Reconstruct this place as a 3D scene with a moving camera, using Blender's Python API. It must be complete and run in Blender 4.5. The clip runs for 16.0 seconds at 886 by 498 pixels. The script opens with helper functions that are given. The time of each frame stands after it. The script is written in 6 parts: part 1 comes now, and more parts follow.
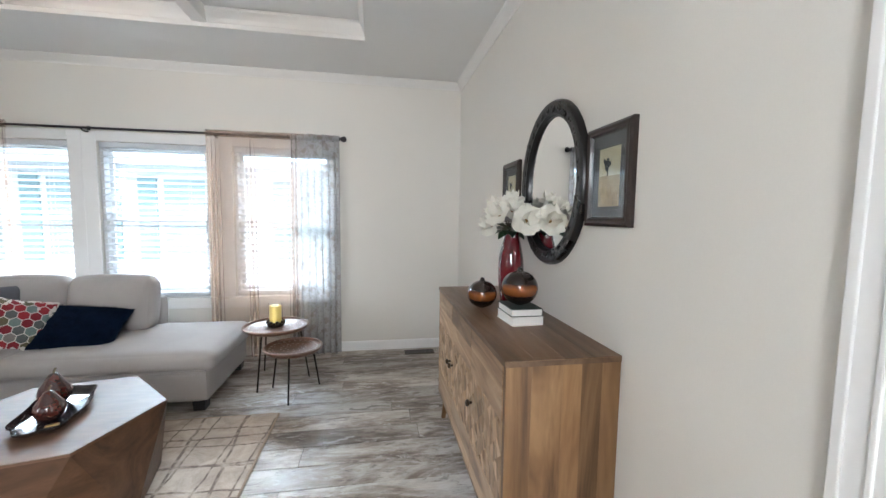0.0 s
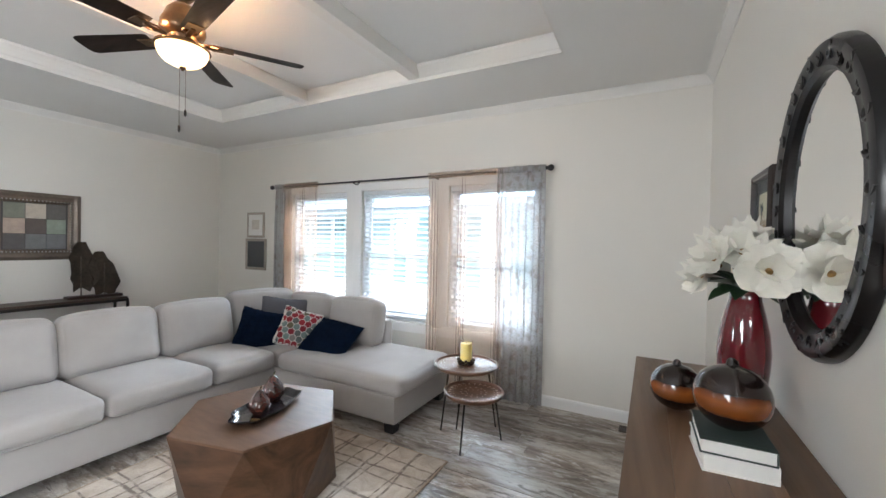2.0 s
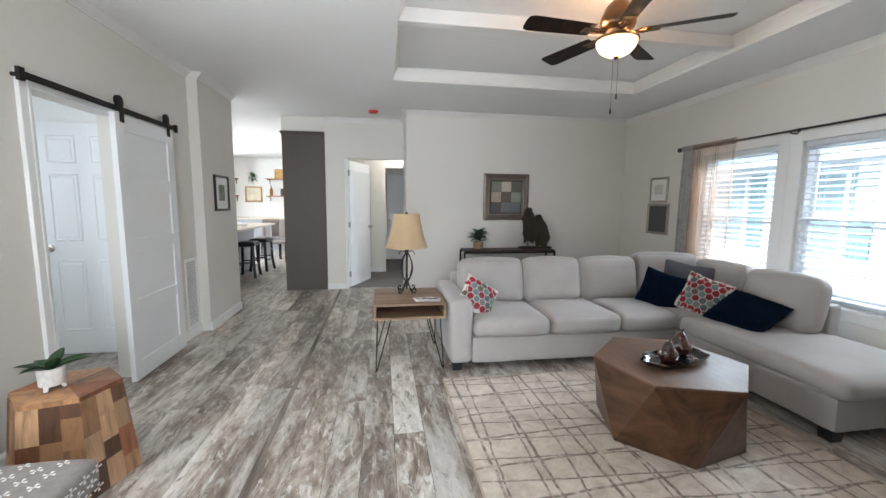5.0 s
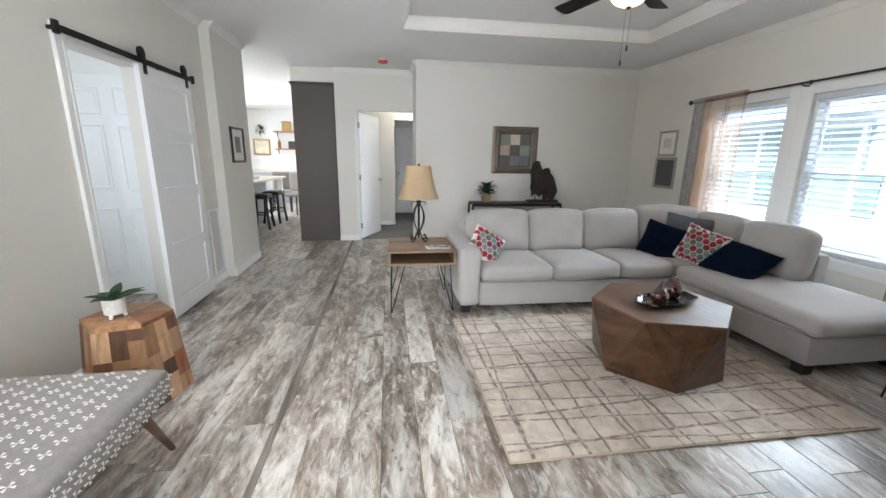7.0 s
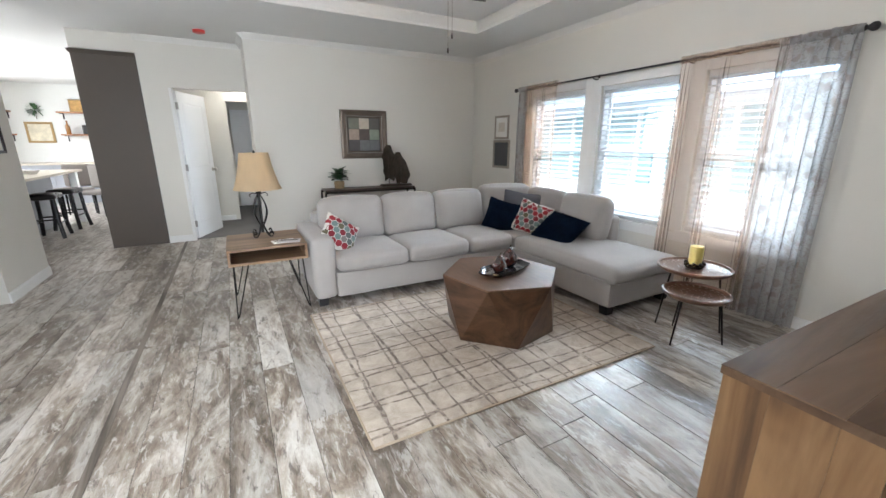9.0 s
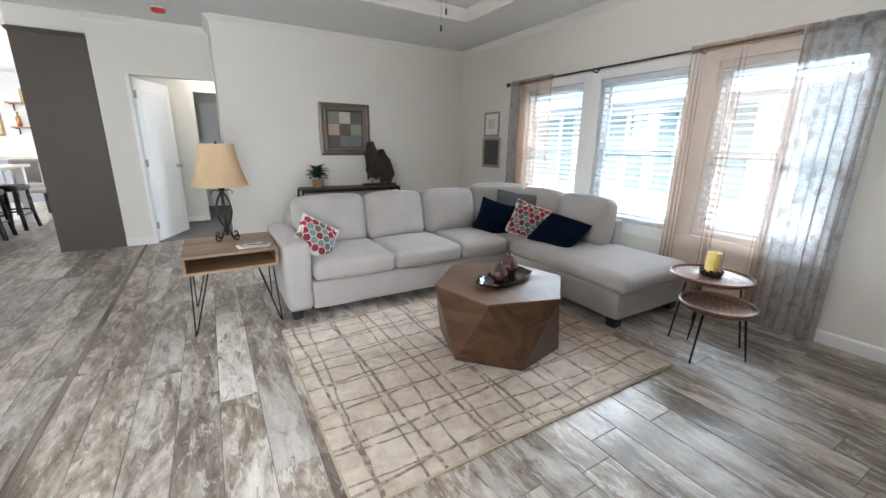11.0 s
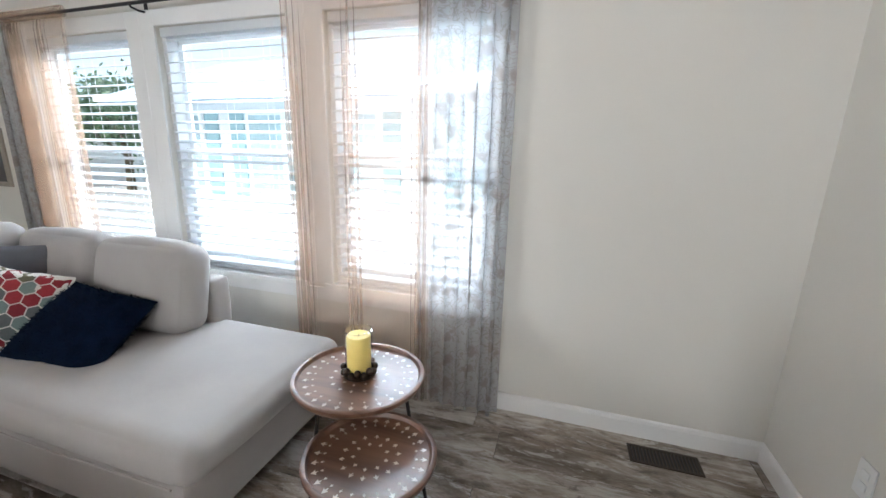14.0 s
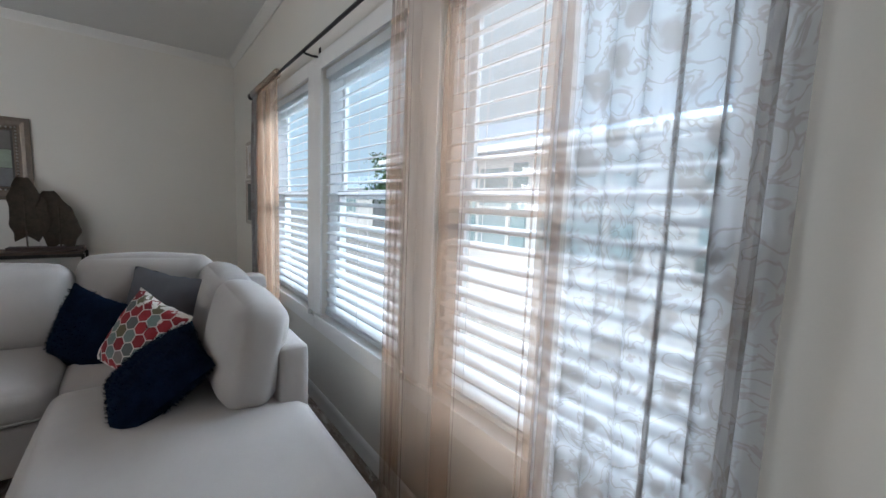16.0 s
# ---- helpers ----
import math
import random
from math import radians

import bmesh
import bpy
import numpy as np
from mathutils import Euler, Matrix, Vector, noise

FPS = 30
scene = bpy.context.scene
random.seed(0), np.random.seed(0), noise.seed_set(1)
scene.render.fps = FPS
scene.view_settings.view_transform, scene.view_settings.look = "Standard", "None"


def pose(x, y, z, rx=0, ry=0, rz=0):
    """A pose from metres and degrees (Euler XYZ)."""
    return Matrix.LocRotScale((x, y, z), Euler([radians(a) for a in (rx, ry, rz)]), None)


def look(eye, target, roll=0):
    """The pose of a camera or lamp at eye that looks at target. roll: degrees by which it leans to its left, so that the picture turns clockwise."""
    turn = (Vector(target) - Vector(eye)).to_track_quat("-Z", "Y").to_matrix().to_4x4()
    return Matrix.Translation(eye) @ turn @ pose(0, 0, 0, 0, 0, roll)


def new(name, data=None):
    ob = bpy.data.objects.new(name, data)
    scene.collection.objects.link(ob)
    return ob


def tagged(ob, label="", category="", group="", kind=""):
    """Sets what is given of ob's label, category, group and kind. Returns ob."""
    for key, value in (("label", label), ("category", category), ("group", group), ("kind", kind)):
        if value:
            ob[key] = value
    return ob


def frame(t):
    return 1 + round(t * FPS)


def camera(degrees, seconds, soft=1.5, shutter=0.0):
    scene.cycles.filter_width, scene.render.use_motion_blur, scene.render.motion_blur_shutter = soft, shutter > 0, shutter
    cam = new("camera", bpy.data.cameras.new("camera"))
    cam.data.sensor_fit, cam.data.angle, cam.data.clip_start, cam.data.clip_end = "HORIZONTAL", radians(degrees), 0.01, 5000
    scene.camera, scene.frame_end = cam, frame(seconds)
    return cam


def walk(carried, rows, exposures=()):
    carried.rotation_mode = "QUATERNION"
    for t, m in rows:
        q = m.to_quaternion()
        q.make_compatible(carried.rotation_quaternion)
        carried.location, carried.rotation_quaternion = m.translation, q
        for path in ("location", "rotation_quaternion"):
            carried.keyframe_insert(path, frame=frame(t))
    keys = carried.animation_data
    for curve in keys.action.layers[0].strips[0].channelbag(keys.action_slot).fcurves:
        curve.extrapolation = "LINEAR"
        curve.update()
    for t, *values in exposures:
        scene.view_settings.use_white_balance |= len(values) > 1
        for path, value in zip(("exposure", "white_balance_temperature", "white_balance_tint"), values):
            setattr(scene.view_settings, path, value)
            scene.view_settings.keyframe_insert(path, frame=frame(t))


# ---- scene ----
cam = camera(97.4, 16.0)
PATH = [
    (0, (0.153, -0.003, 1.352), (0.492, 1.961, 1.185), 0.8),
    (0.5, (0.286, 0.138, 1.341), (0.372, 2.131, 1.2), 0.7),
    (1, (0.439, 0.309, 1.355), (0.236, 2.296, 1.261), 0.7),
    (1.5, (0.578, 0.38, 1.367), (0.027, 2.302, 1.316), 0.9),
    (2, (0.612, 0.486, 1.394), (-0.328, 2.252, 1.367), 1.2),
    (2.5, (0.652, 0.47, 1.426), (-0.67, 1.971, 1.403), 1.4),
    (3, (0.673, 0.426, 1.421), (-0.94, 1.607, 1.391), 1.3),
    (3.5, (0.675, 0.366, 1.427), (-1.114, 1.26, 1.389), 1.3),
    (4, (0.673, 0.318, 1.438), (-1.217, 0.968, 1.364), 1.1),
    (4.5, (0.704, 0.288, 1.424), (-1.236, 0.751, 1.28), 0.9),
    (5, (0.763, 0.199, 1.382), (-1.2, 0.507, 1.149), 0.6),
    (5.2, (0.779, 0.138, 1.367), (-1.186, 0.403, 1.106), 0.6),
    (7.3, (0.961, 0.132, 1.361), (-0.949, 0.451, 0.858), 1.0),
    (7.5, (0.955, 0.148, 1.359), (-0.94, 0.542, 0.855), 0.8),
    (8, (0.95, 0.185, 1.344), (-0.883, 0.803, 0.835), 0.4),
    (8.5, (0.955, 0.227, 1.354), (-0.796, 1.044, 0.835), -0.1),
    (8.7, (0.966, 0.237, 1.371), (-0.75, 1.12, 0.844), -0.2),
    (10.8, (0.688, 0.334, 1.289), (-0.993, 1.281, 0.766), 0.6),
    (11, (0.62, 0.359, 1.3), (-1.042, 1.343, 0.784), 0.8),
    (11.5, (0.489, 0.576, 1.302), (-1.077, 1.726, 0.829), 1.4),
    (12, (0.365, 0.827, 1.298), (-0.976, 2.22, 0.79), 1.9),
    (12.5, (0.189, 1.124, 1.272), (-0.797, 2.787, 0.768), 2.0),
    (13, (0.156, 1.445, 1.254), (-0.564, 3.251, 0.785), 1.3),
    (13.5, (0.113, 1.717, 1.249), (-0.536, 3.541, 0.751), 0.7),
    (14, (0.049, 2.067, 1.279), (-0.518, 3.93, 0.823), 1.4),
    (14.5, (0.09, 2.333, 1.287), (-0.579, 4.165, 0.851), 0.9),
    (15, (0.093, 2.599, 1.268), (-0.808, 4.338, 0.864), 1.0),
    (15.5, (-0.037, 2.885, 1.24), (-1.242, 4.452, 0.957), 1.9),
    (16, (-0.044, 3.083, 1.241), (-1.616, 4.299, 1.02), 2.3),
]
walk(cam, [(t, look(eye, target, roll)) for t, eye, target, roll in PATH], [(0, 0.52, 5950, 10), (1.5, 0.46, 5960, 10), (2.5, 0.34, 6010, 10), (3.5, 0.24, 6010, 10), (5, 0.18, 6000, 10), (8, 0.28, 6040, 10), (11, 0.28, 6020, 10), (13, 0.75, 6000, 10), (14, 0.52, 5970, 10), (15, 0.0, 5930, 10), (16, -0.34, 5880, 10)])

# ---- light ----
world = bpy.data.worlds.new("world")
scene.world = world
world.use_nodes = True
SKY = world.node_tree.nodes.new("ShaderNodeTexSky")
SKY.sky_type, SKY.sun_disc = "NISHITA", False
SKY.sun_elevation, SKY.sun_rotation = radians(52), radians(200)
world.node_tree.links.new(SKY.outputs[0], world.node_tree.nodes["Background"].inputs[0])
world.node_tree.nodes["Background"].inputs[1].default_value = 0.15
SKY.air_density, SKY.dust_density, SKY.ozone_density = 1.0, 9.0, 0.6


def lamp(name, kind, energy, colour, m, **more):
    data = bpy.data.lights.new(name, kind)
    data.energy, data.color = energy, colour
    if kind == "AREA":
        data.shape, data.size, data.size_y = "RECTANGLE", more["size"], more["size_y"]
    elif kind == "SUN":
        data.angle = radians(0.5)
    else:
        data.shadow_soft_size = more["radius"]
    ob = new(name, data)
    ob.matrix_world = m
    return ob


lamp("sun", "SUN", 4.0, (1, 0.96, 0.90), look((0, 0, 0), (0.25, 0.6, -0.85)))
# sky light that falls in through the three living room windows
lamp("sky_light_front", "AREA", 2000, (0.88, 0.95, 1.0), look((-3.4, 8.1, 3.95), (-1.4, 1.8, 0.8)), size=9.0, size_y=1.7)
lamp("sky_light_high", "AREA", 240, (0.84, 0.93, 1.0), look((-1.6, 5.5, 4.3), (-1.3, 2.9, 0.0)), size=6.5, size_y=1.3)
# added lamps for kitchen and entry daylight; their sources are assumed, never in view
lamp("sky_light_kitchen", "AREA", 540, (0.98, 0.99, 1.0), look((-8.4, -5.9, 1.9), (-5.2, -1.2, 0.9)), size=4.0, size_y=1.6)
lamp("sky_light_entrance", "AREA", 135, (0.95, 0.98, 1.0), look((2.35, 0.0, 1.25), (0, 0.1, 1.2)), size=0.8, size_y=1.9)
lamp("sky_light_bath", "AREA", 19, (0.92, 0.97, 1.0), look((-2.0, -3.5, 1.5), (-0.6, 0.6, 1.3)), size=1.2, size_y=1.3)
# added fill lamp behind the walker; no window is known there
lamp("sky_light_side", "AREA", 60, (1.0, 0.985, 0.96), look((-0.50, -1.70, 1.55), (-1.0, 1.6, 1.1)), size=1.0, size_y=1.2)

# ---- materials ----
def nodes_of(name):
    m = bpy.data.materials.new(name)
    m.use_nodes = True
    return m, m.node_tree.nodes, m.node_tree.links, m.node_tree.nodes["Principled BSDF"]


def coords(n, l, stretch=(1, 1, 1), world_space=False, shuffle=False):
    if world_space:
        src = n.new("ShaderNodeNewGeometry").outputs["Position"]
    else:
        src = n.new("ShaderNodeTexCoord").outputs["Object"]
    mp = n.new("ShaderNodeMapping")
    mp.inputs["Scale"].default_value = stretch
    l.new(src, mp.inputs["Vector"])
    if shuffle:
        info = n.new("ShaderNodeObjectInfo")
        mul = n.new("ShaderNodeMath")
        mul.operation, mul.inputs[1].default_value = "MULTIPLY", 37.0
        l.new(info.outputs["Random"], mul.inputs[0])
        l.new(mul.outputs[0], mp.inputs["Location"])
    return mp.outputs[0]


def noise_node(n, l, vec, scale, detail=4.0, rough=0.55, warp=0.0):
    t = n.new("ShaderNodeTexNoise")
    t.inputs["Scale"].default_value, t.inputs["Detail"].default_value = scale, detail
    t.inputs["Roughness"].default_value, t.inputs["Distortion"].default_value = rough, warp
    l.new(vec, t.inputs["Vector"])
    return t.outputs["Fac"]


def ramp(n, l, fac, stops, hard=False):
    r = n.new("ShaderNodeValToRGB")
    if hard:
        r.color_ramp.interpolation = "CONSTANT"
    e = r.color_ramp.elements
    while len(e) < len(stops):
        e.new(0.5)
    for k, (p, c) in zip(e, stops):
        k.position = p
        k.color = (*c, 1) if len(c) == 3 else c
    l.new(fac, r.inputs["Fac"])
    return r.outputs["Color"]


def mixed(n, l, fac, a, b, how="MIX"):
    m = n.new("ShaderNodeMix")
    m.data_type, m.blend_type = "RGBA", how
    for sock, v in ((m.inputs[0], fac), (m.inputs[6], a), (m.inputs[7], b)):
        if hasattr(v, "links"):
            l.new(v, sock)
        else:
            sock.default_value = v if not isinstance(v, tuple) else (*v, 1)
    return m.outputs[2]


def bumped(n, l, bsdf, height, strength=0.2, dist=0.01):
    b = n.new("ShaderNodeBump")
    b.inputs["Strength"].default_value, b.inputs["Distance"].default_value = strength, dist
    l.new(height, b.inputs["Height"])
    l.new(b.outputs[0], bsdf.inputs["Normal"])


def grey(v):
    return (v, v, v)


def M(name, colour, rough=0.5, metal=0.0, var=0.12, scale=3.0, fine=90.0, bump=0.1, dist=0.002, stretch=(1, 1, 1), sheen=0.0, coat=0.0, space=False, spec=0.5):
    """A plain surface with variation at two scales and a fine relief."""
    m, n, l, b = nodes_of(name)
    v = coords(n, l, stretch, space)
    big, small = noise_node(n, l, v, scale, 5), noise_node(n, l, v, fine, 3)
    lo = tuple(c * (1 - var) for c in colour)
    hi = tuple(min(1, c * (1 + var)) for c in colour)
    c1 = ramp(n, l, big, [(0.3, lo), (0.7, hi)])
    c2 = mixed(n, l, 0.35, c1, ramp(n, l, small, [(0.3, lo), (0.7, hi)]))
    l.new(c2, b.inputs["Base Color"])
    r = ramp(n, l, big, [(0.3, grey(max(0.02, rough - 0.06))), (0.7, grey(min(1, rough + 0.06)))])
    l.new(r, b.inputs["Roughness"])
    b.inputs["Metallic"].default_value = metal
    b.inputs["Sheen Weight"].default_value = sheen
    b.inputs["Specular IOR Level"].default_value = spec
    b.inputs["Coat Weight"].default_value = coat
    if bump:
        bumped(n, l, b, small, bump, dist)
    return m


def wood(name, dark, mid, light, along="x", rough=0.45, size=1.0, shuffle=False, figure=2.2, space=False):
    m, n, l, b = nodes_of(name)
    k = {"x": (0.12, 1, 1), "y": (1, 0.12, 1), "z": (1, 1, 0.12)}[along]
    v = coords(n, l, tuple(c / size for c in k), space, shuffle)
    fig = noise_node(n, l, v, figure * 3, 4, 0.6, 1.6)
    grain = noise_node(n, l, v, 70, 4, 0.7, 0.3)
    col = ramp(n, l, fig, [(0.36, dark), (0.48, mid), (0.64, light)])
    col = mixed(n, l, 0.16, col, ramp(n, l, grain, [(0.3, dark), (0.65, light)]))
    info = n.new("ShaderNodeObjectInfo")
    tone = ramp(n, l, info.outputs["Random"], [(0, grey(0.6)), (1, grey(1.15))])
    col = mixed(n, l, 1.0 if shuffle else 0.0, col, tone, "MULTIPLY")
    l.new(col, b.inputs["Base Color"])
    l.new(ramp(n, l, grain, [(0.2, grey(rough - 0.08)), (0.8, grey(rough + 0.1))]), b.inputs["Roughness"])
    bumped(n, l, b, grain, 0.06, 0.001)
    return m


def floor_material():
    m, n, l, b = nodes_of("weathered_vinyl_plank")
    v = coords(n, l, (0.42, 1.35, 1), True)
    info = n.new("ShaderNodeObjectInfo")
    add = n.new("ShaderNodeVectorMath")
    mul = n.new("ShaderNodeMath")
    mul.operation, mul.inputs[1].default_value = "MULTIPLY", 53.0
    l.new(info.outputs["Random"], mul.inputs[0])
    l.new(v, add.inputs[0])
    l.new(mul.outputs[0], add.inputs[1])
    v = add.outputs[0]
    patch = noise_node(n, l, v, 2.9, 9, 0.70, 0.9)
    streak = noise_node(n, l, v, 10, 7, 0.72, 0.8)
    flake = noise_node(n, l, v, 17, 6, 0.72, 0.6)
    base = ramp(n, l, patch, [(0.405, (0.115, 0.083, 0.059)), (0.475, (0.255, 0.203, 0.155)), (0.535, (0.43, 0.38, 0.33)), (0.61, (0.635, 0.605, 0.56))])
    base = mixed(n, l, 0.30, base, ramp(n, l, streak, [(0.38, (0.105, 0.08, 0.062)), (0.5, (0.38, 0.335, 0.285)), (0.6, (0.645, 0.615, 0.565))]))
    base = mixed(n, l, ramp(n, l, flake, [(0.54, grey(0)), (0.62, grey(0.75))]), base, (0.62, 0.60, 0.57))
    base = mixed(n, l, ramp(n, l, flake, [(0.36, grey(0.75)), (0.44, grey(0.0))]), base, (0.105, 0.085, 0.070))
    tone = ramp(n, l, info.outputs["Random"], [(0, grey(0.74)), (1, grey(1.08))])
    l.new(mixed(n, l, 1.0, base, tone, "MULTIPLY"), b.inputs["Base Color"])
    l.new(ramp(n, l, streak, [(0.3, grey(0.28)), (0.7, grey(0.44))]), b.inputs["Roughness"])
    bumped(n, l, b, streak, 0.15, 0.002)
    return m


def rug_material():
    m, n, l, b = nodes_of("cream_rug_pile")
    v0 = coords(n, l, (1, 1, 1), True)
    wob = n.new("ShaderNodeTexNoise")
    wob.inputs["Scale"].default_value = 2.6
    l.new(v0, wob.inputs["Vector"])
    warp = n.new("ShaderNodeVectorMath")
    warp.operation, warp.inputs[1].default_value = "MULTIPLY_ADD", (0.055, 0.055, 0)
    l.new(wob.outputs["Color"], warp.inputs[0])
    l.new(v0, warp.inputs[2])
    lines = []
    for angle, period, phase in ((3, 5.6, 0.0), (92, 5.1, 0.31), (-4, 3.9, 0.6), (88, 3.6, 0.15)):
        rot = n.new("ShaderNodeMapping")
        rot.inputs["Rotation"].default_value = (0, 0, radians(angle))
        rot.inputs["Location"].default_value = (phase, 0, 0)
        l.new(warp.outputs[0], rot.inputs["Vector"])
        w = n.new("ShaderNodeTexWave")
        w.inputs["Scale"].default_value = period * 0.16 * 2
        w.inputs["Distortion"].default_value, w.inputs["Detail"].default_value = 0.35, 3
        w.inputs["Detail Scale"].default_value = 6
        l.new(rot.outputs[0], w.inputs["Vector"])
        lines.append(ramp(n, l, w.outputs["Fac"], [(0.984, grey(0)), (0.996, grey(1))]))
    tot = mixed(n, l, 1.0, lines[0], lines[1], "LIGHTEN")
    tot = mixed(n, l, 1.0, tot, mixed(n, l, 1.0, lines[2], lines[3], "LIGHTEN"), "LIGHTEN")
    broken = noise_node(n, l, v0, 24, 5, 0.7)
    tot = mixed(n, l, 1.0, tot, ramp(n, l, broken, [(0.36, grey(0.15)), (0.56, grey(0.95))]), "MULTIPLY")
    cloud = noise_node(n, l, v0, 7, 6, 0.7, 0.6)
    pile = noise_node(n, l, v0, 240, 2)
    base = ramp(n, l, cloud, [(0.3, (0.29, 0.225, 0.175)), (0.48, (0.46, 0.385, 0.31)), (0.66, (0.62, 0.55, 0.465))])
    base = mixed(n, l, 0.25, base, ramp(n, l, pile, [(0.3, (0.28, 0.235, 0.19)), (0.7, (0.64, 0.58, 0.50))]))
    l.new(mixed(n, l, tot, base, (0.13, 0.095, 0.075)), b.inputs["Base Color"])
    b.inputs["Roughness"].default_value = 0.95
    b.inputs["Sheen Weight"].default_value = 0.2
    bumped(n, l, b, pile, 0.5, 0.004)
    return m


def cloth_sheer(name, colour, cover, pattern=None):
    """Thin curtain cloth: part light goes through, part is scattered through it."""
    m, n, l, b = nodes_of(name)
    out = n["Material Output"]
    v = coords(n, l, (1, 1, 1), True)
    weave = noise_node(n, l, coords(n, l, (14, 14, 3), True), 1.0, 2)
    diff, trans, clear = n.new("ShaderNodeBsdfDiffuse"), n.new("ShaderNodeBsdfTranslucent"), n.new("ShaderNodeBsdfTransparent")
    tint = ramp(n, l, weave, [(0.3, tuple(c * 0.95 for c in colour)), (0.7, colour)])
    dens = ramp(n, l, weave, [(0.3, grey(cover - 0.015)), (0.7, grey(cover + 0.015))])
    if pattern:
        warp = n.new("ShaderNodeTexNoise")
        warp.inputs["Scale"].default_value = 16
        l.new(v, warp.inputs["Vector"])
        ad = n.new("ShaderNodeVectorMath")
        ad.operation, ad.inputs[1].default_value = "MULTIPLY_ADD", (0.09, 0.09, 0.09)
        l.new(warp.outputs["Color"], ad.inputs[0])
        l.new(v, ad.inputs[2])
        vo = n.new("ShaderNodeTexVoronoi")
        vo.inputs["Scale"].default_value = 11.0
        l.new(ad.outputs[0], vo.inputs["Vector"])
        flower = ramp(n, l, vo.outputs["Distance"], [(0.0, grey(0.35)), (0.08, grey(0.8)), (0.27, grey(0.7)), (0.36, grey(0.15)), (0.42, grey(0.0))])
        vine = ramp(n, l, noise_node(n, l, v, 12, 2, 0.5, 2.2), [(0.455, grey(0)), (0.485, grey(0.6)), (0.515, grey(0.6)), (0.545, grey(0))])
        motif = mixed(n, l, 1.0, flower, vine, "LIGHTEN")
        tint = mixed(n, l, motif, tint, pattern)
        dens = mixed(n, l, motif, dens, grey(0.88))
    l.new(tint, diff.inputs[0])
    l.new(tint, trans.inputs[0])
    body, sheet = n.new("ShaderNodeMixShader"), n.new("ShaderNodeMixShader")
    body.inputs[0].default_value = 0.4
    l.new(diff.outputs[0], body.inputs[1])
    l.new(trans.outputs[0], body.inputs[2])
    l.new(dens, sheet.inputs[0])
    l.new(clear.outputs[0], sheet.inputs[1])
    l.new(body.outputs[0], sheet.inputs[2])
    l.new(sheet.outputs[0], out.inputs["Surface"])
    return m


def glass(name, tint=(1, 1, 1), rough=0.0):
    m, n, l, b = nodes_of(name)
    b.inputs["Base Color"].default_value = (*tint, 1)
    b.inputs["Transmission Weight"].default_value, b.inputs["Roughness"].default_value, b.inputs["IOR"].default_value = 1.0, rough, 1.45
    return m


def pane_glass():
    m, n, l, b = nodes_of("window_pane")
    clear, shine, mix = n.new("ShaderNodeBsdfTransparent"), n.new("ShaderNodeBsdfGlossy"), n.new("ShaderNodeMixShader")
    clear.inputs[0].default_value = (0.93, 0.97, 0.98, 1)
    shine.inputs["Roughness"].default_value = 0.02
    mix.inputs[0].default_value = 0.05
    l.new(clear.outputs[0], mix.inputs[1])
    l.new(shine.outputs[0], mix.inputs[2])
    l.new(mix.outputs[0], n["Material Output"].inputs["Surface"])
    return m


def glow(name, colour, strength):
    m, n, l, b = nodes_of(name)
    b.inputs["Base Color"].default_value = (*colour, 1)
    b.inputs["Emission Color"].default_value = (*colour, 1)
    b.inputs["Emission Strength"].default_value = strength
    b.inputs["Roughness"].default_value = 0.3
    return m


def island_colours(name, stops, rough=0.8, fine=120, bump=0.3):
    """Each separate piece of the mesh takes one of the colours."""
    m, n, l, b = nodes_of(name)
    geo = n.new("ShaderNodeNewGeometry")
    v = coords(n, l)
    f = noise_node(n, l, v, fine, 3)
    col = ramp(n, l, geo.outputs["Random Per Island"], stops, True)
    l.new(mixed(n, l, 0.35, col, ramp(n, l, f, [(0.25, grey(0.35)), (0.75, grey(1.0))]), "MULTIPLY"), b.inputs["Base Color"])
    b.inputs["Roughness"].default_value = rough
    bumped(n, l, b, f, bump, 0.002)
    return m


WALL = M("greige_wall_paint", (0.715, 0.695, 0.645), 0.75, var=0.025, scale=1.2, fine=160, bump=0.06, space=True)
CEIL = M("white_ceiling_paint", (0.78, 0.78, 0.765), 0.8, var=0.02, scale=1.5, fine=120, bump=0.12, space=True)
TRIM = M("white_trim_paint", (0.80, 0.80, 0.79), 0.4, var=0.02, fine=60, bump=0.03)
CROWNP = M("off_white_crown_paint", (0.75, 0.742, 0.715), 0.5, var=0.02, fine=60, bump=0.03)
DOORW = M("white_door_paint", (0.82, 0.83, 0.84), 0.42, var=0.02, fine=70, bump=0.05)
FLOOR = floor_material()
GROUT = M("dark_floor_joint", (0.07, 0.06, 0.05), 0.8)
RUG = rug_material()
RUGEDGE = M("rug_binding", (0.40, 0.32, 0.24), 0.95, var=0.2, fine=200, bump=0.4)
SOFA = M("light_grey_chenille", (0.36, 0.34, 0.325), 0.95, var=0.07, scale=5, fine=320, bump=0.45, dist=0.003, sheen=0.15, spec=0.15)
GREYCLOTH = M("slate_grey_cotton", (0.11, 0.113, 0.128), 0.9, var=0.12, fine=300, bump=0.4, spec=0.1)
NAVY = M("navy_faux_fur", (0.004, 0.009, 0.022), 1.0, var=0.4, scale=14, fine=260, bump=0.5, dist=0.004, spec=0.03)
PILLOWBG = M("off_white_cotton", (0.62, 0.60, 0.56), 0.9, var=0.06, fine=260, bump=0.3)
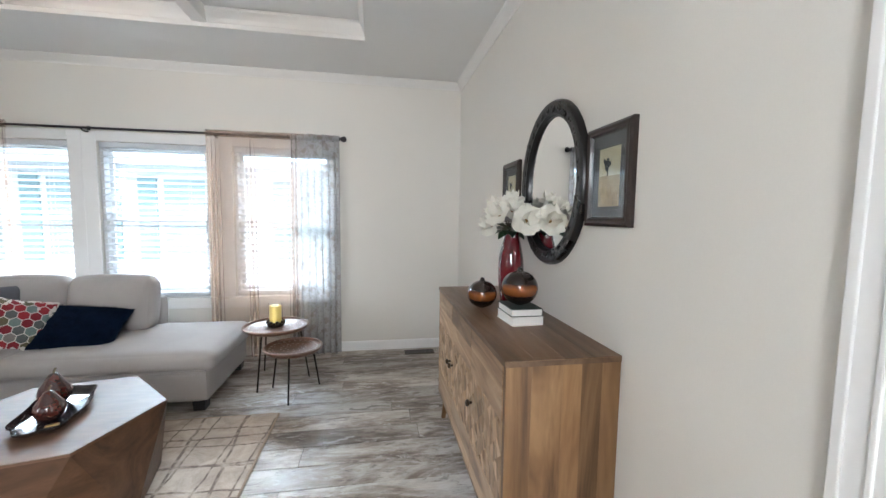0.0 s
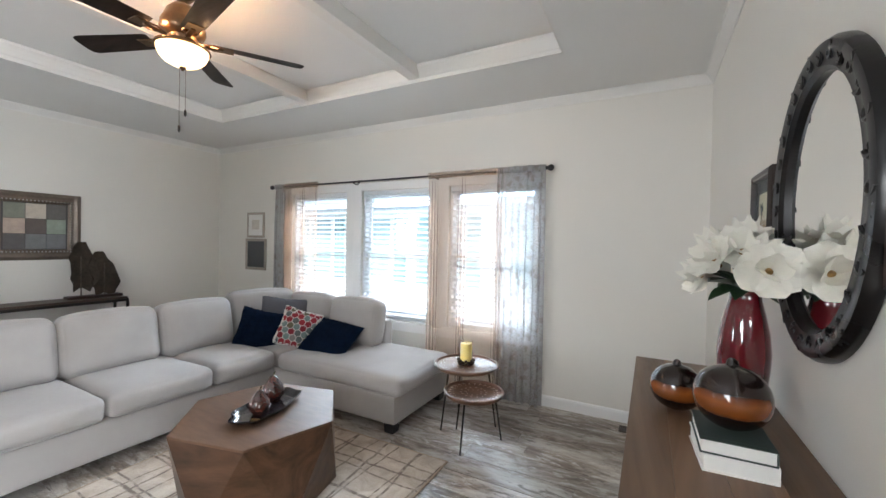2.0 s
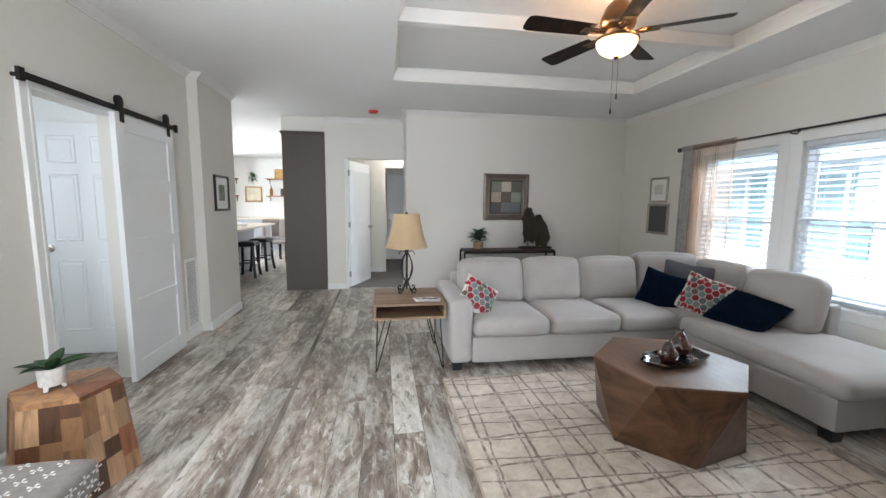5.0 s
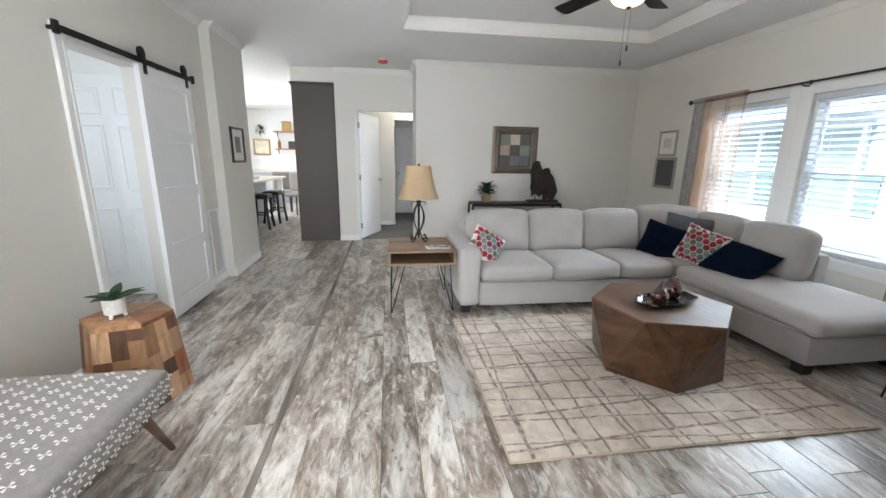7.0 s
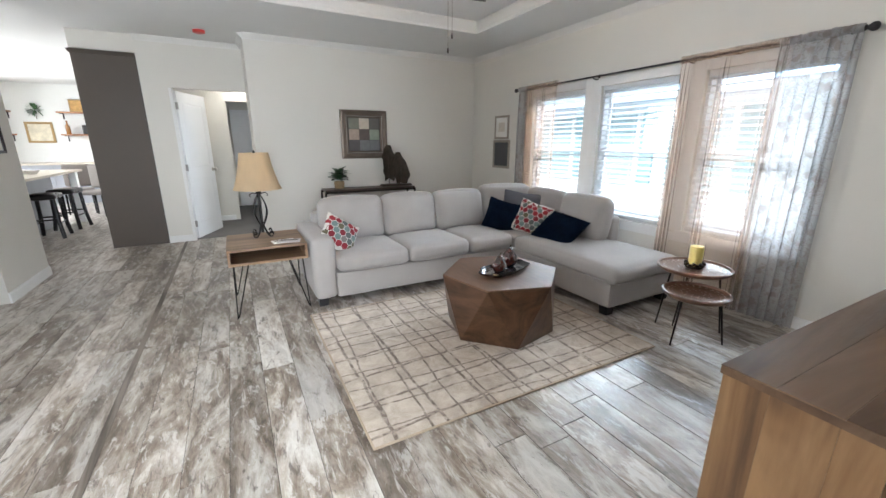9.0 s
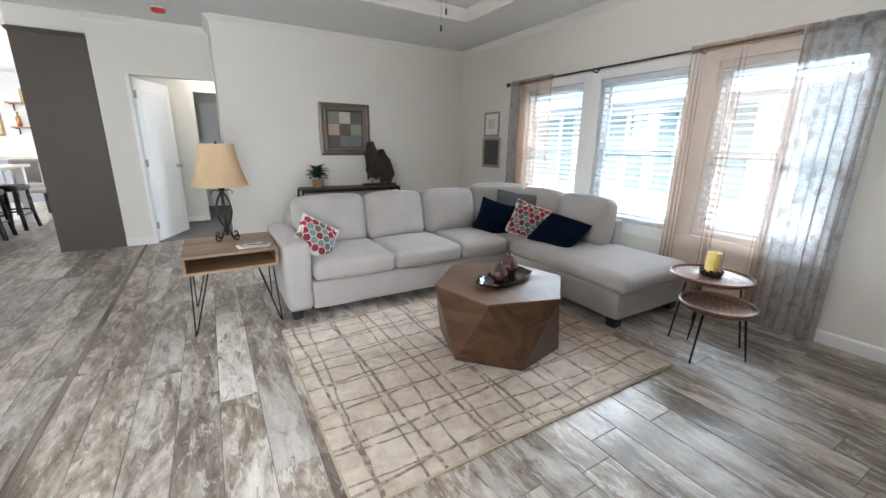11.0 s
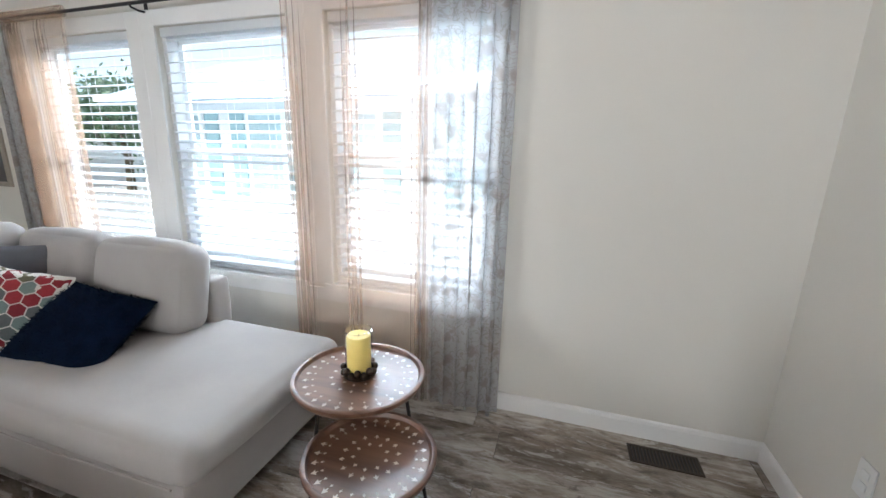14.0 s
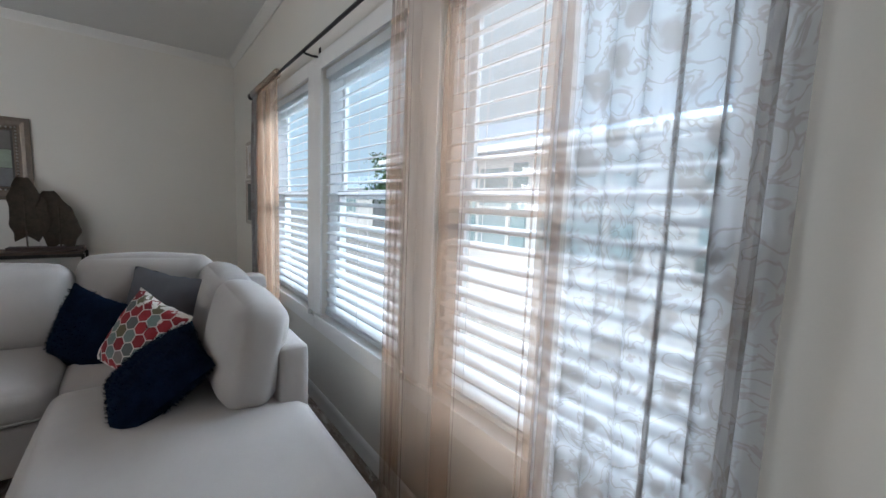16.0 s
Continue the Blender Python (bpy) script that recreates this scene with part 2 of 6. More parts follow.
HEXES = island_colours("printed_hexagons", [(0, (0.20, 0.008, 0.018)), (0.2, (0.10, 0.12, 0.12)), (0.36, (0.17, 0.24, 0.23)), (0.5, (0.30, 0.018, 0.028)), (0.66, (0.12, 0.11, 0.062)), (0.8, (0.22, 0.20, 0.19)), (0.9, (0.24, 0.012, 0.022))])
BLACKFOOT = M("black_plastic", (0.015, 0.015, 0.017), 0.5)
MANGO = wood("mango_wood", (0.075, 0.034, 0.013), (0.175, 0.090, 0.036), (0.30, 0.175, 0.080), "z", 0.42, 1.0, True, 1.5)
MANGOTOP = wood("mango_wood_top", (0.095, 0.048, 0.022), (0.165, 0.092, 0.048), (0.235, 0.145, 0.084), "y", 0.38, 1.0, True, 1.4)
# Front wood paler than the darker ends: window light put into the colour.
MANGOBIT = wood("lit_mango_block", (0.14, 0.078, 0.040), (0.36, 0.235, 0.138), (0.56, 0.41, 0.27), "z", 0.45, 0.6, True)
MANGORAIL = wood("lit_mango_board", (0.16, 0.095, 0.062), (0.35, 0.225, 0.13), (0.50, 0.36, 0.23), "y", 0.45, 0.8, True, 2.6)
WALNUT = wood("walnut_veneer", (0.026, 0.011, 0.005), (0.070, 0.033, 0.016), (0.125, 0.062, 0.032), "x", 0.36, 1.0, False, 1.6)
# Top lighter than the sides: glare put into the colour.
WALNUTTOP = M("lit_walnut_top", (0.13, 0.074, 0.045), 0.48, var=0.42, scale=3.5, fine=45, bump=0.02, stretch=(0.2, 1, 1), spec=0.45)
OAKBOX = wood("warm_oak_veneer", (0.11, 0.062, 0.034), (0.20, 0.12, 0.066), (0.28, 0.18, 0.105), "y", 0.45)
CARVED = wood("carved_brown_wood", (0.08, 0.040, 0.024), (0.155, 0.080, 0.05), (0.22, 0.12, 0.08), "x", 0.32)
INLAY = M("pale_bone_inlay", (0.62, 0.54, 0.46), 0.4, var=0.15)
IRON = M("black_iron", (0.018, 0.016, 0.015), 0.5, 0.6, fine=60, bump=0.2)
BRONZE = M("dark_bronze", (0.05, 0.035, 0.024), 0.38, 0.85, var=0.3, fine=40)
RODMAT = M("gunmetal_rod", (0.045, 0.042, 0.045), 0.4, 0.8)
MIRROR = M("silvered_glass", (0.92, 0.92, 0.91), 0.06, 1.0, var=0.005, bump=0)
MIRROR.node_tree.nodes["Principled BSDF"].inputs["Roughness"].default_value = 0.01
for link in list(MIRROR.node_tree.nodes["Principled BSDF"].inputs["Roughness"].links):
    MIRROR.node_tree.links.remove(link)
BLACKWOOD = M("black_lacquered_wood", (0.006, 0.0055, 0.006), 0.30, var=0.4, fine=50, bump=0.2, coat=0.1, spec=0.35)
REDGLASS = M("deep_red_glaze", (0.12, 0.004, 0.010), 0.08, var=0.15, bump=0, coat=1.0)
PETAL = M("white_silk_petal", (0.80, 0.78, 0.70), 0.7, var=0.06, fine=50, bump=0.15)
LEAF = M("deep_green_leaf", (0.018, 0.05, 0.018), 0.45, var=0.4, scale=20, fine=60, bump=0.2)
LEAF2 = M("mid_green_leaf", (0.05, 0.12, 0.04), 0.5, var=0.35, scale=20, fine=60, bump=0.2)
STEM = M("brown_stem", (0.08, 0.06, 0.03), 0.8)
WAX = M("yellow_candle_wax", (0.78, 0.60, 0.16), 0.45, var=0.08, fine=30, bump=0.05)
CLEAR = glass("clear_glass")
PANE = pane_glass()
VINYL = M("white_window_vinyl", (0.80, 0.81, 0.82), 0.4, var=0.015, bump=0.02)
SLAT = M("white_blind_slat", (0.82, 0.83, 0.84), 0.45, var=0.02, bump=0.03)
through_light, both = SLAT.node_tree.nodes.new("ShaderNodeBsdfTranslucent"), SLAT.node_tree.nodes.new("ShaderNodeMixShader")
through_light.inputs[0].default_value, both.inputs[0].default_value = (0.80, 0.86, 0.90, 1), 0.35
SLAT.node_tree.links.new(SLAT.node_tree.nodes["Principled BSDF"].outputs[0], both.inputs[1])
SLAT.node_tree.links.new(through_light.outputs[0], both.inputs[2])
SLAT.node_tree.links.new(both.outputs[0], SLAT.node_tree.nodes["Material Output"].inputs["Surface"])
PEACH = cloth_sheer("peach_voile", (0.74, 0.54, 0.40), 0.33)
LACE = cloth_sheer("floral_burnout_voile", (0.56, 0.56, 0.565), 0.66, (0.27, 0.23, 0.205))
SHADE = cloth_sheer("cream_lampshade", (0.80, 0.66, 0.46), 0.92)
CABINET = M("charcoal_brown_laminate", (0.072, 0.056, 0.044), 0.5, var=0.06, fine=40, bump=0.05)
COUNTER = M("pale_countertop", (0.55, 0.48, 0.40), 0.35, var=0.18, scale=14, fine=90, bump=0.02)
BLUEGREY = M("grey_island_paint", (0.30, 0.31, 0.33), 0.5, var=0.04)
CARPET = M("grey_carpet", (0.17, 0.165, 0.165), 0.95, var=0.2, fine=200, bump=0.6)
PAPER = M("white_paper", (0.80, 0.79, 0.76), 0.7, var=0.04)
BOOKGREEN = M("dark_green_cloth", (0.03, 0.045, 0.04), 0.6, var=0.2)
PHOTOMAT = M("dark_grey_mat_board", (0.075, 0.070, 0.068), 0.85, var=0.05)
GREYMETAL = M("brushed_grey_metal", (0.42, 0.41, 0.40), 0.35, 0.9, var=0.1)
NICKEL = M("satin_nickel", (0.55, 0.52, 0.48), 0.28, 1.0, var=0.08)

# ---- building helpers ----
def box(bm, x0, x1, y0, y1, z0, z1, bevel=0.0, seg=2):
    vs = bmesh.ops.create_cube(bm, size=1.0)["verts"]
    for v in vs:
        v.co = Vector((x0 + (v.co.x + 0.5) * (x1 - x0), y0 + (v.co.y + 0.5) * (y1 - y0), z0 + (v.co.z + 0.5) * (z1 - z0)))
    if bevel:
        es = list({e for v in vs for e in v.link_edges})
        bmesh.ops.bevel(bm, geom=es, offset=bevel, segments=seg, profile=0.5, affect="EDGES")
    return bm


def one_box(*a, **k):
    return box(bmesh.new(), *a, **k)


def tube(bm, pts, r, sides=10, caps=True, taper=None):
    """A round bar along the points."""
    pts = [Vector(p) for p in pts]
    rings = []
    up = Vector((0.31, 0.17, 0.93)).normalized()
    for i, p in enumerate(pts):
        d = (pts[min(i + 1, len(pts) - 1)] - pts[max(i - 1, 0)]).normalized()
        a = d.cross(up)
        a = a.normalized() if a.length > 1e-4 else d.orthogonal().normalized()
        b = d.cross(a)
        k = r if taper is None else r + (taper - r) * i / (len(pts) - 1)
        rings.append([bm.verts.new(p + k * (math.cos(2 * math.pi * j / sides) * a + math.sin(2 * math.pi * j / sides) * b)) for j in range(sides)])
    for q, s in zip(rings, rings[1:]):
        for j in range(sides):
            bm.faces.new((q[j], q[(j + 1) % sides], s[(j + 1) % sides], s[j]))
    if caps:
        bm.faces.new(rings[0][::-1])
        bm.faces.new(rings[-1])
    return bm


def lathe(bm, profile, sides=28, centre=(0, 0, 0)):
    """Turns (radius, height) pairs round the upright axis."""
    c = Vector(centre)
    rings = [[bm.verts.new(c + Vector((max(r, 1e-4) * math.cos(2 * math.pi * j / sides), max(r, 1e-4) * math.sin(2 * math.pi * j / sides), z))) for j in range(sides)] for r, z in profile]
    for q, s in zip(rings, rings[1:]):
        for j in range(sides):
            bm.faces.new((q[j], q[(j + 1) % sides], s[(j + 1) % sides], s[j]))
    bm.faces.new(rings[0][::-1])
    bm.faces.new(rings[-1])
    return bm


def soft_box(bm, x0, x1, y0, y1, z0, z1, r=0.05, puff=(0.0, 0.0, 0.0), n=10, sag=0.0, m=None):
    """An upholstered block: rounded edges, faces that swell by puff."""
    h = Vector(((x1 - x0) / 2, (y1 - y0) / 2, (z1 - z0) / 2))
    c = Vector(((x0 + x1) / 2, (y0 + y1) / 2, (z0 + z1) / 2))
    r = min(r, h.x * 0.98, h.y * 0.98, h.z * 0.98)
    seen = {}

    def vert(p):
        key = tuple(round(k, 4) for k in p)
        if key not in seen:
            s = Vector([math.copysign(1 - (1 - abs(k)) ** 1.7, k) for k in p])
            q = Vector([s[i] * h[i] for i in range(3)])
            inner = Vector([max(-(h[i] - r), min(h[i] - r, q[i])) for i in range(3)])
            d = q - inner
            q = inner + (d.normalized() * r if d.length > 1e-6 else d)
            for i in range(3):
                j, k = (i + 1) % 3, (i + 2) % 3
                if abs(p[i]) > 0.999:
                    q[i] += math.copysign(puff[i] * (1 - s[j] ** 2) * (1 - s[k] ** 2), p[i])
            q.z -= sag * (1 - s.x ** 2) * (1 - s.y ** 2)
            q += c
            q += 0.004 * noise.noise_vector(q * 5.0)
            seen[key] = bm.verts.new(m @ q if m else q)
        return seen[key]

    g = [-1 + 2 * i / n for i in range(n + 1)]
    for i in range(3):
        for sgn in (-1, 1):
            for a in range(n):
                for b in range(n):
                    quad = []
                    for u, w in ((g[a], g[b]), (g[a + 1], g[b]), (g[a + 1], g[b + 1]), (g[a], g[b + 1])):
                        p = [0, 0, 0]
                        p[i], p[(i + 1) % 3], p[(i + 2) % 3] = sgn, u, w
                        quad.append(vert(p))
                    bm.faces.new(quad if sgn > 0 else quad[::-1])
    return bm


def part(name, bm, material, parent=None, label="", smooth=False):
    """Links the bmesh as one mesh object, under parent if given."""
    bmesh.ops.recalc_face_normals(bm, faces=bm.faces)
    me = bpy.data.meshes.new(name)
    bm.to_mesh(me)
    bm.free()
    me.materials.append(material)
    if smooth:
        me.polygons.foreach_set("use_smooth", [True] * len(me.polygons))
        me.set_sharp_from_angle(angle=radians(42))
    ob = new(name, me)
    if parent:
        ob.parent = parent
    if label:
        tagged(ob, label)
    return ob


def thing(name, x, y, z, label, category, group="", turn=0.0):
    ob = new(name)
    ob.empty_display_size = 0.1
    ob.matrix_world = pose(x, y, z, 0, 0, turn)
    return tagged(ob, label, category, group)


def setting(name, bm, material, label, category, smooth=False):
    return tagged(part(name, bm, material, None, "", smooth), label, category, "", "structure")


# ---- the room ----
XR, XL, YN, YS, ZC = 0.988, -4.84, 3.90, -1.72, 2.66
WINDOWS = [(-3.335, -2.454), (-2.240, -1.359), (-1.145, -0.264)]
WZ0, WZ1 = 0.568, 1.962

bm = bmesh.new()
edges = [XL - 0.12, *[k for w in WINDOWS for k in w], XR + 0.12]
for a, b in zip(edges[::2], edges[1::2]):
    box(bm, a, b, YN, YN + 0.14, -0.05, 2.9)
for a, b in WINDOWS:
    box(bm, a, b, YN, YN + 0.14, -0.05, WZ0)
    box(bm, a, b, YN, YN + 0.14, WZ1, 2.9)
setting("wall_north", bm, WALL, "greige painted wall with three windows", "wall")

bm = box(bmesh.new(), XR, XR + 0.12, 0.46, YN, -0.05, 2.9)
box(bm, XR, XR + 0.12, -0.50, 0.46, 2.06, 2.9)
box(bm, XR, XR + 0.12, YS - 0.12, -0.50, -0.05, 2.9)
setting("wall_east", bm, WALL, "greige painted wall behind the sideboard with a doorway", "wall")

setting("wall_west", one_box(XL - 0.12, XL, 0.54, YN, -0.05, 2.9), WALL, "greige painted wall behind the sofa", "wall")
setting("wall_return", one_box(-5.55, XL - 0.12, 0.54, 0.66, -0.05, 2.9), WALL, "short greige wall beside the bedroom doorway", "wall")
bm = box(bmesh.new(), -5.67, -5.55, -0.66, -0.335, -0.05, 2.9)
box(bm, -5.67, -5.55, -0.335, 0.66, 2.06, 2.9)
box(bm, -5.67, -5.55, -1.29, -0.66, 2.45, 2.9)
setting("wall_hall", bm, WALL, "greige wall with the bedroom doorway", "wall")

bm = box(bmesh.new(), -1.79, XR, YS - 0.12, YS, -0.05, 2.9)
box(bm, -2.50, -1.79, YS - 0.12, YS, 1.99, 2.9)
box(bm, -3.62, -2.50, YS - 0.12, YS, -0.05, 2.9)
setting("wall_south", bm, WALL, "greige wall with the barn door opening", "wall")
setting("wall_south_end", one_box(-4.52, -3.62, YS - 0.12, -1.62, -0.05, 2.9), WALL, "thicker greige wall end with a framed print", "wall")

# bath room behind the sliding door
bm = box(bmesh.new(), -3.2, -3.1, -3.6, YS - 0.12, -0.05, 2.9)
box(bm, -1.2, -1.1, -3.6, YS - 0.12, -0.05, 2.9)
box(bm, -3.2, -1.1, -3.7, -3.6, -0.05, 2.9)
setting("wall_bath", bm, TRIM, "white wall of the room behind the sliding door", "wall")
# added lamp to brighten the bath; no ceiling fixture is seen
lamp("ceiling_bulb_bath", "POINT", 2, (1, 0.95, 0.86), pose(-1.9, -2.5, 2.3), radius=0.12)

# unseen closed room beyond the doorway in the east wall, added to contain the light
bm = box(bmesh.new(), XR + 0.12, 2.6, 0.75, 0.85, -0.05, 2.9)
box(bm, XR + 0.12, 2.6, -0.95, -0.85, -0.05, 2.9)
box(bm, 2.6, 2.7, -0.95, 0.85, -0.05, 2.9)
setting("wall_entry", bm, WALL, "unseen greige walls added beyond the doorway to close in the light", "wall")

# hall and bedroom beyond the doorway
bm = box(bmesh.new(), -7.15, -7.05, -2.0 + 1.1, 0.27, -0.05, 2.9)
box(bm, -7.15, -7.05, 0.27, 1.2, 2.06, 2.9)
box(bm, -7.15, -5.67, 1.2, 1.3, -0.05, 2.9)
box(bm, -7.15, -5.67, -1.0, -0.9, -0.05, 2.9)
box(bm, -8.9, -8.8, -0.2, 1.6, -0.05, 2.9)
box(bm, -8.8, -7.15, 1.3, 1.4, -0.05, 2.9)
box(bm, -8.8, -7.15, -0.2, -0.1, -0.05, 2.9)
setting("wall_bedroom", bm, WALL, "beige walls of the back hall", "wall")
# added lamp that lights the back hall and the room beyond; its fixture is unseen
lamp("ceiling_bulb_hall", "POINT", 15, (1, 0.90, 0.76), pose(-6.75, 0.62, 2.35), radius=0.12)

# kitchen at the far end
bm = box(bmesh.new(), -11.7, -11.6, -6.2, 0.0, -0.05, 2.9)
box(bm, -11.6, -8.9, -0.65, -0.55, -0.05, 2.9)
box(bm, -8.9, -7.15, -1.10, -1.0, -0.05, 2.9)
box(bm, -11.6, -4.4, -6.3, -6.2, -0.05, 2.9)
box(bm, -4.52, -4.40, -6.2, YS - 0.12, -0.05, 2.9)
setting("wall_kitchen", bm, M("pale_kitchen_paint", (0.74, 0.74, 0.71), 0.7, var=0.03, space=True), "pale kitchen walls", "wall")

# ceiling with the raised tray and its two beams
TX0, TX1, TY0, TY1, TZ = -3.525, 0.080, 0.318, 3.10, 2.785
bm = box(bmesh.new(), -4.98, TX0, YS - 2.0, YN + 0.14, ZC, 3.0)
box(bm, TX1, 2.7, YS - 2.0, YN + 0.14, ZC, 3.0)
box(bm, TX0, TX1, YS - 2.0, TY0, ZC, 3.0)
box(bm, TX0, TX1, TY1, YN + 0.14, ZC, 3.0)
box(bm, TX0, TX1, TY0, TY1, TZ, 3.0)
box(bm, -11.7, -4.98, -6.3, 1.4, ZC, 3.0)
box(bm, -4.98, 2.7, -6.3, YS - 2.0, ZC, 3.0)
setting("ceiling", bm, CEIL, "white ceiling with a raised tray", "ceiling")
CROWN = [(0, -0.066), (0.008, -0.066), (0.011, -0.055), (0.024, -0.039), (0.039, -0.022), (0.048, -0.010), (0.055, -0.008), (0.055, 0), (0, 0)]
BASE = [(0, 0), (0.014, 0), (0.014, 0.075), (0.010, 0.088), (0.004, 0.094), (0, 0.094)]


def moulding(bm, a, b, inward, profile, z):
    """A moulded strip along a wall from a to b; inward points into the room."""
    a, b, d = Vector((*a, z)), Vector((*b, z)), Vector((*inward, 0))
    ends = [[bm.verts.new(p + d * u + Vector((0, 0, w))) for u, w in profile] for p in (a, b)]
    k = len(profile)
    for i in range(k):
        bm.faces.new((ends[0][i], ends[0][(i + 1) % k], ends[1][(i + 1) % k], ends[1][i]))
    bm.faces.new(ends[0])
    bm.faces.new(ends[1][::-1])


TRAY = [(0, 0), (0.008, 0), (0.008, 0.030), (0.013, 0.034), (0.022, 0.060), (0.036, 0.088), (0.048, 0.106), (0.048, 0.125), (0, 0.125)]
for a, b, d in (((TX0, TY0), (TX0, TY1), (1, 0)), ((TX1, TY0), (TX1, TY1), (-1, 0)), ((TX0, TY0), (TX1, TY0), (0, 1)), ((TX0, TY1), (TX1, TY1), (0, -1))):
    bm = bmesh.new()
    moulding(bm, a, b, d, TRAY, ZC - 0.004)
    setting("trim_tray", bm, CROWNP, "white coved moulding round the tray edge", "trim")
for x in (-2.262, -1.062):
    setting("trim_beam", one_box(x - 0.046, x + 0.046, TY0 + 0.008, TY1 - 0.008, ZC + 0.022, TZ - 0.002, bevel=0.005), CROWNP, "white boxed ceiling beam in the tray", "beam")

RUNS = [((XL, YN), (XR, YN), (0, -1)), ((XR, YN), (XR, YS), (-1, 0)), ((XL, 0.54), (XL, YN), (1, 0)), ((XR, YS), (-3.62, YS), (0, 1)),
        ((-3.62, -1.62), (-4.52, -1.62), (0, 1)), ((-5.55, 0.54), (XL, 0.54), (0, -1)), ((-5.55, -0.66), (-5.55, 0.54), (1, 0))]
for a, b, d in RUNS:
    bm = bmesh.new()
    moulding(bm, a, b, d, CROWN, ZC)
    setting("trim_crown", bm, CROWNP, "white crown moulding", "trim")
for a, b, d in [((XL, YN), (XR, YN), (0, -1)), ((XR, YN), (XR, 0.55), (-1, 0)), ((XR, -0.59), (XR, YS), (-1, 0)), ((XL, 0.54), (XL, YN), (1, 0)), ((XR, YS), (-1.71, YS), (0, 1)),
                ((-3.62, -1.62), (-4.52, -1.62), (0, 1)), ((-3.2, YS), (-3.62, YS), (0, 1)), ((-5.55, -0.66), (-5.55, -0.375), (1, 0)), ((-7.05, -0.9), (-7.05, 0.2), (1, 0))]:
    bm = bmesh.new()
    moulding(bm, a, b, d, BASE, 0.0)
    setting("baseboard", bm, TRIM, "white painted baseboard", "baseboard")


def casing(x0, x1, z1, w=0.085, d=0.018, z0=0.0):
    """Flat door casing in the local xz plane, standing out to -y."""
    bm = box(bmesh.new(), x0 - w, x0, -d, 0, z0, z1 + w, 0.004)
    box(bm, x1, x1 + w, -d, 0, z0, z1 + w, 0.004)
    box(bm, x0, x1, -d, 0, z1, z1 + w, 0.004)
    for a, b in ((x0 - w, x0 - w + 0.020), (x1 + w - 0.020, x1 + w), (x0 - 0.030, x0 - 0.018), (x1 + 0.018, x1 + 0.030)):
        box(bm, a, b, -d - 0.006, -d + 0.002, z0, z1 + w, 0.003)
    return bm


for name, m, w, h in (("trim_door_entry", pose(XR, 0, 0, 0, 0, -90), (-0.46, 0.50), 2.06), ("trim_door_bath", pose(0, YS, 0, 0, 0, 180), (1.79, 2.50), 1.99)):
    ob = setting(name, casing(w[0], w[1], h), TRIM, "white door casing", "trim")
    ob.matrix_world = m

setting("trim_door_bedroom", one_box(-5.675, -5.535, -0.372, -0.334, 0.0, 2.06, 0.003), TRIM, "narrow white door jamb", "trim")

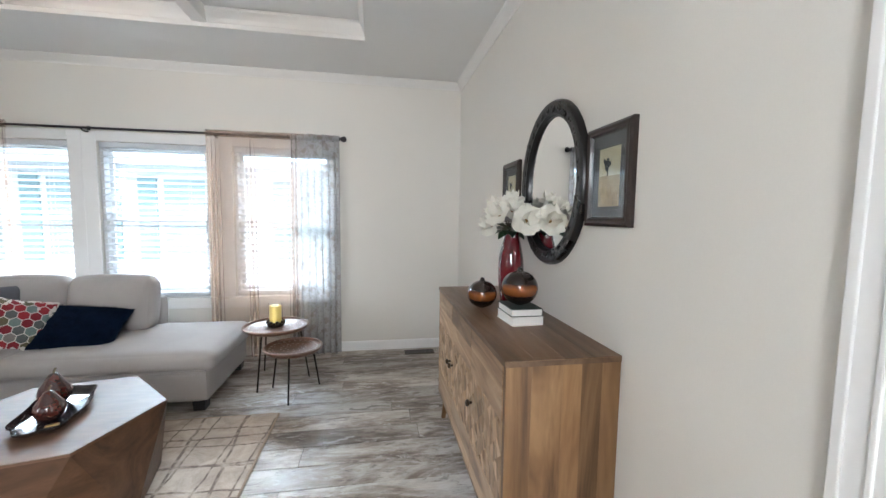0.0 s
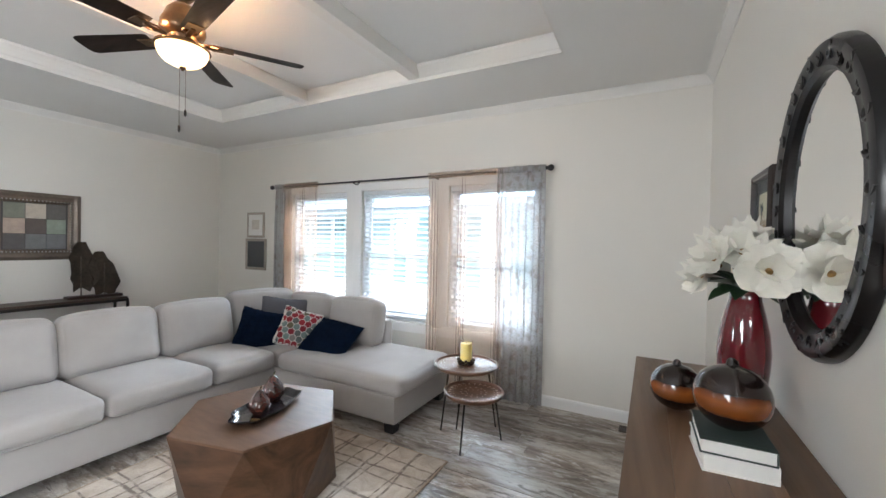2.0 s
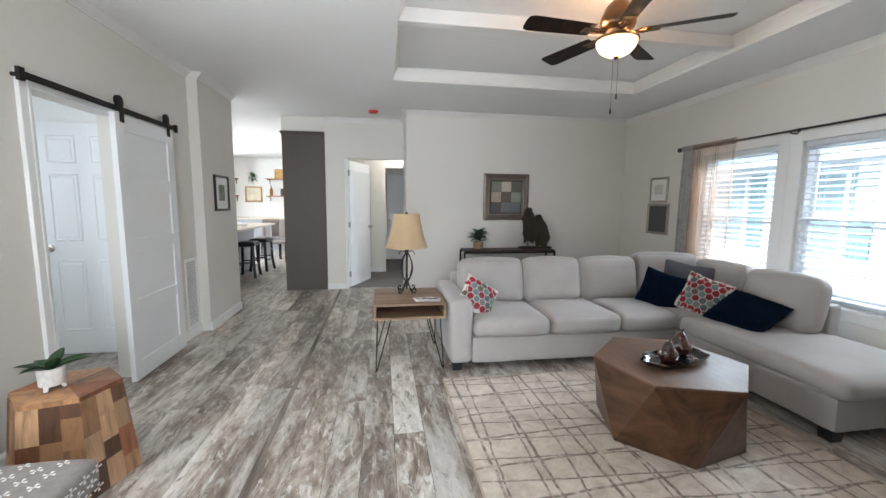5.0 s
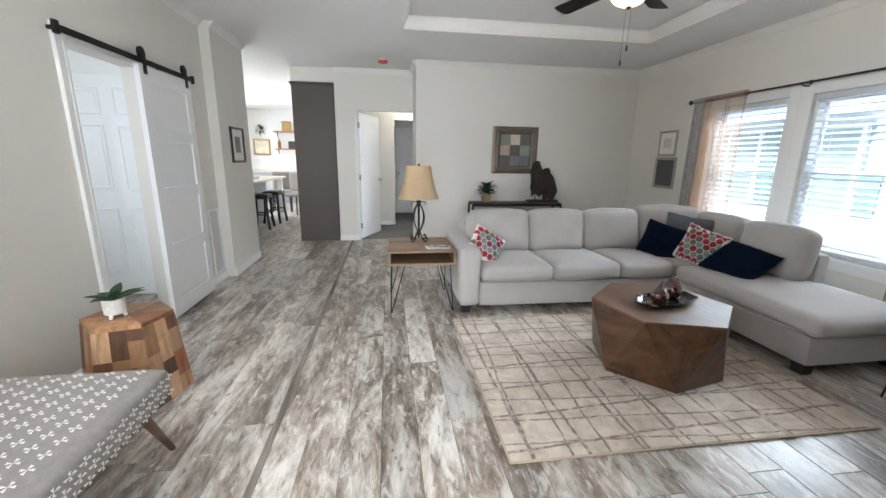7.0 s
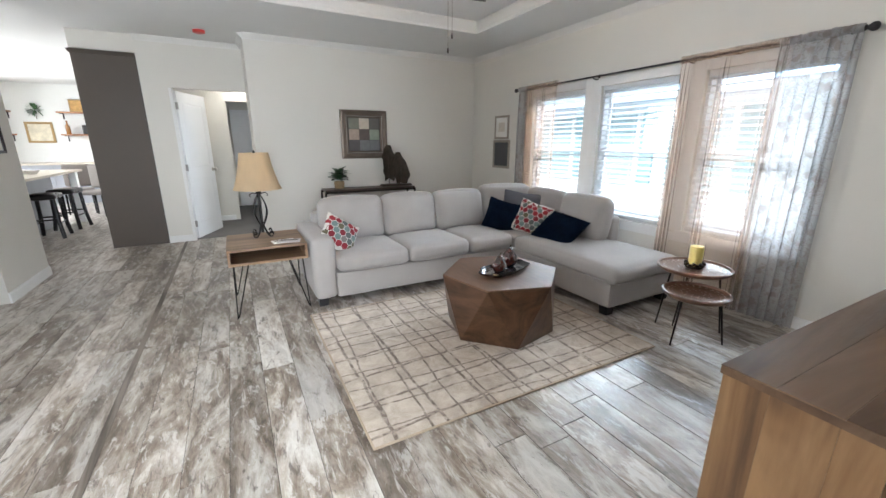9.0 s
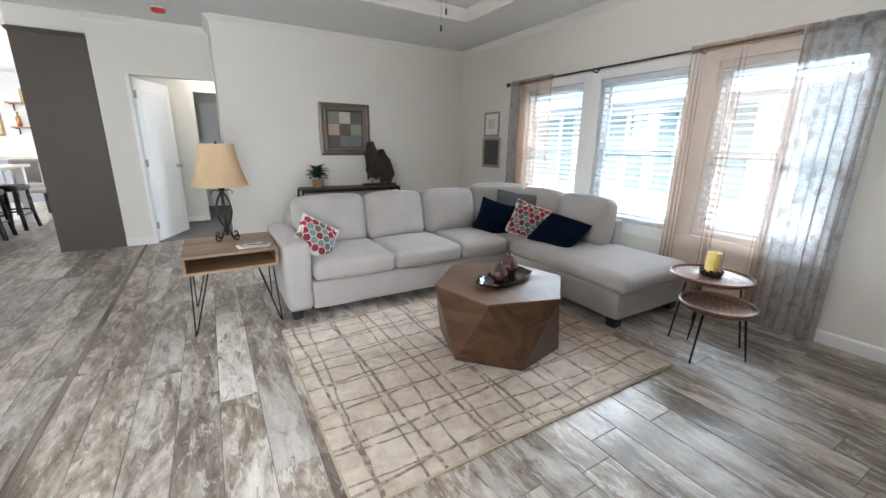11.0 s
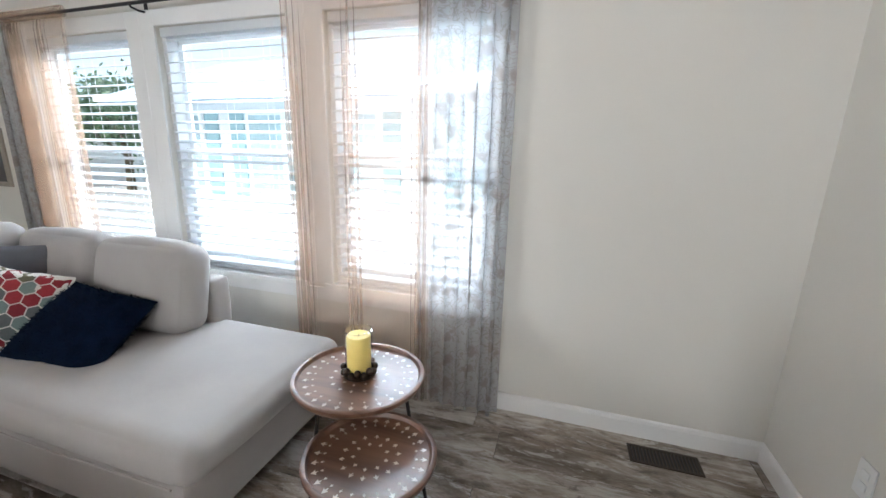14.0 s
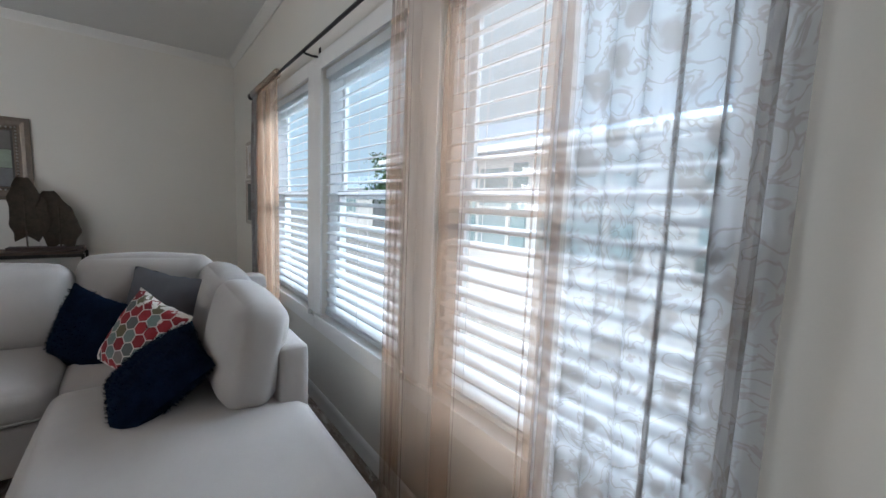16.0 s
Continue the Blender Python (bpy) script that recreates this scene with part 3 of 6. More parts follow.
# windows: frame, sashes, panes, sill, and a slatted blind each
for k, (a, b) in enumerate(WINDOWS):
    win = thing("window_%d" % (k + 1), (a + b) / 2, YN, 0, "white vinyl double-hung window letting in bright daylight", "window")
    win["kind"] = "structure"
    h = (b - a) / 2
    edge = {-1: 0.045 if a == min(WINDOWS)[0] else 0.107, 1: 0.045 if a == max(WINDOWS)[0] else 0.107}
    bm = bmesh.new()
    for u in (-1, 1):
        box(bm, min(u * h, u * (h - 0.03)), max(u * h, u * (h - 0.03)), 0.03, 0.13, WZ0, WZ1, 0.004)
    box(bm, -h + 0.03, h - 0.03, 0.03, 0.13, WZ1 - 0.03, WZ1, 0.004)
    box(bm, -h + 0.03, h - 0.03, 0.03, 0.13, WZ0, WZ0 + 0.04, 0.004)
    part("window_frame", bm, VINYL, win)
    zm = 1.278
    for name, z0, z1, y in (("upper_sash", zm - 0.02, WZ1 - 0.03, 0.10), ("lower_sash", WZ0 + 0.04, zm + 0.025, 0.075)):
        bm = bmesh.new()
        box(bm, -h + 0.03, h - 0.03, y, y + 0.022, z0, z0 + 0.045, 0.003)
        box(bm, -h + 0.03, h - 0.03, y, y + 0.022, z1 - 0.04, z1, 0.003)
        for u in (-1, 1):
            box(bm, min(u * (h - 0.03), u * (h - 0.065)), max(u * (h - 0.03), u * (h - 0.065)), y, y + 0.022, z0 + 0.045, z1 - 0.04, 0.003)
        sash = part(name, bm, VINYL, win)
        pane = part("pane", one_box(-h + 0.065, h - 0.065, y + 0.009, y + 0.013, z0 + 0.045, z1 - 0.04), PANE, sash)
        pane.visible_shadow = False
    part("window_sill", one_box(-h - 0.05, h + 0.05, -0.03, 0.03, WZ0 - 0.025, WZ0 + 0.005, 0.003), TRIM, win)
    bm = bmesh.new()
    for u in (-1, 1):
        box(bm, min(u * h, u * (h + edge[u])), max(u * h, u * (h + edge[u])), -0.014, 0, WZ0, WZ1 + 0.085, 0.003)
    box(bm, -h, h, -0.014, 0, WZ1, WZ1 + 0.085, 0.003)
    box(bm, -h - edge[-1], h + edge[1], -0.014, 0, WZ0 - 0.10, WZ0 - 0.025, 0.003)
    part("window_trim", bm, TRIM, win)

    blind = thing("window_blind", (a + b) / 2, YN + 0.038, 0, "white slatted window blind, lowered with open slats", "blind", "blinds on the living room windows")
    part("headrail", one_box(-h + 0.01, h - 0.01, -0.027, 0.03, WZ1 - 0.05, WZ1 - 0.002, 0.004), SLAT, blind)
    part("bottom_rail", one_box(-h + 0.015, h - 0.015, -0.024, -0.010, WZ0 + 0.014, WZ0 + 0.034, 0.004), SLAT, blind)
    bm = bmesh.new()
    c = 0.025
    ang = radians(19)
    arc = [(-c, -0.002), (-c * 0.5, 0.0012), (0, 0.002), (c * 0.5, 0.0012), (c, -0.002)]
    top = [[bm.verts.new((u, y * math.cos(ang) - (z + 0.0012) * math.sin(ang), y * math.sin(ang) + z + 0.0012)) for y, z in arc] for u in (-h + 0.012, h - 0.012)]
    low = [[bm.verts.new((u, y * math.cos(ang) - (z - 0.0012) * math.sin(ang), y * math.sin(ang) + z - 0.0012)) for y, z in arc] for u in (-h + 0.012, h - 0.012)]
    for q, flip in ((top, False), (low, True)):
        for i in range(4):
            f = (q[0][i], q[1][i], q[1][i + 1], q[0][i + 1])
            bm.faces.new(f[::-1] if flip else f)
    for i in (0, 4):
        bm.faces.new((top[0][i], top[1][i], low[1][i], low[0][i]))
    first = part("slat", bm, SLAT, blind)
    count = 24
    for i in range(count):
        z = WZ0 + 0.055 + (WZ1 - WZ0 - 0.125) * i / (count - 1)
        ob = first if i == 0 else new("slat", first.data)
        ob.parent = blind
        ob.location = (0, 0, z)
    for u in (-h * 0.62, 0.0, h * 0.62):
        for y in (-0.026, 0.026):
            part("ladder_cord", tube(bmesh.new(), [(u, y, WZ0 + 0.02), (u, y, WZ1 - 0.05)], 0.0012, 5), SLAT, blind)

# ---- curtains ----
RODY, RODZ = 3.815, 2.057
rod = thing("curtain_rod", -1.88, RODY, RODZ, "dark gunmetal curtain rod with ball finials above the windows", "curtain rod")
part("pole", tube(bmesh.new(), [(-1.70, 0, 0), (1.70, 0, 0)], 0.0095, 14), RODMAT, rod, "", True)
for u in (-1, 1):
    bm = lathe(bmesh.new(), [(0.010, 0), (0.017, 0.004), (0.017, 0.012), (0.011, 0.016), (0.020, 0.026), (0.028, 0.042), (0.026, 0.058), (0.016, 0.068), (0.004, 0.072)], 18)
    bm.transform(pose(u * 1.69, 0, 0, 0, u * 90, 0))
    part("finial", bm, RODMAT, rod, "", True)
for u in (-1.62, -0.41, 0.62, 1.64):
    bm = tube(bmesh.new(), [(u, 0.085, -0.02), (u, 0.04, -0.025), (u, 0.0, -0.02), (u, -0.012, -0.008)], 0.006, 8)
    box(bm, u - 0.013, u + 0.013, 0.079, 0.085, -0.055, 0.03, 0.003)
    part("bracket", bm, RODMAT, rod)


def curtain(name, x0, x1, folds, depth, material, label, gathers, seed=1, ripple=0.0):
    """A hanging cloth on the rod: it lies in layers where it is gathered and nearly flat between."""
    rng = random.Random(seed)
    ob = thing(name, (x0 + x1) / 2, RODY, 0, label, "curtain", "curtains at the living room windows")
    n, rows = folds * 12, 22
    h = (x1 - x0) / 2
    amp = [rng.uniform(0.65, 1.2) for _ in range(folds + 2)]
    bm = bmesh.new()
    grid = []
    for r in range(rows + 1):
        t = r / rows
        z = RODZ + 0.022 + (0.012 - RODZ - 0.022) * t
        ease = 0.35 + 0.65 * min(1, t * 4)
        line = []
        for i in range(n + 1):
            s = i / n
            j = int(min(s * folds, folds - 1e-6))
            a = amp[j] + (amp[j + 1] - amp[j]) * (s * folds - j)
            g = ripple + (1 - ripple) * max(math.exp(-((s - c) / w) ** 2) for c, w in gathers)
            turn_ = 2 * math.pi * s * folds + 0.5 * t * math.sin(5 * s + seed)
            x = -h + 2 * h * s + 0.62 * (2 * h / folds) * a * g * math.sin(turn_) * ease
            y = depth * a * (0.12 + 0.88 * g) * math.cos(turn_) * ease
            if t < 0.03:
                y = 0.011 * math.cos(t / 0.03 * math.pi * 2) + 0.003 * math.sin(2 * turn_)
            line.append(bm.verts.new((x, y - 0.004, z + (0.006 * math.sin(turn_) if r == 0 else 0))))
        grid.append(line)
    for q, s in zip(grid, grid[1:]):
        for i in range(n):
            bm.faces.new((q[i], q[i + 1], s[i + 1], s[i]))
    part("cloth", bm, material, ob, "", True)
    bm = bmesh.new()
    m = folds * 8
    rng2 = random.Random(seed + 5)
    ring = []
    for i in range(m + 1):
        x = -h + 2 * h * i / m
        rr = 0.017 + 0.008 * rng2.random()
        ring.append([bm.verts.new((x, rr * math.cos(2 * math.pi * j / 10), RODZ + 0.004 + rr * 1.35 * math.sin(2 * math.pi * j / 10))) for j in range(10)])
    for q, s in zip(ring, ring[1:]):
        for j in range(10):
            bm.faces.new((q[j], q[(j + 1) % 10], s[(j + 1) % 10], s[j]))
    part("rod_pocket", bm, material, ob, "", True)
    return ob


curtain("sheer_curtain", -1.335, -0.56, 24, 0.022, PEACH, "sheer peach voile curtain hanging to the floor", ((0.05, 0.10), (0.48, 0.05), (0.95, 0.06)), 3, 0.08)
curtain("lace_curtain", -0.62, -0.185, 7, 0.038, LACE, "sheer white curtain with a taupe floral scroll pattern", ((0.70, 0.05), (0.97, 0.05)), 8, 0.24)
curtain("sheer_curtain", -3.40, -2.84, 18, 0.022, PEACH, "sheer peach voile curtain drawn to the side", ((0.15, 0.12), (0.6, 0.08), (0.96, 0.04)), 5, 0.08)
curtain("lace_curtain", -3.56, -3.38, 4, 0.026, LACE, "narrow sheer white curtain with a taupe floral pattern", ((0.1, 0.1), (0.9, 0.1)), 12, 0.24)

# ---- sectional sofa ----
def sofa():
    s = thing("sectional_sofa", -0.02, 0.022, 0, "light grey upholstered sectional sofa with a chaise end", "sofa")
    x0, x1 = -3.13, -2.205
    part("long_base", soft_box(bmesh.new(), x0, x1, 0.90, 2.745, 0.075, 0.30, 0.02, (0.004, 0, 0), 10), SOFA, s, "", True)
    part("chaise_base", soft_box(bmesh.new(), x0, -0.955, 2.755, 3.60, 0.075, 0.285, 0.02, (0.004, 0.004, 0), 10), SOFA, s, "", True)
    part("arm", soft_box(bmesh.new(), x0 + 0.02, x1 - 0.005, 0.715, 0.905, 0.075, 0.605, 0.045, (0.006, 0.006, 0.006), 10), SOFA, s, "", True)
    part("back_frame", soft_box(bmesh.new(), x0, x0 + 0.17, 0.86, 3.75, 0.075, 0.70, 0.04, (0.004, 0, 0.004), 12), SOFA, s, "", True)
    bm = soft_box(bmesh.new(), x0 + 0.17, -1.565, 3.46, 3.585, 0.075, 0.66, 0.03, (0, 0.004, 0.004), 12)
    part("window_back_frame", bm, SOFA, s, "", True)
    for a, b in ((0.915, 1.565), (1.57, 2.215), (2.22, 2.745)):
        c = part("seat_cushion", soft_box(bmesh.new(), x0 + 0.25, x1 + 0.025, a, b, 0.295, 0.445, 0.05, (0.018, 0.006, 0.028), 12), SOFA, s, "", True)
        part("piping", tube(bmesh.new(), [(x1 + 0.024, a + 0.03, 0.318), (x1 + 0.034, (a + b) / 2, 0.318), (x1 + 0.024, b - 0.03, 0.318)], 0.004, 6), SOFA, c, "", True)
    c = part("chaise_cushion", soft_box(bmesh.new(), -2.18, -0.905, 2.733, 3.575, 0.28, 0.425, 0.055, (0.016, 0.012, 0.022), 16), SOFA, s, "", True)
    part("piping", tube(bmesh.new(), [(-2.12, 2.726, 0.303), (-1.5, 2.716, 0.303), (-0.96, 2.726, 0.303)], 0.004, 6), SOFA, c, "", True)
    part("corner_cushion", soft_box(bmesh.new(), x0 + 0.2, -2.185, 2.75, 3.575, 0.285, 0.43, 0.045, (0.01, 0.01, 0.018), 10), SOFA, s, "", True)
    # loose back cushions lean against the frames
    for a, b in ((0.905, 1.535), (1.54, 2.135), (2.14, 2.75)):
        m = Matrix.Translation((-2.86, (a + b) / 2, 0.635)) @ pose(0, 0, 0, 0, -13, 0)
        part("back_cushion", soft_box(bmesh.new(), -0.105, 0.105, -(b - a) / 2, (b - a) / 2, -0.215, 0.215, 0.075, (0.035, 0.01, 0.018), 12, m=m), SOFA, s, "", True)
    m = Matrix.Translation((-2.83, 3.075, 0.655)) @ pose(0, 0, 0, 0, -12, -16)
    part("back_cushion", soft_box(bmesh.new(), -0.11, 0.11, -0.32, 0.32, -0.22, 0.23, 0.075, (0.035, 0.01, 0.02), 12, m=m), SOFA, s, "", True)
    for x, w, z in ((-2.45, 0.29, 0.635), (-1.855, 0.295, 0.632)):
        m = Matrix.Translation((x, 3.39, z)) @ pose(0, 0, 0, -11, 0, 0)
        part("back_cushion", soft_box(bmesh.new(), -w, w, -0.10, 0.10, -0.215, 0.215, 0.075, (0.01, 0.035, 0.018), 12, m=m), SOFA, s, "", True)
    for x, y in ((-2.30, 0.785), (-3.05, 0.785), (-3.05, 3.66), (-1.02, 2.82), (-1.02, 3.53), (-2.30, 2.66)):
        bm = lathe(bmesh.new(), [(0.048, 0.0), (0.052, 0.004), (0.060, 0.076)], 4)
        bm.transform(pose(x, y, 0.0, 0, 0, 45))
        part("foot", bm, BLACKFOOT, s)
    return s


sofa()


def pillow_point(u, v, w, h, t, side):
    k = max(0.0, 1 - abs(u) ** 2.6) ** 0.6 * max(0.0, 1 - abs(v) ** 2.6) ** 0.6
    pinch = 1 - 0.07 * (1 - abs(u * v)) * max(abs(u), abs(v)) ** 3
    return Vector((u * w / 2 * pinch, side * t / 2 * k, v * h / 2 * pinch))


def throw_pillow(name, m, w, h, t, material, label, hexes=False, shag=0.0, seed=1):
    ob = new(name)
    ob.matrix_world = m
    tagged(ob, label, "pillow", "throw pillows on the sofa")
    bm = bmesh.new()
    n = 22
    for side in (-1, 1):
        g = [[bm.verts.new(pillow_point(-1 + 2 * i / n, -1 + 2 * j / n, w, h, t, side) + 0.006 * noise.noise_vector(Vector((i * 0.4, j * 0.4, seed * 7 + side)))) for j in range(n + 1)] for i in range(n + 1)]
        for i in range(n):
            for j in range(n):
                bm.faces.new((g[i][j], g[i + 1][j], g[i + 1][j + 1], g[i][j + 1]))
    bmesh.ops.remove_doubles(bm, verts=bm.verts, dist=0.006)
    part("cover", bm, material, ob, "", True)
    if hexes:
        bm = bmesh.new()
        r = 0.034
        rows = int(h / (1.5 * r)) + 1
        for a in range(-rows // 2, rows // 2 + 1):
            for c in range(-8, 9):
                cx, cz = (c + 0.5 * (a % 2)) * r * 1.76, a * r * 1.53
                if abs(cx) > w / 2 - 0.012 or abs(cz) > h / 2 - 0.012:
                    continue
                for side in (-1, 1):
                    vs = []
                    for k in range(6):
                        an = math.pi / 6 + k * math.pi / 3
                        p = pillow_point(max(-1, min(1, 2 * (cx + 0.93 * r * math.cos(an)) / w)), max(-1, min(1, 2 * (cz + 0.93 * r * math.sin(an)) / h)), w, h, t + 0.008, side)
                        vs.append(bm.verts.new(p))
                    mid = bm.verts.new(pillow_point(2 * cx / w, 2 * cz / h, w, h, t + 0.012, side))
                    for k in range(6):
                        bm.faces.new((vs[k], vs[(k + 1) % 6], mid))
        part("hexagon_print", bm, HEXES, ob, "red, grey and teal hexagons")
    if shag:
        rng = random.Random(seed)
        bm = bmesh.new()
        for _ in range(2600):
            u, v, side = rng.uniform(-0.99, 0.99), rng.uniform(-0.99, 0.99), rng.choice((-1, 1))
            p = pillow_point(u, v, w, h, t, side)
            d = Vector((u * 0.5 + rng.uniform(-0.6, 0.6), side * 0.8, v * 0.5 + rng.uniform(-0.9, 0.4))).normalized() * shag
            q = Vector((d.z, 0, -d.x)).normalized() * 0.0022 if abs(d.x) + abs(d.z) > 1e-4 else Vector((0.002, 0, 0))
            bm.faces.new((bm.verts.new(p - q), bm.verts.new(p + q), bm.verts.new(p + d)))
        part("fur", bm, material, ob)
    return ob


throw_pillow("throw_pillow", pose(-2.545, 2.855, 0.560, -14, 14, 40), 0.39, 0.38, 0.15, NAVY, "square navy faux fur pillow leaning on the sofa back", False, 0.014, 2)
throw_pillow("throw_pillow", pose(-2.57, 3.15, 0.625, -14, 6, 44), 0.46, 0.40, 0.13, GREYCLOTH, "slate grey cotton pillow in the sofa corner", False, 0.0, 3)
throw_pillow("throw_pillow", pose(-2.285, 3.065, 0.570, -26, 16, 32), 0.37, 0.37, 0.14, PILLOWBG, "white pillow printed with red, grey and teal hexagons", True, 0.0, 4)
throw_pillow("throw_pillow", pose(-1.90, 3.105, 0.525, -54, 6, 4), 0.48, 0.39, 0.16, NAVY, "navy faux fur pillow lying tilted on the chaise", False, 0.014, 5)
throw_pillow("throw_pillow", pose(-2.47, 1.02, 0.575, 0, 0, 108) @ pose(0, 0, 0, -26, 0, 0) @ pose(0, 0, 0, 0, 36, 0), 0.33, 0.31, 0.12, PILLOWBG, "white pillow printed with red, grey and teal hexagons, against the arm", True, 0.0, 6)

# ---- rug ----
rug = thing("area_rug", -1.31, 1.672, 0, "cream area rug with a broken brown grid pattern", "rug")
RX, RY = 0.82, 1.012
part("rug_body", one_box(-RX + 0.012, RX - 0.012, -RY + 0.012, RY - 0.012, 0.002, 0.012, 0.003), RUG, rug)
bm = bmesh.new()
for a in ((-RX, RX, -RY, -RY + 0.012), (-RX, RX, RY - 0.012, RY), (-RX, -RX + 0.012, -RY + 0.012, RY - 0.012), (RX - 0.012, RX, -RY + 0.012, RY - 0.012)):
    box(bm, a[0], a[1], a[2], a[3], 0.002, 0.011, 0.003)
part("binding", bm, RUGEDGE, rug, "tan binding")

# ---- coffee table ----
ct = thing("coffee_table", -1.284, 1.930, 0.012, "faceted walnut drum coffee table on the rug", "coffee table")
CT = 0.431
bm = bmesh.new()
up = [bm.verts.new((0.440 * math.cos(radians(13 + 60 * k)), 0.440 * math.sin(radians(13 + 60 * k)), CT - 0.014)) for k in range(6)]
lo = [bm.verts.new((0.408 * math.cos(radians(43 + 60 * k)), 0.408 * math.sin(radians(43 + 60 * k)), 0.0)) for k in range(6)]
for k in range(6):
    bm.faces.new((up[k], lo[k], up[(k + 1) % 6]))
    bm.faces.new((lo[k], lo[(k + 1) % 6], up[(k + 1) % 6]))
bm.faces.new(lo[::-1])
bm.faces.new(up)
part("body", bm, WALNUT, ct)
bm = bmesh.new()
rims = [[bm.verts.new((0.443 * math.cos(radians(13 + 60 * k)), 0.443 * math.sin(radians(13 + 60 * k)), z)) for k in range(6)] for z in (CT - 0.0138, CT)]
bm.faces.new(rims[0][::-1])
bm.faces.new(rims[1])
for k in range(6):
    bm.faces.new((rims[0][k], rims[0][(k + 1) % 6], rims[1][(k + 1) % 6], rims[1][k]))
bmesh.ops.bevel(bm, geom=list(bm.edges), offset=0.002, segments=2, affect="EDGES")
part("tabletop", bm, WALNUTTOP, ct, "walnut top coloured lighter for the light on it")

tray = thing("decorative_tray", -1.265, 1.950, 0.012 + CT, "dark glossy tray with a scalloped rim", "tray", "", 106)
bm = bmesh.new()
N = 40
prof = [(0.0, 0.006), (0.72, 0.006), (0.86, 0.010), (0.95, 0.024), (1.0, 0.034)]
rings = []
for under in (0, 1):
    for f, z in prof if not under else prof[::-1]:
        rg = []
        for j in range(N):
            an = 2 * math.pi * j / N
            wav = 1 + 0.055 * math.sin(7 * an) * f
            rx, ry = 0.24 * wav, 0.112 * wav
            f2 = max(f, 0.01)
            rg.append(bm.verts.new((f2 * rx * math.copysign(abs(math.cos(an)) ** 0.75, math.cos(an)), f2 * ry * math.copysign(abs(math.sin(an)) ** 0.75, math.sin(an)), z - (0.005 if under else 0))))
        rings.append(rg)
for q, s in zip(rings, rings[1:]):
    for j in range(N):
        bm.faces.new((q[j], q[(j + 1) % N], s[(j + 1) % N], s[j]))
part("dish", bm, M("black_glazed_ceramic", (0.018, 0.018, 0.022), 0.12, var=0.3, coat=0.8, bump=0.02), tray, "", True)
PEAR = M("burgundy_brown_glaze", (0.055, 0.014, 0.010), 0.18, var=0.5, scale=14, coat=0.7, bump=0.03)
for px, py, k in ((-1.243, 1.885, 1.0), (-1.335, 2.045, 1.14)):
    g = thing("decorative_pear", px, py, 0.012 + CT + 0.007, "glossy burgundy ceramic pear", "ornament", "pears on the tray", 30)
    bm = lathe(bmesh.new(), [(0.012, 0), (0.036 * k, 0.006), (0.052 * k, 0.028 * k), (0.056 * k, 0.048 * k), (0.049 * k, 0.072 * k), (0.033 * k, 0.094 * k), (0.023 * k, 0.112 * k), (0.016 * k, 0.124 * k), (0.004, 0.129 * k)], 24)
    part("fruit", bm, PEAR, g, "", True)
    part("stem", tube(bmesh.new(), [(0, 0, 0.126 * k), (0.003, 0.002, 0.139 * k), (0.009, 0.003, 0.148 * k)], 0.005, 8), STEM, g)
g = thing("brass_tag", -1.192, 1.822, 0.012 + CT + 0.0075, "small brass-coloured tag lying on the tray", "tag", "", 20)
part("plate", one_box(-0.022, 0.022, -0.009, 0.009, 0, 0.004, 0.001), M("pale_brass", (0.6, 0.42, 0.2), 0.35, 0.9), g)

# ---- nesting tables ----
def nest_table(x, y, top, r, label, seed, legs):
    t = thing("nesting_table", x, y, 0, label, "side table", "nesting tables by the curtain")
    bm = lathe(bmesh.new(), [(0.01, top - 0.028), (r * 0.9, top - 0.028), (r * 0.97, top - 0.018), (r, top - 0.004), (r, top + 0.004), (r - 0.006, top + 0.008), (r - 0.016, top + 0.007), (r - 0.022, top - 0.006), (r - 0.03, top - 0.009), (0.01, top - 0.009)], 48)
    part("tabletop", bm, CARVED, t, "", True)
    bm = bmesh.new()
    for ring, count, size in ((r * 0.78, 26, 0.017), (r * 0.68, 26, 0.009), (r * 0.40, 14, 0.014), (r * 0.24, 9, 0.012)):
        for k in range(count):
            an = 2 * math.pi * k / count
            c = Vector((ring * math.cos(an), ring * math.sin(an), top - 0.0082))
            d, e = Vector((math.cos(an), math.sin(an), 0)), Vector((-math.sin(an), math.cos(an), 0))
            pts = [c + d * size, c + e * size * 0.62, c + d * size * 0.1 + e * size * 0.2, c - d * size * 0.55, c + d * size * 0.1 - e * size * 0.2, c - e * size * 0.62]
            bm.faces.new([bm.verts.new(p) for p in pts])
    part("inlay", bm, INLAY, t, "pale carved petals")["kind"] = "stuff"
    for k, an in enumerate(legs):
        a, d = radians(an), 0.72 * r
        p0, p1 = Vector((d * math.cos(a), d * math.sin(a), top - 0.026)), Vector((r * 0.98 * math.cos(a), r * 0.98 * math.sin(a), 0.0))
        part("leg", tube(bmesh.new(), [p0, p1], 0.0075, 10, True, 0.0055), IRON, t, "black iron leg", True)
    return t


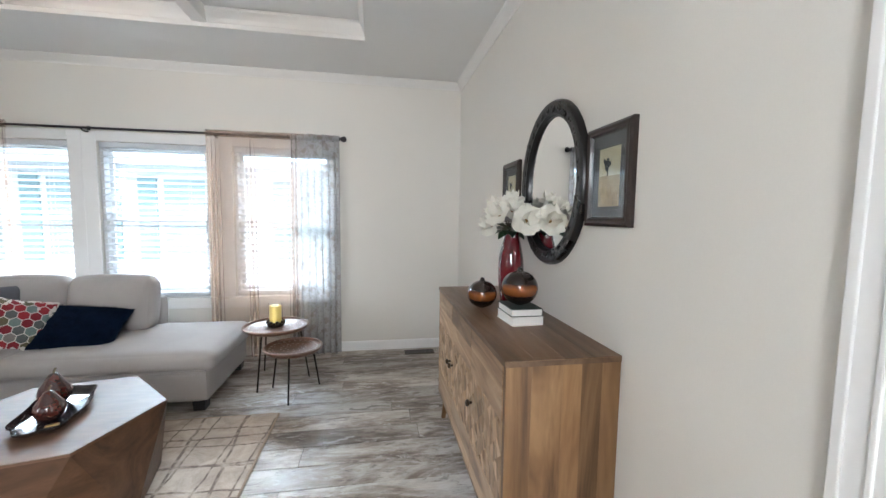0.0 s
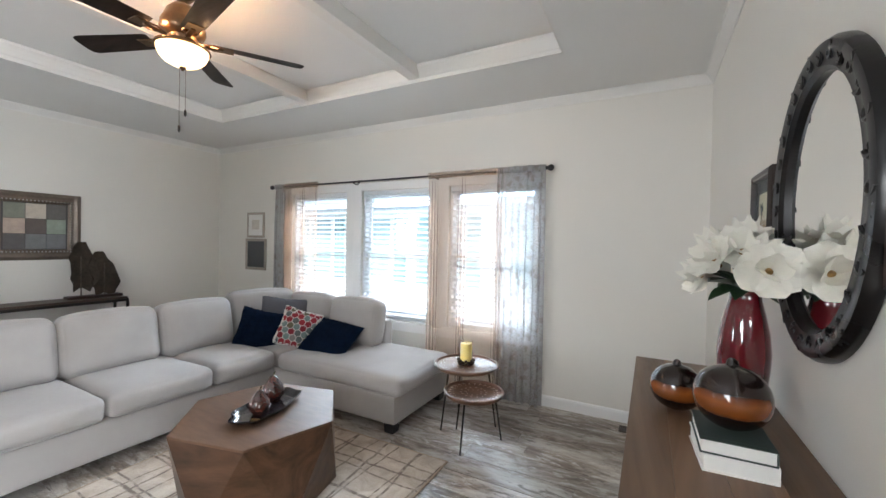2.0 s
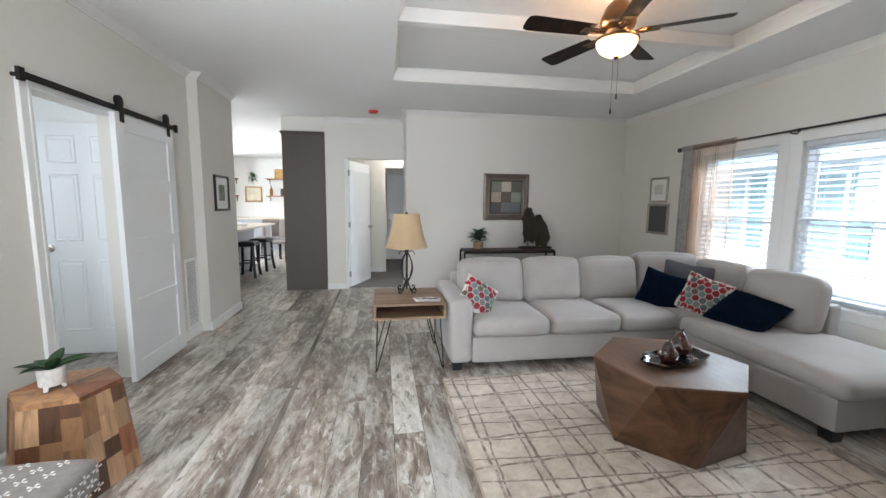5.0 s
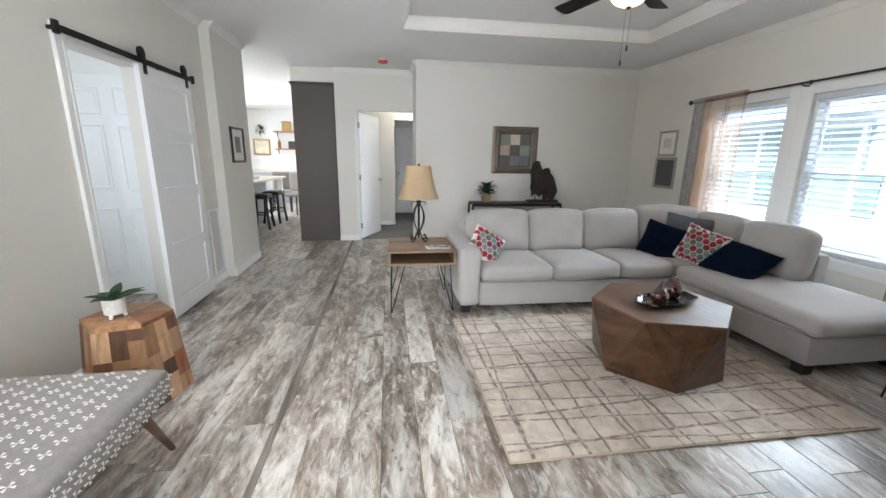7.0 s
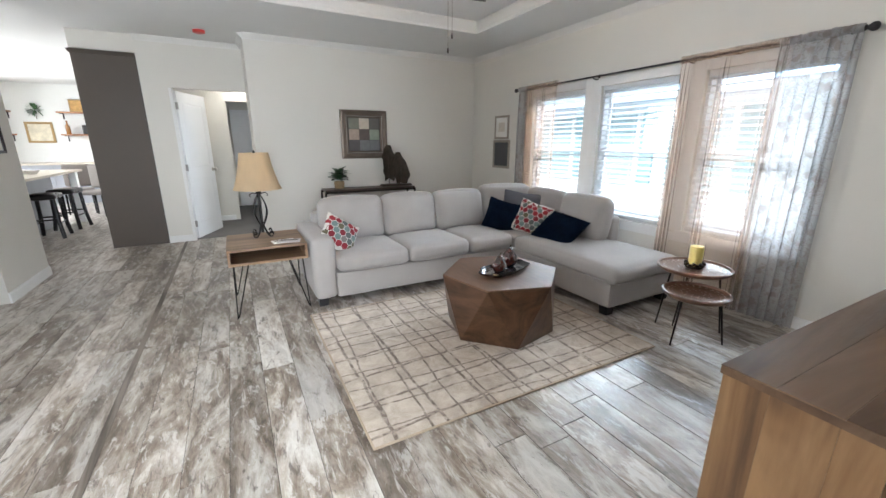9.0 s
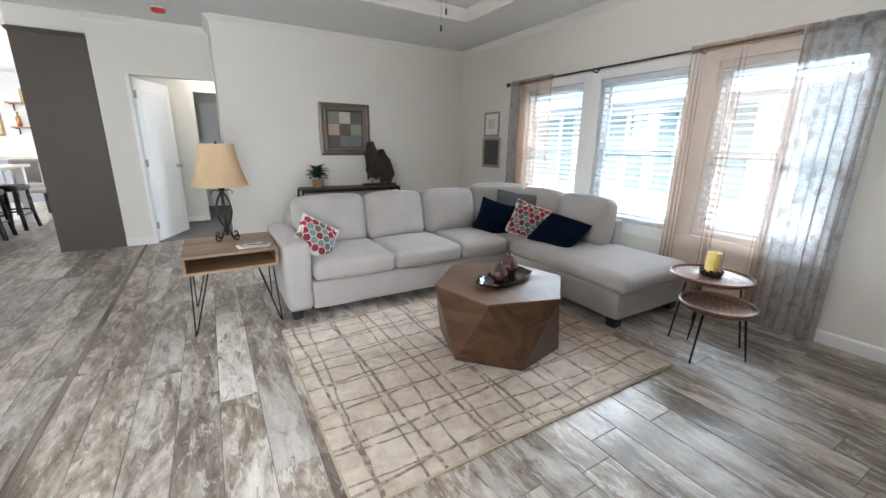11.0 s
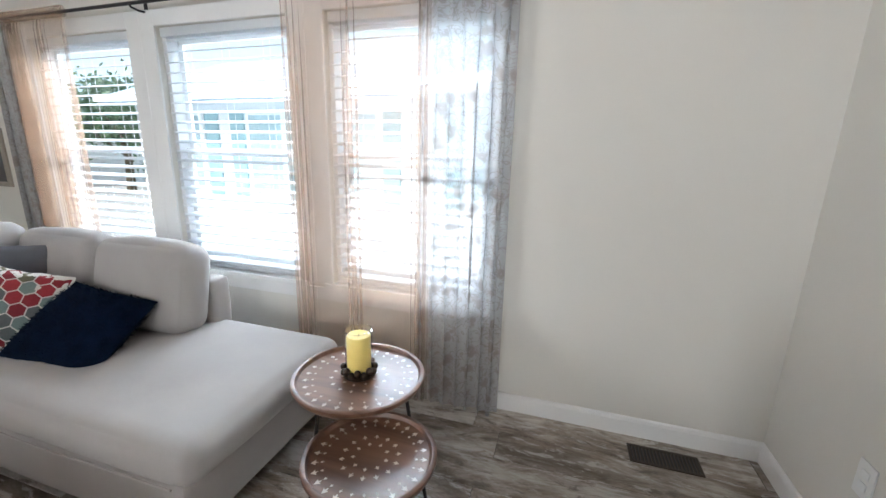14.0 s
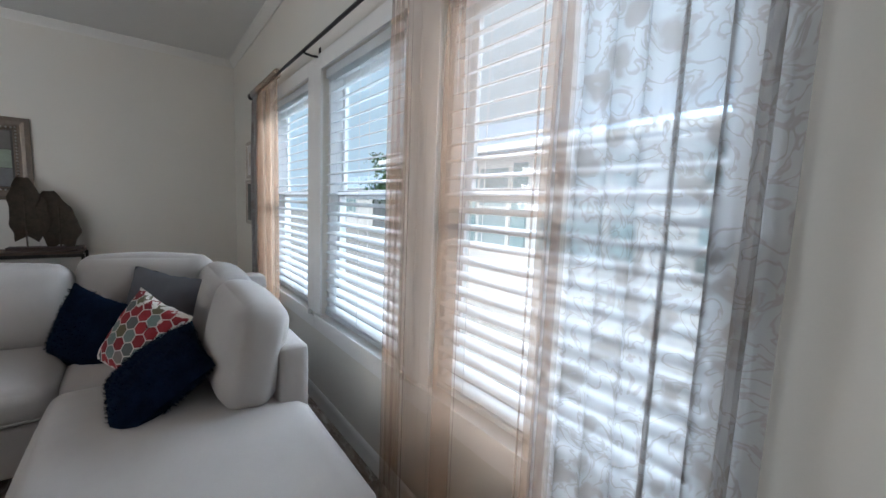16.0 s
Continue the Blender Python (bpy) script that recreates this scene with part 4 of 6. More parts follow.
nest_table(-0.645, 3.275, 0.455, 0.252, "round carved wooden side table on black iron legs", 1, (-112, 6, 128))
nest_table(-0.462, 3.010, 0.360, 0.212, "lower round carved wooden table tucked under its pair", 2, (-90, 36, 150))
can = thing("candle_holder", -0.652, 3.288, 0.4465, "yellow pillar candle in a glass with a dark beaded base", "candle")
part("base", lathe(bmesh.new(), [(0.058, 0), (0.062, 0.004), (0.062, 0.012), (0.054, 0.018), (0.01, 0.018)], 28), BRONZE, can, "", True)
for k in range(16):
    bm = bmesh.new()
    bmesh.ops.create_icosphere(bm, subdivisions=2, radius=0.0135)
    bm.transform(pose(0.060 * math.cos(k * math.tau / 16), 0.060 * math.sin(k * math.tau / 16), 0.024 + 0.012 * (k % 2)))
    part("bead", bm, BRONZE, can, "", True)
part("wax", lathe(bmesh.new(), [(0.044, 0.018), (0.046, 0.020), (0.046, 0.162), (0.043, 0.167), (0.034, 0.163), (0.004, 0.160)], 32), WAX, can, "yellow wax", True)
part("wick", tube(bmesh.new(), [(0, 0, 0.159), (0.002, 0, 0.172)], 0.0013, 6), BLACKFOOT, can)
bm = lathe(bmesh.new(), [(0.0525, 0.018), (0.0525, 0.188), (0.0505, 0.188), (0.0505, 0.02)], 32)
part("glass_shade", bm, CLEAR, can, "clear glass cylinder", True).visible_shadow = False

# ---- sideboard ----
def sideboard():
    x0, x1, y0, y1, zb, zt = 0.572, 0.986, 1.178, 2.530, 0.17, 0.884
    s = thing("sideboard", (x0 + x1) / 2, (y0 + y1) / 2, 0, "mango wood sideboard with carved mosaic doors, front coloured paler as lit, against the wall", "sideboard")
    hx, hy = (x1 - x0) / 2, (y1 - y0) / 2
    xs = [-hx - 0.006 + (2 * hx + 0.006) * k / 4 for k in range(5)]
    top = part("top", one_box(-hx - 0.005, hx, -hy - 0.003, hy + 0.003, zt - 0.022, zt - 0.004), MANGOTOP, s)
    for a, b in zip(xs, xs[1:]):
        part("top_board", one_box(a + 0.0002, b - 0.0002, -hy - 0.004, hy + 0.004, zt - 0.0038, zt, 0.0012), MANGOTOP, top)
    for u in (-1, 1):
        side = part("side_panel", one_box(-hx, hx, min(u * (hy - 0.004), u * (hy - 0.025)), max(u * (hy - 0.004), u * (hy - 0.025)), zb, zt - 0.022, 0.002), MANGO, s)
        xs = [-hx, -hx + 0.09, -hx + 0.20, -hx + 0.27, -hx + 0.345, hx]
        for a, b in zip(xs, xs[1:]):
            part("side_board", one_box(a + 0.0002, b - 0.0002, min(u * hy, u * (hy - 0.0038)), max(u * hy, u * (hy - 0.0038)), zb, zt - 0.0225), MANGO, side)
    part("back_panel", one_box(hx - 0.015, hx, -hy + 0.025, hy - 0.025, zb, zt - 0.022), MANGO, s)
    part("bottom_panel", one_box(-hx, hx - 0.015, -hy + 0.025, hy - 0.025, zb, zb + 0.022), MANGO, s)
    # solid black block stands for the shade inside the carcass
    part("carcass_interior", one_box(-hx + 0.03, hx - 0.016, -hy + 0.026, hy - 0.026, zb + 0.023, zt - 0.024), BLACKFOOT, s)
    rng = random.Random(9)
    w = (2 * hy - 0.05) / 3
    for k in range(3):
        a = -hy + 0.025 + k * w
        y0d, y1d, z0d, z1d = a + 0.002, a + w - 0.002, zb + 0.025, zt - 0.027
        d = part("door", one_box(-hx + 0.006, -hx + 0.022, y0d, y1d, z0d, z1d), MANGO, s)
        za, zc = z0d + 0.150, z1d - 0.195
        for r0, r1 in ((z0d, z0d + 0.055), (z0d + 0.055, za), (zc, zc + 0.105), (zc + 0.105, z1d)):
            part("board", one_box(-hx - 0.003, -hx + 0.006, y0d, y1d, r0 + 0.0003, r1 - 0.0003, 0.0012), MANGORAIL, d)
        # lattice of wooden diamonds, each with one half raised and tilted
        n, m = 5, 4
        dy, dz = (y1d - y0d) / n, (zc - za) / m
        for j in range(2 * m + 1):
            for i in range(n + (j + 1) % 2):
                cy, cz = y0d + (i + (0.5 if j % 2 else 0.0)) * dy, za + 0.5 * j * dz
                ring = [(cy, cz - dz / 2), (cy + dy / 2, cz), (cy, cz + dz / 2), (cy - dy / 2, cz)]
                ring = [(max(y0d, min(y1d, p)), max(za, min(zc, q))) for p, q in ring]
                for half in ((0, 1, 2), (0, 2, 3)):
                    t = [ring[q] for q in half]
                    if abs((t[1][0] - t[0][0]) * (t[2][1] - t[0][1]) - (t[2][0] - t[0][0]) * (t[1][1] - t[0][1])) < 1e-6:
                        continue
                    bm = bmesh.new()
                    lift = [0.001 + 0.004 * rng.random(), 0.001 + 0.011 * rng.random(), 0.001 + 0.004 * rng.random()]
                    lo = [bm.verts.new((-hx + 0.0075, *p)) for p in t]
                    hi = [bm.verts.new((-hx + 0.003 - e, *p)) for e, p in zip(lift, t)]
                    bm.faces.new(hi)
                    for e in range(3):
                        bm.faces.new((lo[e], lo[(e + 1) % 3], hi[(e + 1) % 3], hi[e]))
                    part("mosaic_block", bm, MANGOBIT, d)
        ky = y1d - 0.03 if k != 2 else y0d + 0.03
        bm = lathe(bmesh.new(), [(0.006, 0), (0.006, 0.012), (0.014, 0.016), (0.016, 0.022), (0.011, 0.028), (0.003, 0.030)], 14)
        bm.transform(pose(-hx - 0.003, ky, 0.535, 0, -90, 0))
        part("knob", bm, BRONZE, d, "dark bronze knob", True)
    for u in (-1, 1):
        for v in (-1, 1):
            part("leg", tube(bmesh.new(), [(u * (hx - 0.05), v * (hy - 0.07), zb + 0.005), (u * (hx - 0.03), v * (hy - 0.045), 0)], 0.024, 12, True, 0.016), MANGO, s, "", True)


sideboard()
SBZ = 0.884

# mirror in a carved oval frame
mir = thing("oval_mirror", XR, 1.762, 1.513, "oval wall mirror in a carved black frame", "mirror")
A, B, FW = 0.335, 0.385, 0.075
bm = bmesh.new()
N = 72
prof = [(0.0, 0.0), (0.0, 0.018), (0.012, 0.028), (0.03, 0.026), (0.05, 0.034), (0.066, 0.030), (0.075, 0.016), (0.075, 0.0)]
rings = []
for j in range(N):
    an = math.tau * j / N
    rings.append([bm.verts.new((-w - 0.002, (A - FW + r) * math.cos(an), (B - FW + r) * math.sin(an))) for r, w in prof])
for j in range(N):
    q, s = rings[j], rings[(j + 1) % N]
    for i in range(len(prof) - 1):
        bm.faces.new((q[i], q[i + 1], s[i + 1], s[i]))
part("frame", bm, BLACKWOOD, mir, "", True)
for j in range(30):
    an = math.tau * j / 30
    bm = bmesh.new()
    pts = []
    for i in range(17):
        k = i / 16 * 2.1 * math.pi
        r = 0.021 * (1 - 0.75 * i / 16)
        pts.append((-0.030, r * math.cos(k) * (1 if j % 2 else -1), r * math.sin(k)))
    tube(bm, pts, 0.0062, 6, True, 0.0035)
    bm.transform(Matrix.Translation((0, (A - 0.034) * math.cos(an), (B - 0.034) * math.sin(an))) @ pose(0, 0, 0, math.degrees(an), 0, 0))
    part("scroll", bm, BLACKWOOD, mir, "", True)
bm = bmesh.new()
c = [bm.verts.new((-0.010, (A - FW + 0.006) * math.cos(math.tau * j / N), (B - FW + 0.006) * math.sin(math.tau * j / N))) for j in range(N)]
bm.faces.new(c)
part("mirror_glass", bm, MIRROR, mir)


def frame_bars(w, h, b, d, bm=None):
    """A mitred frame in the xz plane, standing out to -y."""
    bm = bm or bmesh.new()
    prof = [(0, 0), (0, d * 0.7), (b * 0.3, d), (b * 0.55, d * 0.8), (b * 0.8, d * 0.9), (b, d * 0.45), (b, 0)]
    corner = [(-1, -1), (1, -1), (1, 1), (-1, 1)]
    rings = [[bm.verts.new((u * (w / 2 - r), -e, v * (h / 2 - r))) for r, e in prof] for u, v in corner]
    for k in range(4):
        q, s = rings[k], rings[(k + 1) % 4]
        for i in range(len(prof) - 1):
            bm.faces.new((q[i], q[i + 1], s[i + 1], s[i]))
    return bm


def picture(name, m, w, h, b, d, frame_mat, label, category="picture"):
    p = new(name)
    p.matrix_world = m
    tagged(p, label, category)
    part("frame", frame_bars(w, h, b, d), frame_mat, p)
    return p


def flat(p, name, x0, x1, z0, z1, depth, material, label=""):
    return part(name, one_box(x0, x1, -depth, -depth + 0.002, z0, z1), material, p, label)


SEPIA = M("sepia_landscape_print", (0.42, 0.30, 0.17), 0.6, var=0.35, scale=9, fine=40, bump=0)
SEPIASKY = M("pale_sepia_sky", (0.62, 0.52, 0.34), 0.6, var=0.12, scale=6, bump=0)
DARKTREE = M("dark_print_ink", (0.03, 0.03, 0.028), 0.7)
FRAMEDARK = M("dark_espresso_frame", (0.022, 0.014, 0.012), 0.35, var=0.3, coat=0.3)
for yc in (1.292, 2.315):
    p = picture("framed_print", pose(XR, yc, 1.506, 0, 0, -90), 0.276, 0.364, 0.034, 0.026, FRAMEDARK, "dark framed sepia print of a lone tree in a grey mat")
    flat(p, "mat", -0.112, 0.112, -0.155, 0.155, 0.008, PHOTOMAT)
    flat(p, "print_sky", -0.062, 0.062, 0.0, 0.10, 0.0105, SEPIASKY)
    flat(p, "print_field", -0.062, 0.062, -0.11, 0.0, 0.0105, SEPIA)
    bm = bmesh.new()
    rng = random.Random(3)
    for _ in range(16):
        c = Vector((rng.gauss(-0.005, 0.010), 0, 0.022 + rng.uniform(0, 0.035)))
        bm.faces.new([bm.verts.new((c.x + 0.008 * math.cos(k * math.tau / 7), -0.0128 - 0.00005 * _, c.z + 0.008 * math.sin(k * math.tau / 7))) for k in range(7)])
    box(bm, -0.0065, -0.0025, -0.0135, -0.0130, 0.0, 0.03)
    part("printed_tree", bm, DARKTREE, p)
    part("pane", one_box(-0.112, 0.112, -0.0165, -0.0145, -0.155, 0.155), PANE, p).visible_shadow = False

# vase with magnolias, gourds and books on the sideboard
v = thing("vase", 0.880, 2.02, SBZ, "tall deep red glazed vase on the sideboard", "vase")
part("body", lathe(bmesh.new(), [(0.045, 0), (0.052, 0.004), (0.060, 0.06), (0.069, 0.14), (0.071, 0.19), (0.066, 0.25), (0.054, 0.31), (0.043, 0.355), (0.040, 0.375), (0.044, 0.388), (0.040, 0.388), (0.035, 0.372), (0.02, 0.30)], 36), REDGLASS, v, "", True)
bq = thing("flower_bouquet", 0.880, 2.02, SBZ + 0.37, "bunch of white silk magnolias with dark leaves in the vase", "flowers")


def petal_bloom(parent, centre, facing, size, seed, count=9):
    rng = random.Random(seed)
    rot = Vector((0, 0, 1)).rotation_difference(Vector(facing).normalized()).to_matrix().to_4x4()
    base = Matrix.Translation(centre) @ rot
    fl = None
    for k in range(count):
        inner = k >= count * 0.6
        an = k * (137.5 if inner else 360 / (count * 0.6)) + rng.uniform(-12, 12)
        L, W = size * rng.uniform(0.85, 1.05) * (0.75 if inner else 1), size * rng.uniform(1.05, 1.25) * (0.75 if inner else 1)
        bm = bmesh.new()
        g = []
        for i in range(7):
            t = i / 6
            row = []
            for j in range(5):
                s = -1 + j / 2
                half = W / 2 * math.sin(math.pi * (0.06 + 0.80 * t)) ** 0.6
                z = size * (0.10 + (0.75 if inner else 0.30) * t ** 1.4 - (0.0 if inner else 0.12) * t ** 3) + 0.22 * size * s * s * (0.4 + t) + 0.02 * size * rng.gauss(0, 1)
                row.append(bm.verts.new((L * t * (0.55 if inner else 1.0), s * half, z)))
            g.append(row)
        for q, s in zip(g, g[1:]):
            for j in range(4):
                bm.faces.new((q[j], q[j + 1], s[j + 1], s[j]))
        bm.transform(base @ pose(0, 0, 0, 0, 0, an))
        ob = part("petal", bm, PETAL, parent, "", True)
    bm = lathe(bmesh.new(), [(0.004, 0), (size * 0.13, size * 0.05), (size * 0.12, size * 0.2), (size * 0.03, size * 0.32)], 12)
    bm.transform(base)
    part("flower_centre", bm, M("ochre_stamens", (0.30, 0.18, 0.06), 0.8) if "ochre_stamens" not in bpy.data.materials else bpy.data.materials["ochre_stamens"], parent, "", True)


def leaf_blade(bm, base, d, length, width, droop=0.3, fold=0.25):
    """A pointed leaf from base along d, bending down."""
    d = Vector(d).normalized()
    side = d.cross(Vector((0, 0, 1)))
    side = side.normalized() if side.length > 0.05 else Vector((1, 0, 0))
    nrm = side.cross(d)
    g = []
    for i in range(7):
        t = i / 6
        c = Vector(base) + d * length * t - Vector((0, 0, 1)) * droop * length * t * t
        w = width * 0.5 * math.sin(math.pi * min(1, 0.06 + t * 0.94) ** 0.8)
        g.append([bm.verts.new(c - side * w + nrm * fold * w), bm.verts.new(c), bm.verts.new(c + side * w + nrm * fold * w)])
    for q, s in zip(g, g[1:]):
        for j in range(2):
            bm.faces.new((q[j], q[j + 1], s[j + 1], s[j]))


for k, (c, f, sz) in enumerate((((-0.115, -0.01, 0.055), (-0.9, -0.35, 0.25), 0.085), ((-0.075, 0.03, 0.145), (-0.5, -0.3, 0.8), 0.09), ((-0.02, -0.055, 0.14), (-0.1, -0.85, 0.5), 0.095),
                                ((0.035, -0.13, 0.085), (0.0, -0.95, 0.15), 0.10), ((0.045, 0.05, 0.14), (0.3, 0.3, 0.8), 0.085), ((-0.06, 0.1, 0.09), (-0.5, 0.8, 0.3), 0.085), ((-0.09, -0.06, 0.115), (-0.7, -0.6, 0.5), 0.09), ((-0.10, 0.05, 0.07), (-0.9, 0.3, 0.2), 0.085), ((0.0, 0.0, 0.18), (-0.1, -0.2, 1.0), 0.085))):
    petal_bloom(bq, (c[0] * 0.92, c[1] * 0.8, c[2] * 0.92), f, sz * 0.84, 20 + k)
rng = random.Random(2)
for k in range(26):
    an = rng.uniform(0, math.tau)
    bm = bmesh.new()
    d = Vector((math.cos(an), math.sin(an), rng.uniform(-0.1, 0.7)))
    if d.x > 0.3:
        d.x *= 0.35
    leaf_blade(bm, Vector((0, 0, 0.02)) + d * 0.03, d, rng.uniform(0.09, 0.13), rng.uniform(0.05, 0.068), 0.25)
    part("leaf", bm, LEAF, bq, "", True)
for k in range(5):
    an = k * 1.26
    part("stem", tube(bmesh.new(), [(0.004 * math.cos(an), 0.004 * math.sin(an), -0.1), (0.012 * math.cos(an), 0.012 * math.sin(an), 0.02), (0.035 * math.cos(an), 0.035 * math.sin(an), 0.08)], 0.003, 6), STEM, bq)


def gourd(x, y, z, r, label, squash):
    m, n, l, b = nodes_of("amber_banded_glaze_%d" % round(r * 1000))
    tc = n.new("ShaderNodeTexCoord")
    sep = n.new("ShaderNodeSeparateXYZ")
    l.new(tc.outputs["Object"], sep.inputs[0])
    nz = noise_node(n, l, tc.outputs["Object"], 22, 4)
    ad = n.new("ShaderNodeMath")
    ad.operation, ad.inputs[1].default_value = "MULTIPLY_ADD", 0.16 * r
    l.new(nz, ad.inputs[0])
    l.new(sep.outputs["Z"], ad.inputs[2])
    dv = n.new("ShaderNodeMath")
    dv.operation, dv.inputs[1].default_value = "DIVIDE", 2.2 * r
    l.new(ad.outputs[0], dv.inputs[0])
    col = ramp(n, l, dv.outputs[0], [(0.28, (0.010, 0.005, 0.004)), (0.34, (0.16, 0.045, 0.008)), (0.48, (0.25, 0.07, 0.012)), (0.56, (0.13, 0.035, 0.008)), (0.60, (0.012, 0.006, 0.005))])
    l.new(col, b.inputs["Base Color"])
    b.inputs["Roughness"].default_value, b.inputs["Coat Weight"].default_value = 0.14, 0.4
    g = thing("ceramic_gourd", x, y, z, label, "ornament", "gourds on the sideboard")
    prof = [(0.25 * r, 0.0)]
    for i in range(1, 14):
        a = math.pi * i / 14
        prof.append((r * math.sin(a) ** 0.9, squash * r * (1 - math.cos(a))))
    top = squash * 2 * r
    prof += [(0.17 * r, top + 0.01 * r), (0.13 * r, top + 0.16 * r), (0.06 * r, top + 0.22 * r)]
    part("body", lathe(bmesh.new(), prof, 36), m, g, "", True)


gourd(0.697, 1.935, SBZ, 0.076, "round amber and black glazed gourd on the sideboard", 0.92)
BOOKZ = SBZ
for k, (t, cover, lab) in enumerate(((0.040, PAPER, "thick pale hardback book lying on the sideboard"), (0.034, BOOKGREEN, "dark green hardback book on the pile"))):
    bk = thing("book", 0.795, 1.652, BOOKZ, lab, "book", "books under the gourd", 4 - 3 * k)
    w, d = 0.072, 0.090
    part("page_block", one_box(-w + 0.004, w - 0.003, -d + 0.004, d - 0.004, 0.0032, t - 0.0032), PAPER, bk, "cream pages")
    part("back_cover", one_box(-w, w, -d, d, 0, 0.003, 0.001), cover, bk)
    part("front_cover", one_box(-w, w, -d, d, t - 0.003, t, 0.001), cover, bk)
    part("spine", one_box(w - 0.003, w, -d, d, 0.0031, t - 0.0031), cover, bk)
    BOOKZ += t
gourd(0.797, 1.662, BOOKZ, 0.082, "larger round amber and black glazed gourd on the books", 0.93)

# ---- west wall: picture, console table, plant, leaf sculpture ----
PEWTER = M("antique_pewter_frame", (0.16, 0.13, 0.105), 0.4, 0.5, var=0.3, fine=50, bump=0.3)
p = picture("framed_patchwork_print", pose(XL, 2.012, 1.483, 0, 0, 90), 0.69, 0.675, 0.105, 0.035, PEWTER, "square print of nine coloured patches in a beaded pewter frame")
flat(p, "backing", -0.24, 0.24, -0.233, 0.233, 0.010, PHOTOMAT)
rng = random.Random(5)
cols = [(0.20, 0.21, 0.17), (0.50, 0.45, 0.38), (0.12, 0.115, 0.11), (0.42, 0.33, 0.27), (0.11, 0.09, 0.08), (0.25, 0.30, 0.24), (0.10, 0.095, 0.095), (0.17, 0.175, 0.18), (0.16, 0.165, 0.175)]
PATCH = [M("patch_colour_%s" % "abcdefghi"[k], c, 0.7, var=0.2, scale=18, bump=0.1) for k, c in enumerate(cols)]
for i in range(3):
    for j in range(3):
        flat(p, "patch", -0.228 + j * 0.152 + 0.002, -0.228 + (j + 1) * 0.152 - 0.002, 0.228 - (i + 1) * 0.152 + 0.002, 0.228 - i * 0.152 - 0.002, 0.0135, PATCH[i * 3 + j])
bead = bmesh.new()
bmesh.ops.create_icosphere(bead, subdivisions=1, radius=0.0085)
first = part("bead", bead, GREYMETAL, p, "", True)
spots = []
for k in range(20):
    t = -0.265 + 0.53 * k / 19
    spots += [(-0.262, t), (0.262, t)]
    if 0 < k < 19:
        spots += [(t, -0.262), (t, 0.262)]
for k, (a, b) in enumerate(spots):
    ob = first if k == 0 else new("bead", first.data)
    ob.parent = p
    ob.location = (a, -0.031, b * 0.97)

con = thing("console_table", -4.665, 2.0, 0, "narrow dark wood console table on a black metal frame", "console table")
CZ = 0.735
part("tabletop", one_box(-0.15, 0.15, -0.665, 0.665, CZ - 0.022, CZ, 0.002), wood("dark_brown_board", (0.03, 0.018, 0.012), (0.06, 0.036, 0.025), (0.09, 0.056, 0.04), "y", 0.45), con)
part("apron_frame", box(box(bmesh.new(), 0.135, 0.155, -0.675, 0.675, CZ - 0.05, CZ - 0.022, 0.002), -0.155, -0.135, -0.675, 0.675, CZ - 0.05, CZ - 0.022, 0.002), IRON, con)
for u in (-0.145, 0.145):
    for w in (-0.665, 0.665):
        part("leg", one_box(u - 0.012, u + 0.012, w - 0.012, w + 0.012, 0, CZ - 0.05, 0.002), IRON, con)

pl = thing("potted_plant", -4.70, 1.57, CZ, "small leafy plant in a woven tan pot on the console", "plant")
part("pot", lathe(bmesh.new(), [(0.055, 0), (0.066, 0.01), (0.072, 0.09), (0.070, 0.10), (0.060, 0.098), (0.055, 0.08)], 24), M("woven_tan_basket", (0.34, 0.24, 0.13), 0.85, var=0.3, fine=70, bump=0.8), pl, "", True)
part("soil", lathe(bmesh.new(), [(0.058, 0.078), (0.058, 0.086), (0.01, 0.09)], 20), STEM, pl)
rng = random.Random(11)
for k in range(44):
    an, up_ = rng.uniform(0, math.tau), rng.uniform(0.1, 1.5)
    d = Vector((math.cos(an), math.sin(an), up_))
    bm = bmesh.new()
    b0 = Vector((0.03 * math.cos(an), 0.03 * math.sin(an), 0.10 + rng.uniform(0.0, 0.13)))
    leaf_blade(bm, b0, d, rng.uniform(0.11, 0.17), rng.uniform(0.055, 0.08), 0.35)
    part("leaf", bm, LEAF, pl, "", True)

